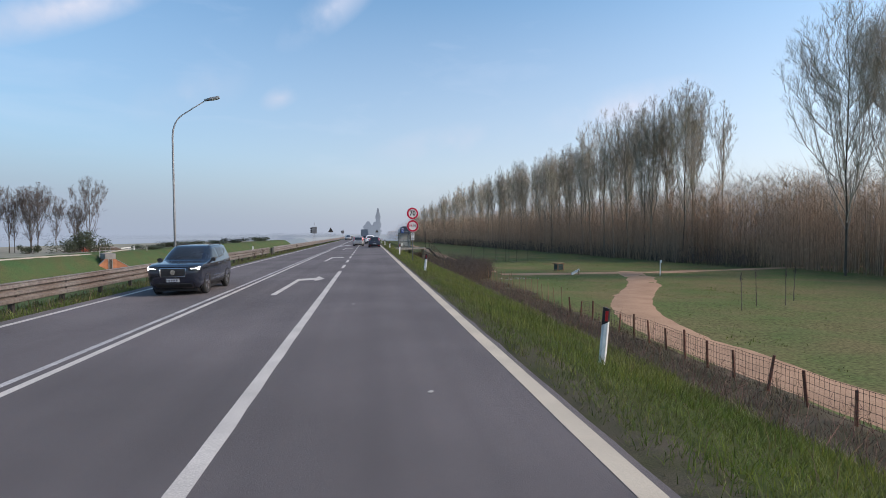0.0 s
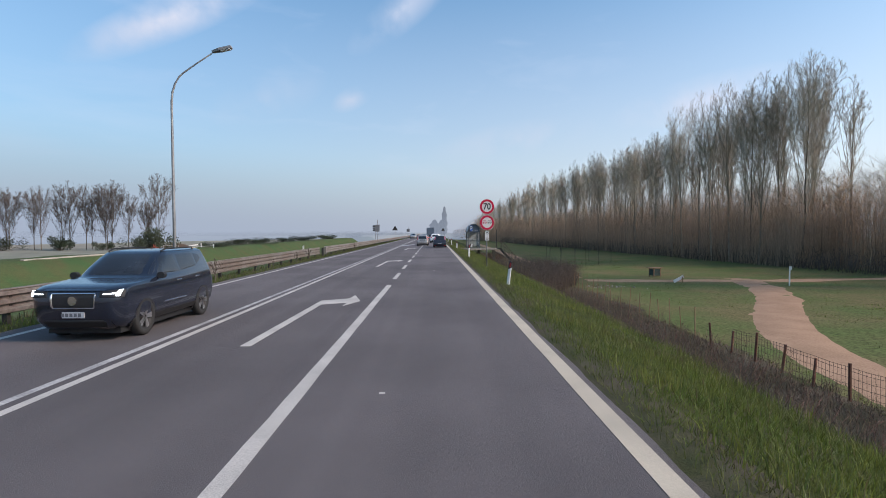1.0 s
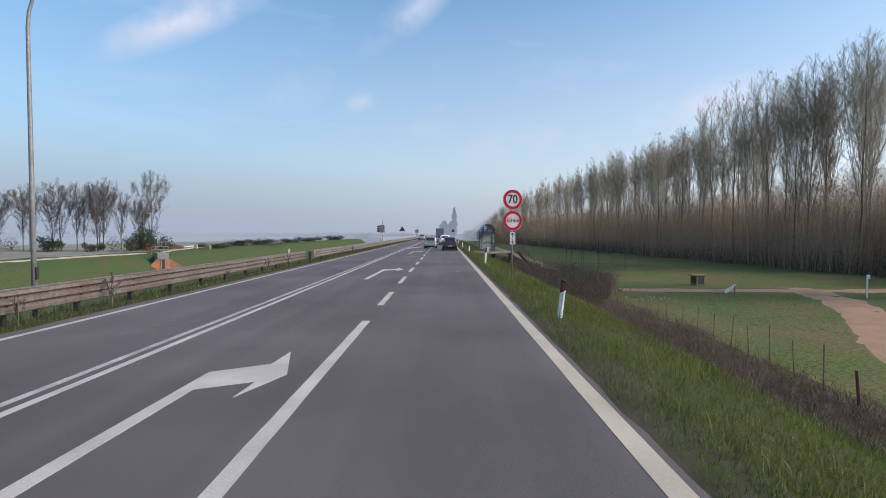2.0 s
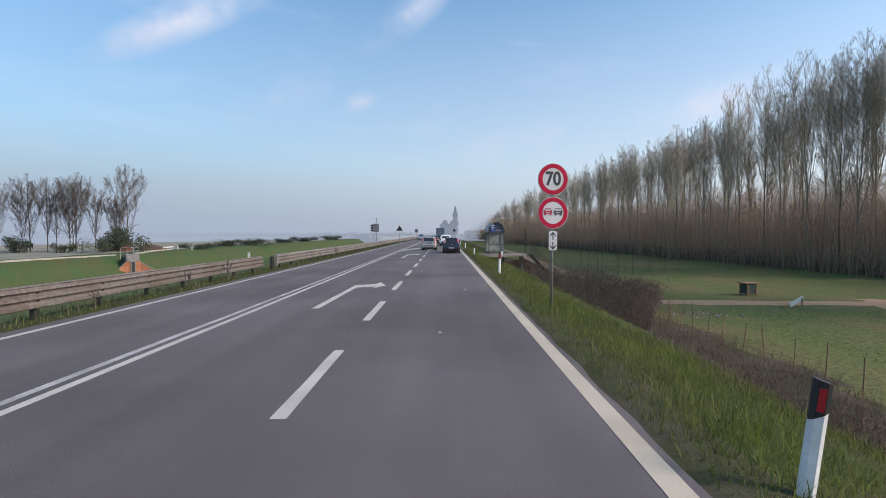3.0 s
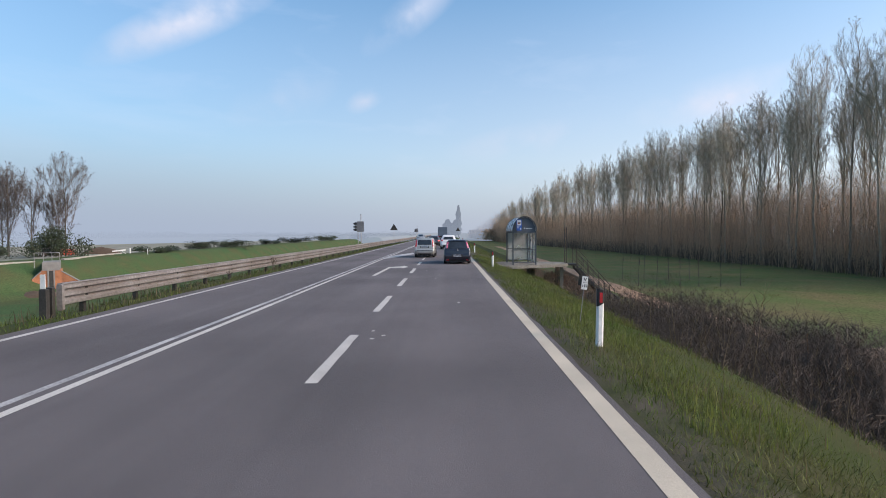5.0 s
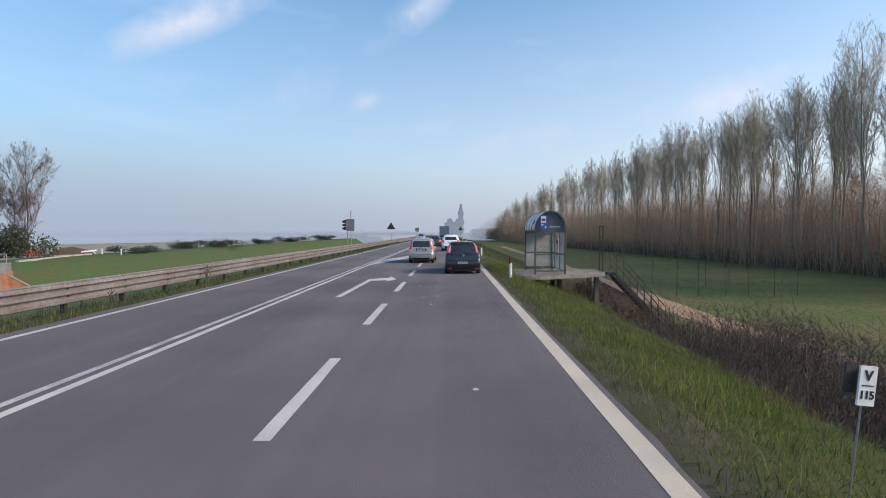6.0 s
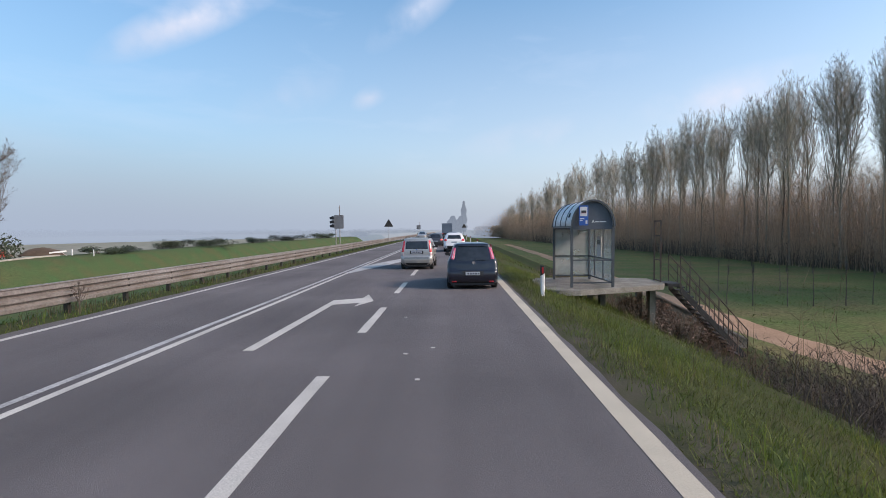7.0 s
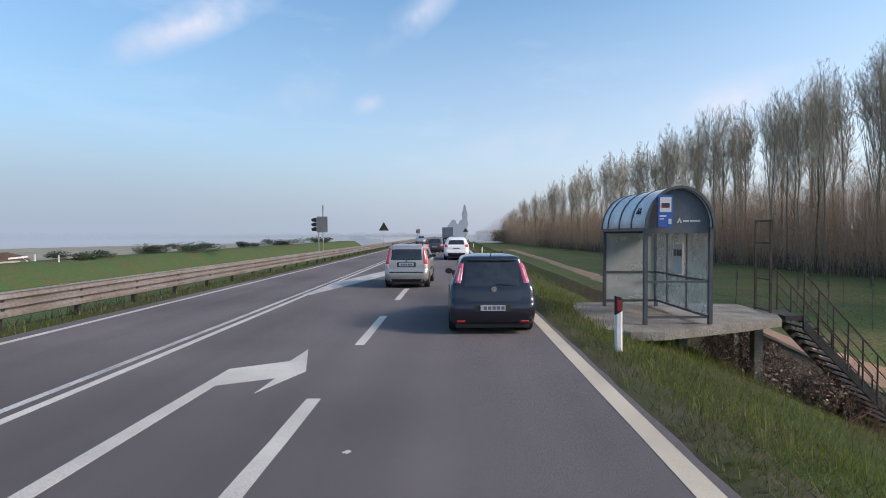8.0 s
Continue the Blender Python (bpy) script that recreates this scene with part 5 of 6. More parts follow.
sides = [("side_window", CARGLASS, [(1.0, 1.0), (2.75, 1.0), (2.05, 1.36), (1.0, 1.40)], 0.008), ("quarter_window", CARGLASS, [(0.62, 1.06), (0.93, 1.0), (0.93, 1.36), (0.80, 1.34)], 0.008), ("door_handle", BLUEBLACK, [(1.12, 0.86), (1.30, 0.86), (1.30, 0.89), (1.12, 0.89)], 0.025)]
front = [("windscreen", CARGLASS, [(-0.62, 1.0), (0.62, 1.0), (0.50, 1.40), (-0.50, 1.40)], 0.008)] + mirrored([("headlight", TAIL_CLEAR, [(0.4, 0.65), (0.78, 0.68), (0.78, 0.82), (0.45, 0.75)], 0.012)])
ant = Build().tube([(0, 0.62, 1.50), (0, 0.50, 1.60)], [0.010, 0.006], 5)
wip = Build().tube([(0, 0.17, 0.96), (0.1, 0.17, 0.985), (0.40, 0.16, 0.97)], 0.009, 5)
bad = Build().tube([(0.03, 0.14, 0.89), (0.03, 0.10, 0.89)], [0.055, 0.055], 16)
rows = [(z if z < 1 else 1 + (z - 1) * 1.1, *q) for z, *q in rows]
zs = [z if z < 1 else 1 + (z - 1) * 1.1 for z in zs]
hatch, sh = car("hatchback", "dark blue hatchback with slanted pink tail lights and dusty rear", pose(-1.045, 66.04, 0, 0, 0, 0.5) @ Matrix.Scale(0.905, 4), rows, zs, BLUEBLACK, (0.72, 3.22), 0.30, rear, front, sides, [("aerial", ant, TRIM), ("rear_wiper", wip, TRIM), ("badge", bad, CHROME)])
plate_on(hatch, sh, "rear", 0.54, 0.24)

# the silver small car
rows = [(0.2, 0.12, 3.42, 0.68, 0.25, 0.4), (0.32, 0.03, 3.5, 0.765, 0.22, 0.45), (0.5, 0.0, 3.54, 0.785, 0.2, 0.45), (0.62, 0.02, 3.54, 0.79, 0.2, 0.45), (0.66, 0.09, 3.5, 0.79, 0.18, 0.45), (0.9, 0.10, 3.3, 0.79, 0.18, 0.4), (0.98, 0.12, 2.95, 0.775, 0.18, 0.4),
        (1.2, 0.17, 2.62, 0.72, 0.18, 0.35), (1.42, 0.24, 2.25, 0.66, 0.18, 0.3), (1.5, 0.30, 2.0, 0.62, 0.2, 0.3), (1.54, 0.5, 1.7, 0.5, 0.2, 0.2)]
zs = [0.2, 0.26, 0.32, 0.4, 0.5, 0.6, 0.63, 0.66, 0.72, 0.82, 0.9, 0.95, 0.98, 1.08, 1.2, 1.32, 1.42, 1.47, 1.5, 1.525, 1.54]
rear = [("rear_window", CARGLASS, [(-0.55, 1.0), (0.55, 1.0), (0.52, 1.38), (-0.52, 1.38)], 0.010), ("plate_recess", TRIM, [(-0.33, 0.76), (0.33, 0.76), (0.33, 0.92), (-0.33, 0.92)], 0.012),
        ("bumper_strip", TRIM, [(-0.77, 0.55), (0.77, 0.55), (0.77, 0.59), (-0.77, 0.59)], 0.012), ("bumper_skirt", TRIM, [(-0.6, 0.22), (0.6, 0.22), (0.62, 0.33), (-0.62, 0.33)], 0.012),
        ("badge", SIGN_BLUE, [(-0.035, 0.945), (0.035, 0.945), (0.035, 0.99), (-0.035, 0.99)], 0.014)] + mirrored([("tail_light", TAIL_RED, [(0.615, 0.86), (0.75, 0.86), (0.66, 1.42), (0.575, 1.42)], 0.016), ("reversing_lamp", TAIL_CLEAR, [(0.625, 0.68), (0.765, 0.68), (0.755, 0.85), (0.62, 0.85)], 0.014)])
sides = [("side_window", CARGLASS, [(0.95, 0.99), (2.72, 0.99), (2.25, 1.38), (0.95, 1.38)], 0.008), ("quarter_window", CARGLASS, [(0.38, 1.02), (0.88, 0.99), (0.88, 1.38), (0.45, 1.38)], 0.008), ("side_strip", TRIM, [(0.95, 0.6), (2.3, 0.6), (2.3, 0.68), (0.95, 0.68)], 0.015)]
front = [("windscreen", CARGLASS, [(-0.6, 1.0), (0.6, 1.0), (0.55, 1.42), (-0.55, 1.42)], 0.008)]
ex = [("roof_rail", Build().tube([(s * 0.55, 0.45, 1.53), (s * 0.56, 0.55, 1.58), (s * 0.56, 2.0, 1.58), (s * 0.55, 2.1, 1.53)], 0.018, 6), TRIM) for s in (-1, 1)]
ex.append(("rear_wiper", Build().tube([(0.0, 0.115, 1.0), (0.1, 0.11, 1.03), (0.4, 0.115, 1.03)], 0.009, 5), TRIM))
panda, sh = car("small_car", "silver tall small car with upright red tail lights", pose(-3.29, 74.1, 0, 0, 0, -1.5) @ Matrix.Scale(0.93, 4), rows, zs, SILVER, (0.6, 2.9), 0.29, rear, front, sides, ex)
plate_on(panda, sh, "rear", 0.84)

# the white crossover
rows = [(0.22, 0.15, 4.25, 0.75, 0.3, 0.4), (0.4, 0.02, 4.4, 0.90, 0.3, 0.5), (0.6, 0.0, 4.45, 0.915, 0.3, 0.5), (0.72, 0.08, 4.45, 0.915, 0.28, 0.5), (1.0, 0.14, 4.0, 0.91, 0.28, 0.5), (1.08, 0.2, 3.4, 0.89, 0.28, 0.4), (1.3, 0.36, 2.9, 0.80, 0.28, 0.4), (1.52, 0.5, 2.4, 0.70, 0.28, 0.3), (1.6, 0.62, 2.1, 0.62, 0.28, 0.3), (1.65, 0.9, 1.8, 0.45, 0.2, 0.2)]
zs = [0.22, 0.3, 0.4, 0.5, 0.6, 0.68, 0.72, 0.85, 1.0, 1.05, 1.1, 1.2, 1.3, 1.42, 1.52, 1.57, 1.6, 1.63, 1.65]
rear = [("rear_window", CARGLASS, [(-0.60, 1.12), (0.60, 1.12), (0.52, 1.44), (-0.52, 1.44)], 0.010), ("bumper_skirt", TRIM, [(-0.72, 0.26), (0.72, 0.26), (0.76, 0.52), (-0.76, 0.52)], 0.014)] + mirrored([("tail_light", TAIL_RED, [(0.62, 0.93), (0.86, 0.93), (0.84, 1.13), (0.66, 1.13)], 0.016)])
sides = [("side_window", CARGLASS, [(1.1, 1.1), (3.15, 1.1), (2.5, 1.47), (1.1, 1.47)], 0.008), ("quarter_window", CARGLASS, [(0.6, 1.15), (1.03, 1.1), (1.03, 1.47), (0.85, 1.47)], 0.008), ("sill", TRIM, [(0.5, 0.28), (4.0, 0.28), (4.0, 0.42), (0.5, 0.42)], 0.012)]
front = [("windscreen", CARGLASS, [(-0.68, 1.1), (0.68, 1.1), (0.58, 1.52), (-0.58, 1.52)], 0.008)]
white, sh = car("crossover_car", "white crossover car with round red tail lights", pose(-1.52, 92.6, 0) @ Matrix.Scale(0.94, 4), rows, zs, CARWHITE, (0.8, 3.5), 0.34, rear, front, sides)
plate_on(white, sh, "rear", 0.84)
wrows, wzs, wrear, wsides, wfront = rows, zs, rear, sides, front

# the dark estate and a pale car farther on
rows = [(0.2, 0.15, 4.4, 0.72, 0.3, 0.5), (0.4, 0.0, 4.5, 0.86, 0.3, 0.55), (0.6, 0.0, 4.5, 0.875, 0.28, 0.55), (0.78, 0.05, 4.3, 0.875, 0.28, 0.5), (0.95, 0.12, 3.5, 0.86, 0.28, 0.45), (1.2, 0.36, 2.9, 0.74, 0.26, 0.4), (1.4, 0.6, 2.3, 0.63, 0.25, 0.3), (1.47, 0.95, 2.0, 0.45, 0.2, 0.2)]
zs = [0.2, 0.3, 0.4, 0.5, 0.6, 0.7, 0.78, 0.88, 0.95, 1.02, 1.1, 1.2, 1.3, 1.4, 1.44, 1.47]
rear = [("rear_window", CARGLASS, [(-0.58, 0.99), (0.58, 0.99), (0.5, 1.36), (-0.5, 1.36)], 0.010)] + mirrored([("tail_light", BRAKE, [(0.55, 0.70), (0.84, 0.70), (0.84, 0.85), (0.6, 0.85)], 0.016)])
sides = [("side_window", CARGLASS, [(0.9, 0.98), (3.2, 0.98), (2.4, 1.36), (1.0, 1.36)], 0.008)]
front = [("windscreen", CARGLASS, [(-0.64, 0.98), (0.64, 0.98), (0.52, 1.4), (-0.52, 1.4)], 0.008)] + mirrored([("headlight", TAIL_CLEAR, [(0.45, 0.6), (0.8, 0.6), (0.8, 0.72), (0.5, 0.72)], 0.012)])
dark, sh = car("saloon_car", "dark grey car with lit red tail lights in the traffic", pose(-3.5, 107.0, 0) @ Matrix.Scale(0.94, 4), rows, zs, GREYCAR, (0.75, 3.55), 0.31, rear, front, sides)
plate_on(dark, sh, "rear", 0.6)
for x, y, rz, paint, lab in ((-1.6, 121, 0, GREYCAR, "dark car far ahead in the queue"), (-7.6, 156, 180, SILVER, "silver oncoming car far down the road")):
    car("saloon_car", lab, pose(x, y, 0, 0, 0, rz), rows, zs, paint, (0.75, 3.55), 0.31, rear, front, sides)

# the oncoming crossover
rows = [(0.24, 0.2, 4.25, 0.80, 0.3, 0.3), (0.40, 0.05, 4.38, 0.91, 0.28, 0.32), (0.6, 0.0, 4.42, 0.93, 0.26, 0.3), (0.85, 0.04, 4.42, 0.935, 0.26, 0.28), (0.97, 0.08, 4.38, 0.93, 0.26, 0.28), (1.04, 0.10, 4.22, 0.925, 0.26, 0.33), (1.10, 0.12, 3.55, 0.915, 0.26, 0.4), (1.14, 0.14, 3.15, 0.90, 0.25, 0.38),
        (1.3, 0.20, 2.95, 0.835, 0.2, 0.33), (1.5, 0.28, 2.62, 0.75, 0.18, 0.28), (1.60, 0.32, 2.42, 0.70, 0.16, 0.24), (1.64, 0.40, 2.25, 0.62, 0.16, 0.2), (1.66, 0.7, 2.0, 0.45, 0.2, 0.2)]
zs = [0.24, 0.32, 0.40, 0.5, 0.6, 0.72, 0.85, 0.91, 0.97, 1.01, 1.04, 1.07, 1.10, 1.12, 1.14, 1.2, 1.3, 1.4, 1.5, 1.56, 1.60, 1.625, 1.64, 1.66]
front = [("windscreen", CARGLASS, [(-0.74, 1.17), (0.74, 1.17), (0.63, 1.57), (-0.63, 1.57)], 0.010), ("grille", TRIM, [(-0.40, 0.66), (0.40, 0.66), (0.42, 0.92), (-0.42, 0.92)], 0.014),
         ("grille_rim", CHROME, [(-0.43, 0.915), (0.43, 0.915), (0.43, 0.935), (-0.43, 0.935)], 0.024), ("grille_rim", CHROME, [(-0.41, 0.645), (0.41, 0.645), (0.41, 0.66), (-0.41, 0.66)], 0.024),
         ("lower_intake", TRIM, [(-0.72, 0.28), (0.72, 0.28), (0.72, 0.43), (-0.72, 0.43)], 0.014), ("bonnet_edge", NAVY, [(-0.62, 0.965), (0.62, 0.965), (0.60, 1.0), (-0.60, 1.0)], 0.012)] + mirrored([
         ("headlight", TRIM, [(0.52, 0.85), (0.92, 0.84), (0.92, 1.0), (0.52, 0.96)], 0.012), ("headlight_lamp", LED, [(0.56, 0.90), (0.88, 0.915), (0.88, 0.94), (0.56, 0.92)], 0.022),
         ("headlight_lamp", LED, [(0.80, 0.865), (0.87, 0.865), (0.89, 0.985), (0.84, 0.985)], 0.026), ("grille_side_rim", CHROME, [(0.405, 0.66), (0.425, 0.66), (0.44, 0.92), (0.42, 0.92)], 0.024)])
rear = [("rear_window", CARGLASS, [(-0.60, 1.16), (0.60, 1.16), (0.55, 1.5), (-0.55, 1.5)], 0.010)] + mirrored([("tail_light", TAIL_RED, [(0.70, 0.8), (0.88, 0.8), (0.72, 1.4), (0.6, 1.4)], 0.016)])
sides = [("front_side_window", CARGLASS, [(1.95, 1.17), (3.0, 1.17), (2.52, 1.54), (1.95, 1.55)], 0.008), ("rear_side_window", CARGLASS, [(1.05, 1.24), (1.88, 1.18), (1.88, 1.55), (1.0, 1.54)], 0.008), ("quarter_window", CARGLASS, [(0.62, 1.42), (0.98, 1.27), (0.96, 1.53), (0.66, 1.50)], 0.008),
         ("sill", TRIM, [(0.5, 0.27), (3.9, 0.27), (3.9, 0.40), (0.5, 0.40)], 0.012), ("door_strip", CHROME, [(1.7, 0.56), (2.75, 0.56), (2.75, 0.59), (1.7, 0.59)], 0.018), ("door_handle", CHROME, [(1.95, 0.97), (2.15, 0.97), (2.15, 1.0), (1.95, 1.0)], 0.03), ("door_handle", CHROME, [(1.0, 0.98), (1.2, 0.98), (1.2, 1.01), (1.0, 1.01)], 0.03)]
ex = [("roof_rail", Build().tube([(s * 0.62, 0.7, 1.63), (s * 0.63, 0.8, 1.68), (s * 0.63, 2.1, 1.68), (s * 0.62, 2.3, 1.63)], 0.018, 6), TRIM) for s in (-1, 1)]
ex.append(("grille_badge", Build().tube([(0, 4.40, 0.79), (0, 4.455, 0.79)], [0.085, 0.085], 18), CHROME))
suv, sh = car("suv", "navy blue oncoming suv with lit headlights and chrome-rimmed grille", pose(-7.66, 17.05, 0, 0, 0, 180) @ Matrix.Diagonal((0.82, 0.86, 0.90, 1)), rows, zs, NAVY, (0.8, 3.5), 0.37, rear, front, sides, ex)
plate_on(suv, sh, "front", 0.53, 0.22)

# a box truck far ahead
tr = thing("box_truck", "blue-grey box truck far ahead on the road", "truck", pose(-3.0, 178, 0))
part("cargo_box", Build().box(-1.25, 0, 0.95, 1.25, 6.2, 3.3, bevel=0.05), TRUCK_BLUE, tr)
part("chassis", Build().box(-1.1, 0.1, 0.5, 1.1, 8.0, 0.95), TRIM, tr)
part("cab", Build().box(-1.15, 6.4, 0.7, 1.15, 8.3, 3.0, bevel=0.2), CARWHITE, tr)
for s in (-1, 1):
    for y in (1.4, 2.6, 7.2):
        wheel(tr, s * 1.05, y, 0.48, s, RIM)
    part("tail_light", Build().box(s * 1.0 - 0.12, -0.04, 0.75, s * 1.0 + 0.12, 0.0, 0.92), TAIL_RED, tr)
# ---- trees ----


def tube_into(v, f, pts, radii, sides=3):
    """Appends a thin tapered tube as triangles, its last ring drawn to a point."""
    k = len(v)
    for i, p in enumerate(pts[:-1]):
        d = (pts[i + 1] - p).normalized()
        a = d.cross(Vector((0.31, 0.95, 0.07))).normalized()
        b = d.cross(a)
        for j in range(sides):
            q = 2 * math.pi * j / sides
            v.append(tuple(p + (a * math.cos(q) + b * math.sin(q)) * radii[i]))
    v.append(tuple(pts[-1]))
    for i in range(len(pts) - 2):
        for j in range(sides):
            a0, a1 = k + i * sides + j, k + i * sides + (j + 1) % sides
            f += [(a0, a1, a1 + sides), (a0, a1 + sides, a0 + sides)]
    e = k + (len(pts) - 2) * sides
    f += [(e + j, e + (j + 1) % sides, len(v) - 1) for j in range(sides)]


def tri_mesh(name, v, f, material):
    me = bpy.data.meshes.new(name)
    me.from_pydata(v, [], f)
    me.materials.append(material)
    return me


def bare_tree(height, seed, width=2.6, clear=0.38, limbs=8, twig=0.011, branches=8, dark=False, trunk=1.0):
    """Meshes of a leafless tree: a trunk, and a crown of limbs that sweep out and up to a rounded top, with branches and twigs."""
    r = random.Random(seed)
    tv, tf, cv, cf = [], [], [], []
    pts, rad = [], []
    az0, lean = r.uniform(0, 6.28), r.uniform(0, 0.03)
    for i in range(9):
        u = i / 8
        p = Vector((math.cos(az0) * lean * u, math.sin(az0) * lean * u, 0.97 * u)) * height
        if i:
            p += Vector((r.gauss(0, 0.004), r.gauss(0, 0.004), 0)) * height * (0.3 + u)
        pts.append(p)
        rad.append((0.0055 * height + 0.01) * trunk * (1 - u) ** 0.9 + 0.010)
    tube_into(tv, tf, pts, rad, 7)
    lines = [(pts[5:], 0.4)]

    def reach_in(p, d, length):
        """Shortens a twig that would leave the smooth dome of the crown."""
        for _ in range(5):
            e = p + d * length
            up = (e.z / height - 0.66) / (0.345 if e.z > 0.66 * height else 0.6)
            ax = Vector((math.cos(az0), math.sin(az0))) * lean * e.z
            if ((e.x - ax.x) ** 2 + (e.y - ax.y) ** 2) / (width * 1.1) ** 2 + up * up < 1:
                break
            length *= 0.62
        return length
    for i in range(limbs):
        u = clear + (0.74 - clear) * (i + r.random()) / limbs
        j = min(int(u * 8), 7)
        p = pts[j].lerp(pts[j + 1], u * 8 - j)
        az = i * 2.4 + r.uniform(-0.5, 0.5)
        end = max(u + 0.16, r.uniform(0.72, 0.92))
        reach = width * math.sqrt(max(0.10, 1 - ((end - 0.64) / 0.36) ** 2)) * r.uniform(0.58, 0.92)
        out = Vector((math.cos(az), math.sin(az), 0))
        dz = (end - u) * height
        lp = [p]
        for e in (0.2, 0.45, 0.72, 1.0):
            lp.append(p + out * reach * e ** 0.75 + Vector((r.gauss(0, 0.07), r.gauss(0, 0.07), 0)) * reach * e + Vector((0, 0, dz * e ** 1.1)))
        lr = rad[j] * 0.62 * r.uniform(0.7, 1.0)
        tube_into(cv, cf, lp, [lr, lr * 0.8, lr * 0.55, lr * 0.3, 0.01], 4)
        lines.append((lp, 1.0))
    for line, outward in lines:
        m = len(line) - 1
        for _ in range(branches + (3 if outward < 1 else 0)):
            e = m * (0.08 + 0.92 * r.random())
            k = min(int(e), m - 1)
            p = line[k].lerp(line[k + 1], e - k)
            d = (line[k + 1] - line[k]).normalized()
            d = (d * 0.9 + Vector((r.gauss(0, 0.42), r.gauss(0, 0.42), r.uniform(0.1, 0.6)))).normalized()
            length = reach_in(p, d, height * r.uniform(0.05, 0.105))
            mid = p + d * length * 0.5 + Vector((r.gauss(0, 0.05), r.gauss(0, 0.05), 0)) * length
            tip = p + d * length + Vector((0, 0, length * 0.2))
            tube_into(cv, cf, [p, mid, tip], [twig * 2.2, twig * 1.5], 3)
            for w in range(5):
                s0 = p.lerp(tip, r.uniform(0.15, 1.0))
                d2 = (d * 0.8 + Vector((r.gauss(0, 0.48), r.gauss(0, 0.48), r.gauss(0.4, 0.3)))).normalized()
                l2 = reach_in(s0, d2, max(length, height * 0.045) * r.uniform(0.35, 0.65))
                s1 = s0 + d2 * l2
                tube_into(cv, cf, [s0, s1], [twig], 3)
                for z in range(8):
                    q0 = s0.lerp(s1, r.uniform(0.2, 1.0))
                    d3 = (d2 + Vector((r.gauss(0, 0.5), r.gauss(0, 0.5), r.gauss(0.25, 0.35)))).normalized()
                    wide = d3.cross(Vector((r.gauss(0, 1), r.gauss(0, 1), r.gauss(0, 1)))).normalized() * twig
                    k3 = len(cv)
                    cv += [tuple(q0 - wide), tuple(q0 + wide), tuple(q0 + d3 * reach_in(q0, d3, l2 * r.uniform(0.35, 0.8)))]
                    cf.append((k3, k3 + 1, k3 + 2))
    return tri_mesh("trunk", tv, tf, BARK if dark or seed % 3 == 0 else PALE_BARK), tri_mesh("crown", cv, cf, TWIG_DARK if dark else TWIG)


def plant_tree(meshes, label, category, m, group):
    g = thing("poplar_tree", label, category, m, group)
    part("trunk", meshes[0], None, g)
    part("crown", meshes[1], None, g)
    return g


def forest_x(y):
    return 50.0 - 0.09 * (y - 60)


kinds = [bare_tree(26, seed, w, c, n, 0.0075, 12, False, q) for seed, w, c, n, q in ((11, 2.6, 0.34, 12, 0.85), (12, 3.0, 0.30, 13, 0.8), (13, 2.3, 0.38, 11, 0.85), (14, 3.1, 0.30, 13, 0.8), (16, 2.7, 0.34, 12, 0.8), (17, 2.2, 0.36, 11, 0.85))]
big = [bare_tree(26, 21, 4.6, 0.20, 19, 0.009, 16, False, 0.7), bare_tree(26, 23, 4.2, 0.22, 18, 0.009, 16, False, 0.7)]
light = [bare_tree(26, seed, w, c, n, 0.0125, 7, False, q) for seed, w, c, n, q in ((11, 2.6, 0.34, 12, 0.85), (14, 3.1, 0.30, 13, 0.8), (17, 2.3, 0.36, 11, 0.85))]
wide = bare_tree(26, 27, 6.2, 0.14, 30, 0.0075, 22, False, 0.6)
TREE_TOPS = ([76, 88, 99, 107, 116, 126, 145, 178, 220, 257, 290, 330], [29.5, 29.5, 29.5, 27.5, 25.5, 27, 26.7, 26.3, 24.5, 22, 20.5, 18])
r = random.Random(5)
count = 0
for row in range(3):
    y = 76.0 + row * 2.5
    while y < (330, 300, 190)[row]:
        x = forest_x(y) + row * 5.2 + r.uniform(-1.6, 1.6)
        tall = row == 0 and y < 88
        s = float(np.interp(y, *TREE_TOPS)) / 26 * r.uniform(0.9, 1.03)
        ms = big[count % 2] if tall else kinds[r.randrange(6)] if row == 0 and y < 165 else light[r.randrange(3)]
        plant_tree(ms, "bare poplar with pale trunk at the plantation edge" if row == 0 else "tall bare poplar in the plantation", "tree", pose(x, y, ground_z(x, y) - 0.1, r.uniform(-1.5, 1.5), r.uniform(-1.5, 1.5), r.uniform(0, 360)) @ Matrix.Scale(s, 4), "poplars of the plantation")
        y += (r.uniform(3.6, 6.0) if tall else r.uniform(2.2, 5.0)) * (1.0 + row * 0.25) * (1 + max(0, y - 120) * 0.004)
        count += 1
for x, y, s in ((50.0, 47.5, 1.17), (53.5, 44.5, 1.12)):
    plant_tree(wide, "large bare tree standing near the dirt track", "tree", pose(x, y, ground_z(x, y) - 0.1, 0, 0, x * 50) @ Matrix.Scale(s, 4), "large trees near the track")

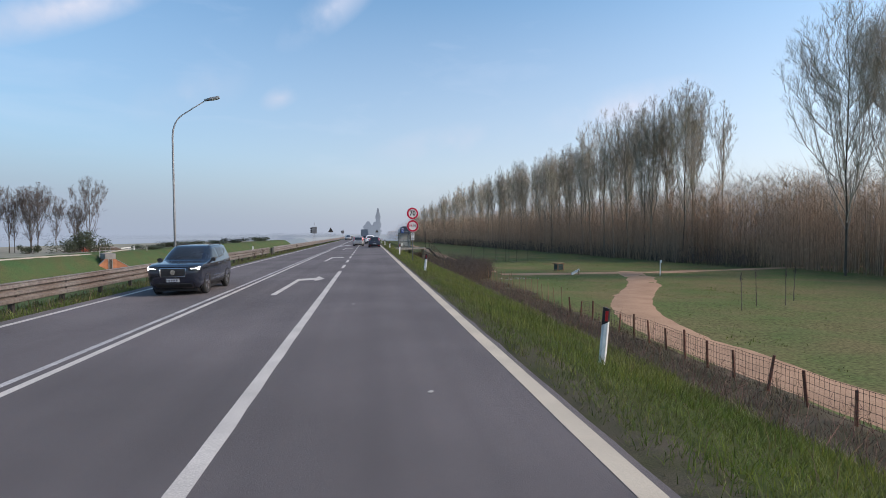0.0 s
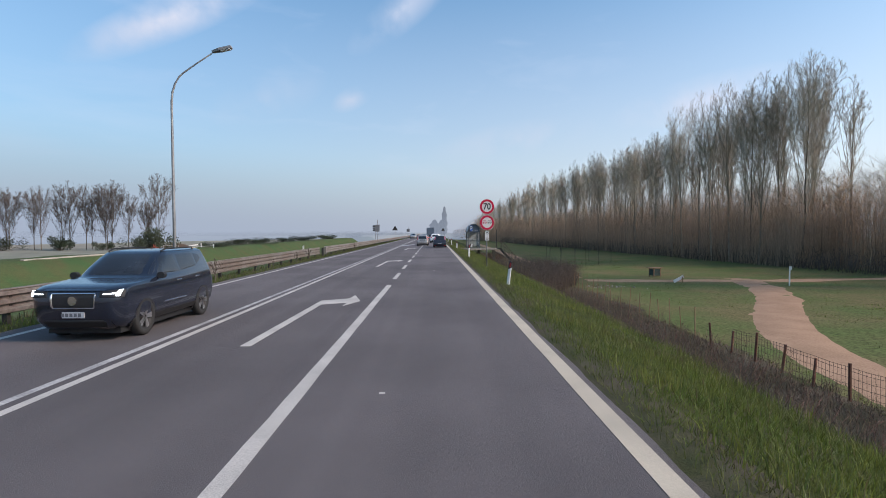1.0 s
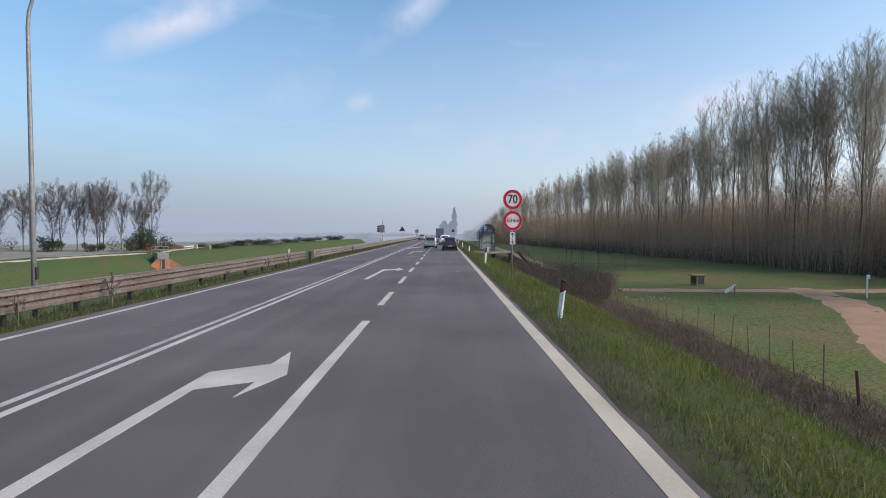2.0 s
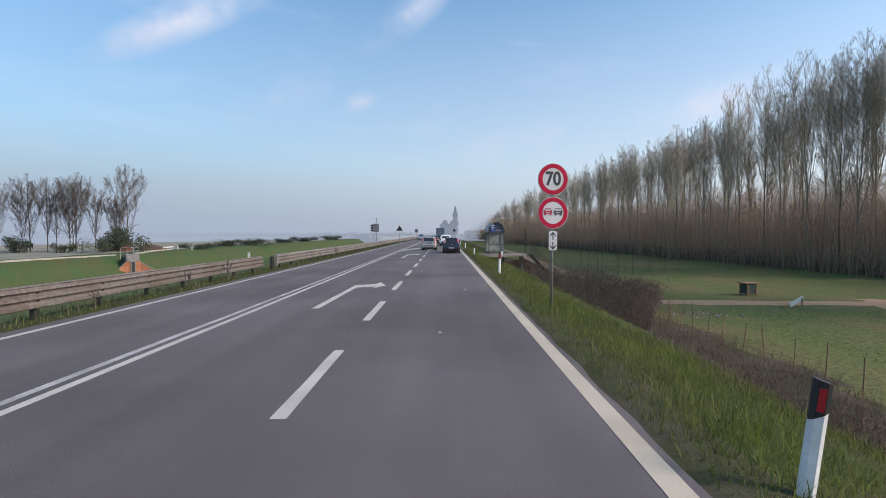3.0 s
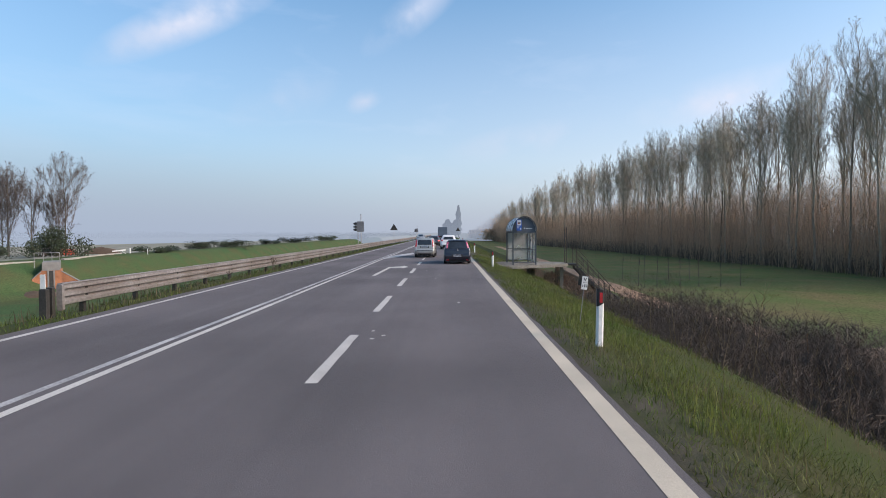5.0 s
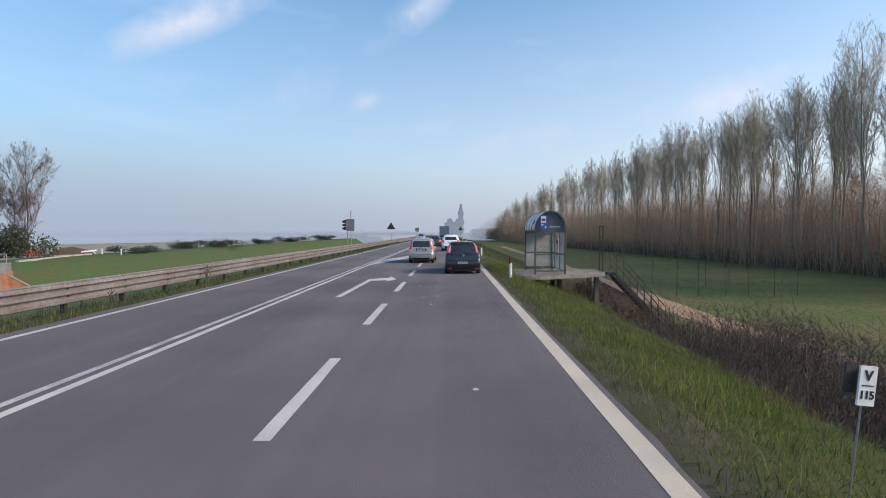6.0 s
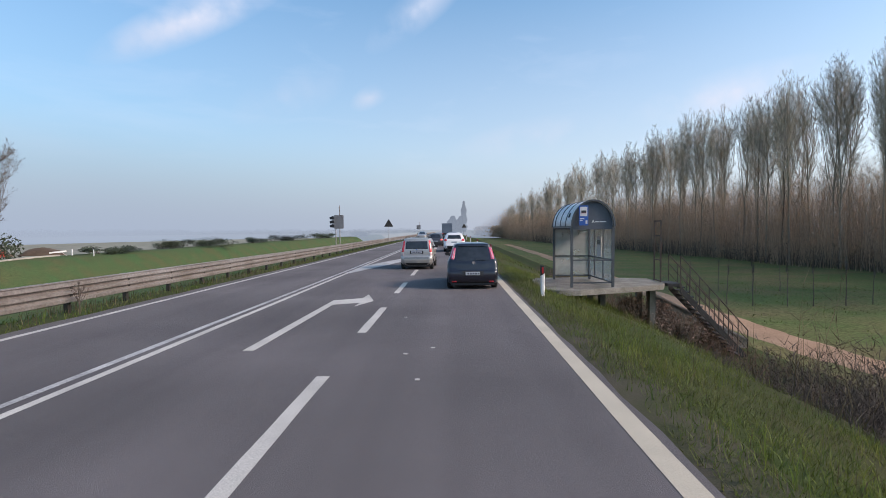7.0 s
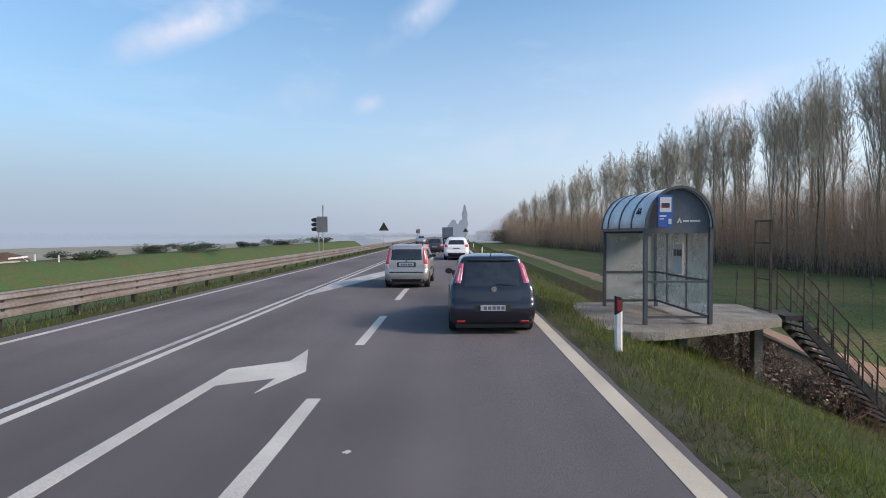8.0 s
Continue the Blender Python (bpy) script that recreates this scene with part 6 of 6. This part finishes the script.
left_kinds = [bare_tree(14.5, 31, 4.0, 0.14, 17, 0.009, 13, True), bare_tree(14, 32, 3.6, 0.16, 16, 0.009, 13, True), bare_tree(14.5, 33, 4.4, 0.13, 18, 0.009, 13, True)]
for i, (x, y, s) in enumerate(((-58, 113, 1.05), (-67, 118, 0.85), (-70, 117, 1.0), (-72.5, 119, 0.95), (-76, 118, 0.98), (-80, 119, 1.0), (-85.5, 118, 0.93), (-88.5, 120, 0.9), (-93, 119, 0.92), (-99, 121, 0.95), (-106, 120, 0.9), (-65, 121, 0.7), (-74, 122, 0.9), (-78, 123, 0.8), (-83, 121, 0.8), (-96, 122, 0.85), (-60.5, 114, 0.72))):
    plant_tree(left_kinds[i % 3], "bare tree in a row across the field", "tree", pose(x, y, ground_z(x, y) - 0.1, 0, 0, i * 77) @ Matrix.Scale(s * 1.03, 4), "bare trees across the field")


def leafy(seed, w, h, n, size, leaf=IVY):
    """A clump of small leaves round a few stems, uneven and open."""
    q = random.Random(seed)
    v, f = [], []
    lobes = [(Vector((q.gauss(0, w * 0.3), q.gauss(0, w * 0.3), q.uniform(0.25, 0.8) * h)), q.uniform(0.2, 0.38) * w) for _ in range(9)]
    for _ in range(n):
        c, rad = lobes[q.randrange(9)]
        d = Vector((q.gauss(0, 1), q.gauss(0, 1), q.gauss(0, 1))).normalized() * rad * q.random() ** 0.4
        p = c + d
        p.z = max(p.z, 0.05)
        a = Vector((q.gauss(0, 1), q.gauss(0, 1), q.gauss(0, 1))).normalized()
        b = a.orthogonal().normalized()
        k = len(v)
        s = size * q.uniform(0.6, 1.4)
        v += [tuple(p - a * s), tuple(p + b * s * 0.4), tuple(p + a * s), tuple(p - b * s * 0.4 + d * 0.03)]
        f += [(k, k + 1, k + 2), (k, k + 2, k + 3)]
    sv, sf = [], []
    for c, rad in lobes:
        tube_into(sv, sf, [Vector((c.x * 0.2, c.y * 0.2, -0.2)), Vector((c.x * 0.6, c.y * 0.6, c.z * 0.5)), c], [0.06, 0.045, 0.02], 4)
    return tri_mesh("stems", sv, sf, BARK), tri_mesh("leaves", v, f, leaf)


bushes = [leafy(41, 4.5, 4.5, 2600, 0.16), leafy(42, 5.5, 3.0, 2400, 0.16), leafy(43, 3.0, 2.4, 1500, 0.14)]
for i, (x, y, k, s) in enumerate(((-57.5, 111.5, 0, 1.05), (-61.5, 112.5, 1, 0.95), (-79, 114, 2, 1.3), (-69, 113, 2, 0.8), (-92, 116, 1, 1.0), (-99, 117, 1, 0.9), (-52.5, 126, 2, 0.85), (-53, 131, 2, 0.7), (-54, 160, 1, 0.85), (-55, 150, 1, 0.8), (-54, 216, 1, 1.0), (-54, 262, 1, 1.1), (-53, 330, 1, 1.4), (-54, 187, 2, 1.1))):
    g = thing("evergreen_bush", "dark evergreen bush at the field edge", "bush", pose(x, y, ground_z(x, y) - 0.05, 0, 0, i * 63) @ Matrix.Diagonal((s, s, s, 1) if y < 119 else (s * 1.7, s * 1.7, s * 0.6, 1)), "bushes at the field edge")
    part("branchwork", bushes[k][0], None, g)
    part("foliage", bushes[k][1], None, g)


def spire(seed, w, h, n):
    """A columnar tree: trunk and a tall narrow crown of leaf tufts."""
    q = random.Random(seed)
    v, f = [], []
    for _ in range(n):
        u = q.random()
        rad = w * (0.08 + 0.92 * math.sin((0.14 + 0.86 * u ** 1.1) * math.pi) ** 0.65 * (1 - 0.25 * u)) * (0.85 + 0.15 * math.sin(u * 19 + seed)) * q.uniform(0.3, 1.0)
        a = q.uniform(0, 6.28)
        p = Vector((math.cos(a) * rad, math.sin(a) * rad, h * (0.08 + 0.92 * u)))
        k = len(v)
        d = Vector((q.gauss(0, 0.6), q.gauss(0, 0.6), 1)).normalized() * 0.6
        b = d.orthogonal().normalized() * 0.2
        v += [tuple(p - d), tuple(p + b), tuple(p + d), tuple(p - b)]
        f += [(k, k + 1, k + 2), (k, k + 2, k + 3)]
    tv, tf = [], []
    tube_into(tv, tf, [Vector((0, 0, -1)), Vector((0, 0, h * 0.5)), Vector((0, 0, h * 0.95))], [0.5, 0.3, 0.05], 6)
    return tri_mesh("trunk", tv, tf, BARK), tri_mesh("crown", v, f, FAR_LEAF)


sp, rd = spire(51, 3.0, 24.0, 5000), spire(52, 6.0, 13.0, 5000)
for ms, x, y, lab in ((sp, 6.9, 450, "tall narrow dark cypress far down the road"), (rd, -1.5, 455, "dark broad tree beside the cypress far away"), (rd, 5.0, 462, "dark broad tree beside the cypress far away")):
    g = thing("distant_tree", lab, "tree", pose(x, y, -1))
    part("trunk", ms[0], None, g)
    part("crown", ms[1], None, g)

FARWALL = mat("far_house_wall", (0.45, 0.42, 0.38), 0.9, vary=0.1, scale=0.3, fine=4, bump=0)
TILES = mat("roof_tiles", (0.32, 0.12, 0.08), 0.9, vary=0.25, scale=0.4, fine=6, bump=0.2)
for x, y, w, h in ((30, 458, 13, 4.0), (50, 472, 11, 4.6), (38, 545, 14, 5)):
    g = thing("farmhouse", "small pale house with red tiled roof far away", "house", pose(x, y, -2))
    part("wall", Build().box(-w / 2, 0, 0, w / 2, 8, h), FARWALL, g)
    part("roof", Build().prism([(-0.4, h), (8.4, h), (4, h + 2.2)], -w / 2 - 0.3, w / 2 + 0.3, pose(0, 0, 0, 0, 0, -90) @ Matrix.Scale(-1, 4, (0, 1, 0)) @ pose(0, 0, 0)), TILES, g)
    for q in range(3):
        part("window", Build().box(-w / 2 + 2 + q * 3.4, -0.06, 1.2, -w / 2 + 3 + q * 3.4, -0.01, 2.4), CARGLASS, g)

FAR_GREEN = mat("winter_hedge", (0.115, 0.115, 0.090), 0.9, vary=0.3, scale=0.03, fine=0.5, bump=0, island=0.15)
# far hedges and woods that close the plain


def far_wood(name, x0, y0, x1, y1, h, n, seed, label, material):
    q = np.random.default_rng(seed)
    u = q.random(n)
    c = np.stack([x0 + (x1 - x0) * u, y0 + (y1 - y0) * u, np.zeros(n)], 1) + q.normal(0, 2.5, (n, 3)) * [1, 1, 0]
    top = h * (0.5 + 0.5 * np.abs(np.sin(u * 37.0 + np.sin(u * 91.0) * 2)))
    c[:, 2] = q.random(n) * top - 2.2
    s = h * 0.07 * (0.6 + q.random(n))
    a, b = q.normal(0, 1, (n, 3)), q.normal(0, 1, (n, 3))
    a /= np.linalg.norm(a, axis=1)[:, None]
    b /= np.linalg.norm(b, axis=1)[:, None]
    v = np.stack([c - a * s[:, None], c + b * s[:, None] * 0.6, c + a * s[:, None], c - b * s[:, None] * 0.6], 1).reshape(-1, 3)
    i = np.arange(n)[:, None] * 4
    t = np.concatenate([i + [0, 1, 2], i + [0, 2, 3]])
    return tagged(soup(name, v, t, material), label, "woods", kind="stuff")


far_wood("far_wood", -520, 620, -40, 700, 6, 14000, 61, "pale line of trees along the far plain", FAR_GREEN)
far_wood("far_wood", -420, 250, -300, 640, 7, 9000, 62, "distant field hedge across the plain", FAR_GREEN)
far_wood("far_wood", 25, 324, 19, 440, 6, 14000, 63, "low brown hedge along the road beyond the plantation", THICKET)
far_wood("far_wood", -300, -330, 320, -330, 9, 3000, 65, "woods far behind along the plain", FAR_GREEN)

# ---- thicket, brush and grass ----


def spikes(base, tip, rad):
    """Three-sided spikes from bases to tips."""
    d = tip - base
    d /= np.linalg.norm(d, axis=1)[:, None] + 1e-9
    a = np.cross(d, np.array([0.31, 0.95, 0.07]))
    a /= np.linalg.norm(a, axis=1)[:, None] + 1e-9
    b = np.cross(d, a)
    n = len(base)
    ring = [base + (a * math.cos(q) + b * math.sin(q)) * rad[:, None] for q in (0, 2.094, 4.189)]
    v = np.stack(ring + [tip], 1).reshape(-1, 3)
    i = np.arange(n)[:, None] * 4
    t = np.concatenate([i + [0, 1, 3], i + [1, 2, 3], i + [2, 0, 3]])
    return v, t


def thicket(name, xs, ys, h0, h1, radius, twigs, label, material, lean=0.06):
    n = len(xs)
    z = np.interp(xs, [p[0] for p in SECTION], [p[1] for p in SECTION]) - 0.15
    base = np.stack([xs, ys, z], 1)
    h = rng.uniform(h0, h1, n)
    tip = base + np.stack([rng.normal(0, lean, n) * h, rng.normal(0, lean, n) * h, h], 1)
    rad = rng.uniform(0.6, 1.3, n) * radius
    vs, ts = [], []
    k = 0
    v, t = spikes(base, tip, rad)
    vs.append(v), ts.append(t)
    k += len(v)
    for _ in range(twigs):
        u = 0.1 + 0.85 * rng.random(n) ** 0.7
        b0 = base + (tip - base) * u[:, None]
        l = h * rng.uniform(0.08, 0.24, n)
        d = np.stack([rng.normal(0, 0.6, n), rng.normal(0, 0.6, n), rng.uniform(0.3, 1.2, n)], 1)
        v, t = spikes(b0, b0 + d * l[:, None], rad * 0.55)
        vs.append(v), ts.append(t + k)
        k += len(v)
    return tagged(soup(name, np.concatenate(vs), np.concatenate(ts), material), label, "thicket", kind="stuff")


ny = 74 + 256 * rng.random(11000) ** 1.15
thicket("undergrowth", 50.0 - 0.09 * (ny - 60) + rng.uniform(-2.5, 9, 11000), ny, 6.0, 13.5, 0.027, 9, "dense brown undergrowth between the poplar trunks", THICKET, 0.11)
ny = rng.uniform(74, 330, 4500)
thicket("undergrowth", 50.0 - 0.09 * (ny - 60) + rng.uniform(8, 34, 4500), ny, 10.0, 16.0, 0.05, 8, "dense brown undergrowth deeper in the plantation", THICKET)
ny = rng.uniform(-10, 78, 7500)
thicket("young_wood", 52.0 - 0.05 * (ny - 60) + 26 * rng.random(7500) ** 1.3, ny, 7.0, 14.0, 0.032, 8, "dense young wood of thin bare stems", THICKET, 0.04)
ny = 320 + 150 * rng.random(1600) ** 1.6
thicket("undergrowth", 50.0 - 0.09 * (ny - 60) + rng.uniform(-2, 16, 1600) + (ny - 320) * 0.05, ny, 4.0 + (470 - ny) * 0.02, 9.0 + (470 - ny) * 0.05, 0.07, 9, "thinning brown undergrowth at the far end of the plantation", THICKET)
ny = rng.uniform(60, 260, 3500)
thicket("forest_edge_scrub", 49.0 - 0.09 * (ny - 60) + rng.uniform(-1.5, 2.5, 3500), ny, 1.0, 3.2, 0.03, 8, "dark low scrub along the forest edge", BRUSH, 0.2)
# bramble on the slope
n = 5200
ny = rng.uniform(41, 63.5, n)
nx = 4.7 + 6.8 * rng.random(n) ** 0.85 - 0.7 * rng.random(n) ** 3
ny = np.maximum(ny, 41 + np.maximum(nx - 6.5, 0) * 2.4 + rng.uniform(0, 3, n))
nh = np.interp(nx, [4.2, 5.4, 7, 9, 11.5], [0.4, 0.8, 1.75, 2.2, 1.8])
thicket("bramble", nx, ny, nh * 0.45, nh * 1.15, 0.013, 8, "dark dense leafless bramble on the embankment slope", BRUSH, 0.3)
n = 1700
ny = np.concatenate([rng.uniform(-4, 44, 800), rng.uniform(64, 100, 900)])
thicket("bramble", rng.uniform(6.0, 9.6, n), ny, 0.4, 1.1, 0.010, 8, "low reddish dry bramble along the fence", BRUSH_RED, 0.4)
n = 3000
ny = rng.uniform(16, 44, n)
thicket("bramble", 5.6 + 4.4 * rng.random(n) + np.maximum(ny - 28, 0) * 0.16 * rng.random(n), ny, 0.2, 0.65, 0.010, 8, "dark leafless bramble below the grass verge", BRUSH, 0.35)
n = 1300
ny = rng.uniform(-2, 90, n)
thicket("dry_stalks", rng.uniform(4.2, 10.2, n), ny, 0.5, 1.3, 0.007, 4, "dry pale weed stalks on the slope", DRY_BLADE, 0.15)
n = 170
thicket("tall_stalks", rng.uniform(4.0, 10.5, n), rng.uniform(44, 64, n), 1.2, 2.9, 0.010, 5, "tall pale bare stalks standing out of the bramble", DRY_BLADE, 0.22)


def grass(name, xs, ys, h0, h1, width, material, label, lean=0.35):
    """Bent blades of three triangles each, none on the tracks."""
    away = np.full(len(xs), 1e9)
    for (xa, ya), (xb, yb), half in TRACKS:
        u = np.clip(((xs - xa) * (xb - xa) + (ys - ya) * (yb - ya)) / ((xb - xa) ** 2 + (yb - ya) ** 2), 0, 1)
        away = np.minimum(away, np.hypot(xs - xa - u * (xb - xa), ys - ya - u * (yb - ya)) - half)
    keep = away > rng.uniform(-0.25, 0.2, len(xs))
    xs, ys = xs[keep], ys[keep]
    n = len(xs)
    tuft = rng.integers(0, max(1, n // 14), n)
    cx, cy, ch = xs[tuft], ys[tuft], rng.uniform(0.35, 1.25, n)[tuft]
    loose = rng.random(n) < 0.6
    xs = np.where(loose, xs, np.maximum(cx + rng.normal(0, 0.14, n), xs.min()))
    ys = np.where(loose, ys, cy + rng.normal(0, 0.14, n))
    z = np.interp(xs, [p[0] for p in SECTION], [p[1] for p in SECTION]) - 0.06
    base = np.stack([xs, ys, z], 1)
    h = (h0 + (h1 - h0) * rng.random(n) ** 1.8) * np.where(loose, 0.75, ch)
    az = rng.uniform(0, 6.283, n)
    side = np.stack([np.cos(az), np.sin(az), np.zeros(n)], 1) * (width * rng.uniform(0.6, 1.4, n))[:, None]
    bend = np.stack([rng.normal(0, lean, n), rng.normal(0, lean, n), np.zeros(n)], 1) * h[:, None]
    mid = base + bend * 0.35 + np.stack([0 * h, 0 * h, h * 0.6], 1)
    tip = base + bend + np.stack([0 * h, 0 * h, h], 1)
    v = np.stack([base - side, base + side, mid + side * 0.7, mid - side * 0.7, tip], 1).reshape(-1, 3)
    i = np.arange(n)[:, None] * 5
    t = np.concatenate([i + [0, 1, 2], i + [0, 2, 3], i + [3, 2, 4]])
    return tagged(soup(name, v, t, material), label, "grass", kind="stuff")


def turf(name, xs, ys, h0, h1, width, material, label):
    """Short single blades that cover the soil, thinner where the ground is worn."""
    worn = np.sin(xs * 3.1 + np.sin(ys * 0.9) * 2) + np.sin(ys * 1.7 + xs) + 3.0 * np.clip((0.75 - xs) / 0.45, 0, 1)
    keep = worn < rng.uniform(0.2, 3.2, len(xs))
    xs, ys = xs[keep], ys[keep]
    n = len(xs)
    base = np.stack([xs, ys, np.interp(xs, [p[0] for p in SECTION], [p[1] for p in SECTION]) - 0.03], 1)
    az = rng.uniform(0, 6.283, n)
    side = np.stack([np.cos(az), np.sin(az), np.zeros(n)], 1) * (width * rng.uniform(0.6, 1.4, n))[:, None]
    h = rng.uniform(h0, h1, n) + 0.03
    tip = base + np.stack([rng.normal(0, 0.6, n) * h, rng.normal(0, 0.6, n) * h, h], 1)
    v = np.stack([base - side, base + side, tip], 1).reshape(-1, 3)
    return tagged(soup(name, v, np.arange(3 * n).reshape(-1, 3), material), label, "grass", kind="stuff")


def clumps(xs, ys, size, share):
    """Keeps the places that fall in patches, so that growth stands in drifts."""
    p = np.sin(xs * 2.1 / size + np.sin(ys * 1.3 / size) * 1.7) + np.sin(ys * 2.4 / size + np.sin(xs * 1.9 / size) * 2.0) + rng.normal(0, 0.5, len(xs))
    k = p > np.quantile(p, 1 - share)
    return xs[k], ys[k]


n = 105000
gy = -3 + 82 * rng.random(n)
gx = 0.36 + 5.0 * rng.random(n) ** 1.25
grass("verge_grass", gx, gy, 0.07, 0.27, 0.0055, BLADE, "green tufted grass on the road verge")
n = 150000
turf("turf", 0.30 + 4.6 * rng.random(n) ** 1.1, -2 + 74 * rng.random(n), 0.03, 0.10, 0.007, BLADE, "short dense turf of the road verge")
n = 76000
gx, gy = clumps(0.75 + 4.6 * rng.random(n), -3 + 80 * rng.random(n), 1.6, 0.5)
grass("tall_grass", gx, gy, 0.15, 0.40, 0.0055, BRIGHT_BLADE, "taller yellow-green grass in drifts on the verge", 0.3)
n = 6000
grass("dry_grass", 0.5 + 5.5 * rng.random(n), -3 + 95 * rng.random(n), 0.15, 0.5, 0.004, DRY_BLADE, "pale dry grass stalks in the verge", 0.25)
n = 42000
gx, gy = clumps(4.0 + 6.6 * rng.random(n), -3 + 68 * rng.random(n), 1.3, 0.8)
grass("dead_grass", gx, gy, 0.10, 0.45, 0.006, DEAD_BLADE, "matted grey-brown dead grass on the lower slope", 0.5)
n = 5000
gx, gy = clumps(0.45 + 3.5 * rng.random(n), -3 + 80 * rng.random(n), 0.9, 0.4)
grass("dead_grass", gx, gy, 0.05, 0.2, 0.005, DEAD_BLADE, "short dead grass among the green verge", 0.6)
n = 14000
grass("verge_grass", 0.6 + 5 * rng.random(n), 85 + 150 * rng.random(n), 0.12, 0.4, 0.014, BLADE, "green grass on the verge farther on")
n = 34000
grass("verge_grass", -9.9 - 3.0 * rng.random(n) ** 1.6, 4 + 150 * rng.random(n) ** 1.4, 0.07, 0.32, 0.009, BLADE, "green weeds round the guardrail posts")
n = 3500
grass("dry_grass", -10.2 - 2.5 * rng.random(n), 4 + 80 * rng.random(n), 0.2, 0.6, 0.007, DRY_BLADE, "dry weed stalks round the guardrail posts", 0.2)
n = 28000
grass("meadow_grass", 10.5 + 28 * rng.random(n) ** 1.3, 5 + 95 * rng.random(n), 0.05, 0.16, 0.016, BLADE, "short meadow grass below the embankment")
n = 11000
grass("bank_grass", -14 - 40 * rng.random(n), 10 + 120 * rng.random(n), 0.06, 0.18, 0.02, BANK_BLADE, "short grass on the field bank")

# weeds at the guardrail and young trees on the meadow
stalky = bare_tree(1.0, 77, 0.30, 0.06, 9, 0.004, 5, True, 0.7)
for i, (x, y, q) in enumerate(((-10.42, 22.5, 0.2), (-10.45, 25.6, 0.27), (-10.4, 37.8, 0.2), (-10.45, 41.2, 0.26), (-10.45, 62.5, 0.22), (-10.4, 57.0, 0.14), (-10.4, 33.0, 0.15))):
    g = thing("roadside_weed", "dark stalky dry weed growing against the guardrail", "weed", pose(x, y, ground_z(x, y), 0, 0, i * 81) @ Matrix.Scale(q * 3.4, 4), "weeds at the guardrail")
    part("branchwork", stalky[0], None, g)
    part("twig_crown", stalky[1], None, g)
hedge = leafy(44, 1.3, 1.0, 1500, 0.035, DEAD_LEAF)
for i, (x, y, q) in enumerate(((5.9, 70.75, 1.25), (6.5, 70.62, 1.3), (7.1, 70.62, 1.2), (7.7, 70.62, 1.05), (8.3, 70.62, 0.85), (8.9, 70.62, 0.65), (5.4, 70.9, 1.0))):
    g = thing("dry_shrub", "dry shrub with pale reddish dead leaves against the sloping wall", "shrub", pose(x, y, ground_z(x, y) - 0.05, 0, 0, i * 71) @ Matrix.Scale(q, 4), "dry shrubs beside the stairs")
    part("branchwork", hedge[0], None, g)
    part("foliage", hedge[1], None, g)
young = bare_tree(3.2, 71, 0.12, 0.5, 2, 0.006, 2, True)
for i, (x, y) in enumerate(((21.6, 27.0), (23.6, 28.2), (25.6, 28.0), (28.0, 30.0), (15.8, 84.0), (17.6, 84.3), (19.5, 83.8), (21.4, 84.2), (23.3, 84.0), (25.3, 84.4), (17.0, 92.0), (19.4, 92.3), (21.8, 91.8), (24.2, 92.2))):
    g = plant_tree(young, "thin bare sapling planted in the meadow", "sapling", pose(x, y, ground_z(x, y) - 0.05, 0, 0, i * 59) @ Matrix.Scale(0.85 + 0.02 * (i % 9), 4), "saplings in the meadow")
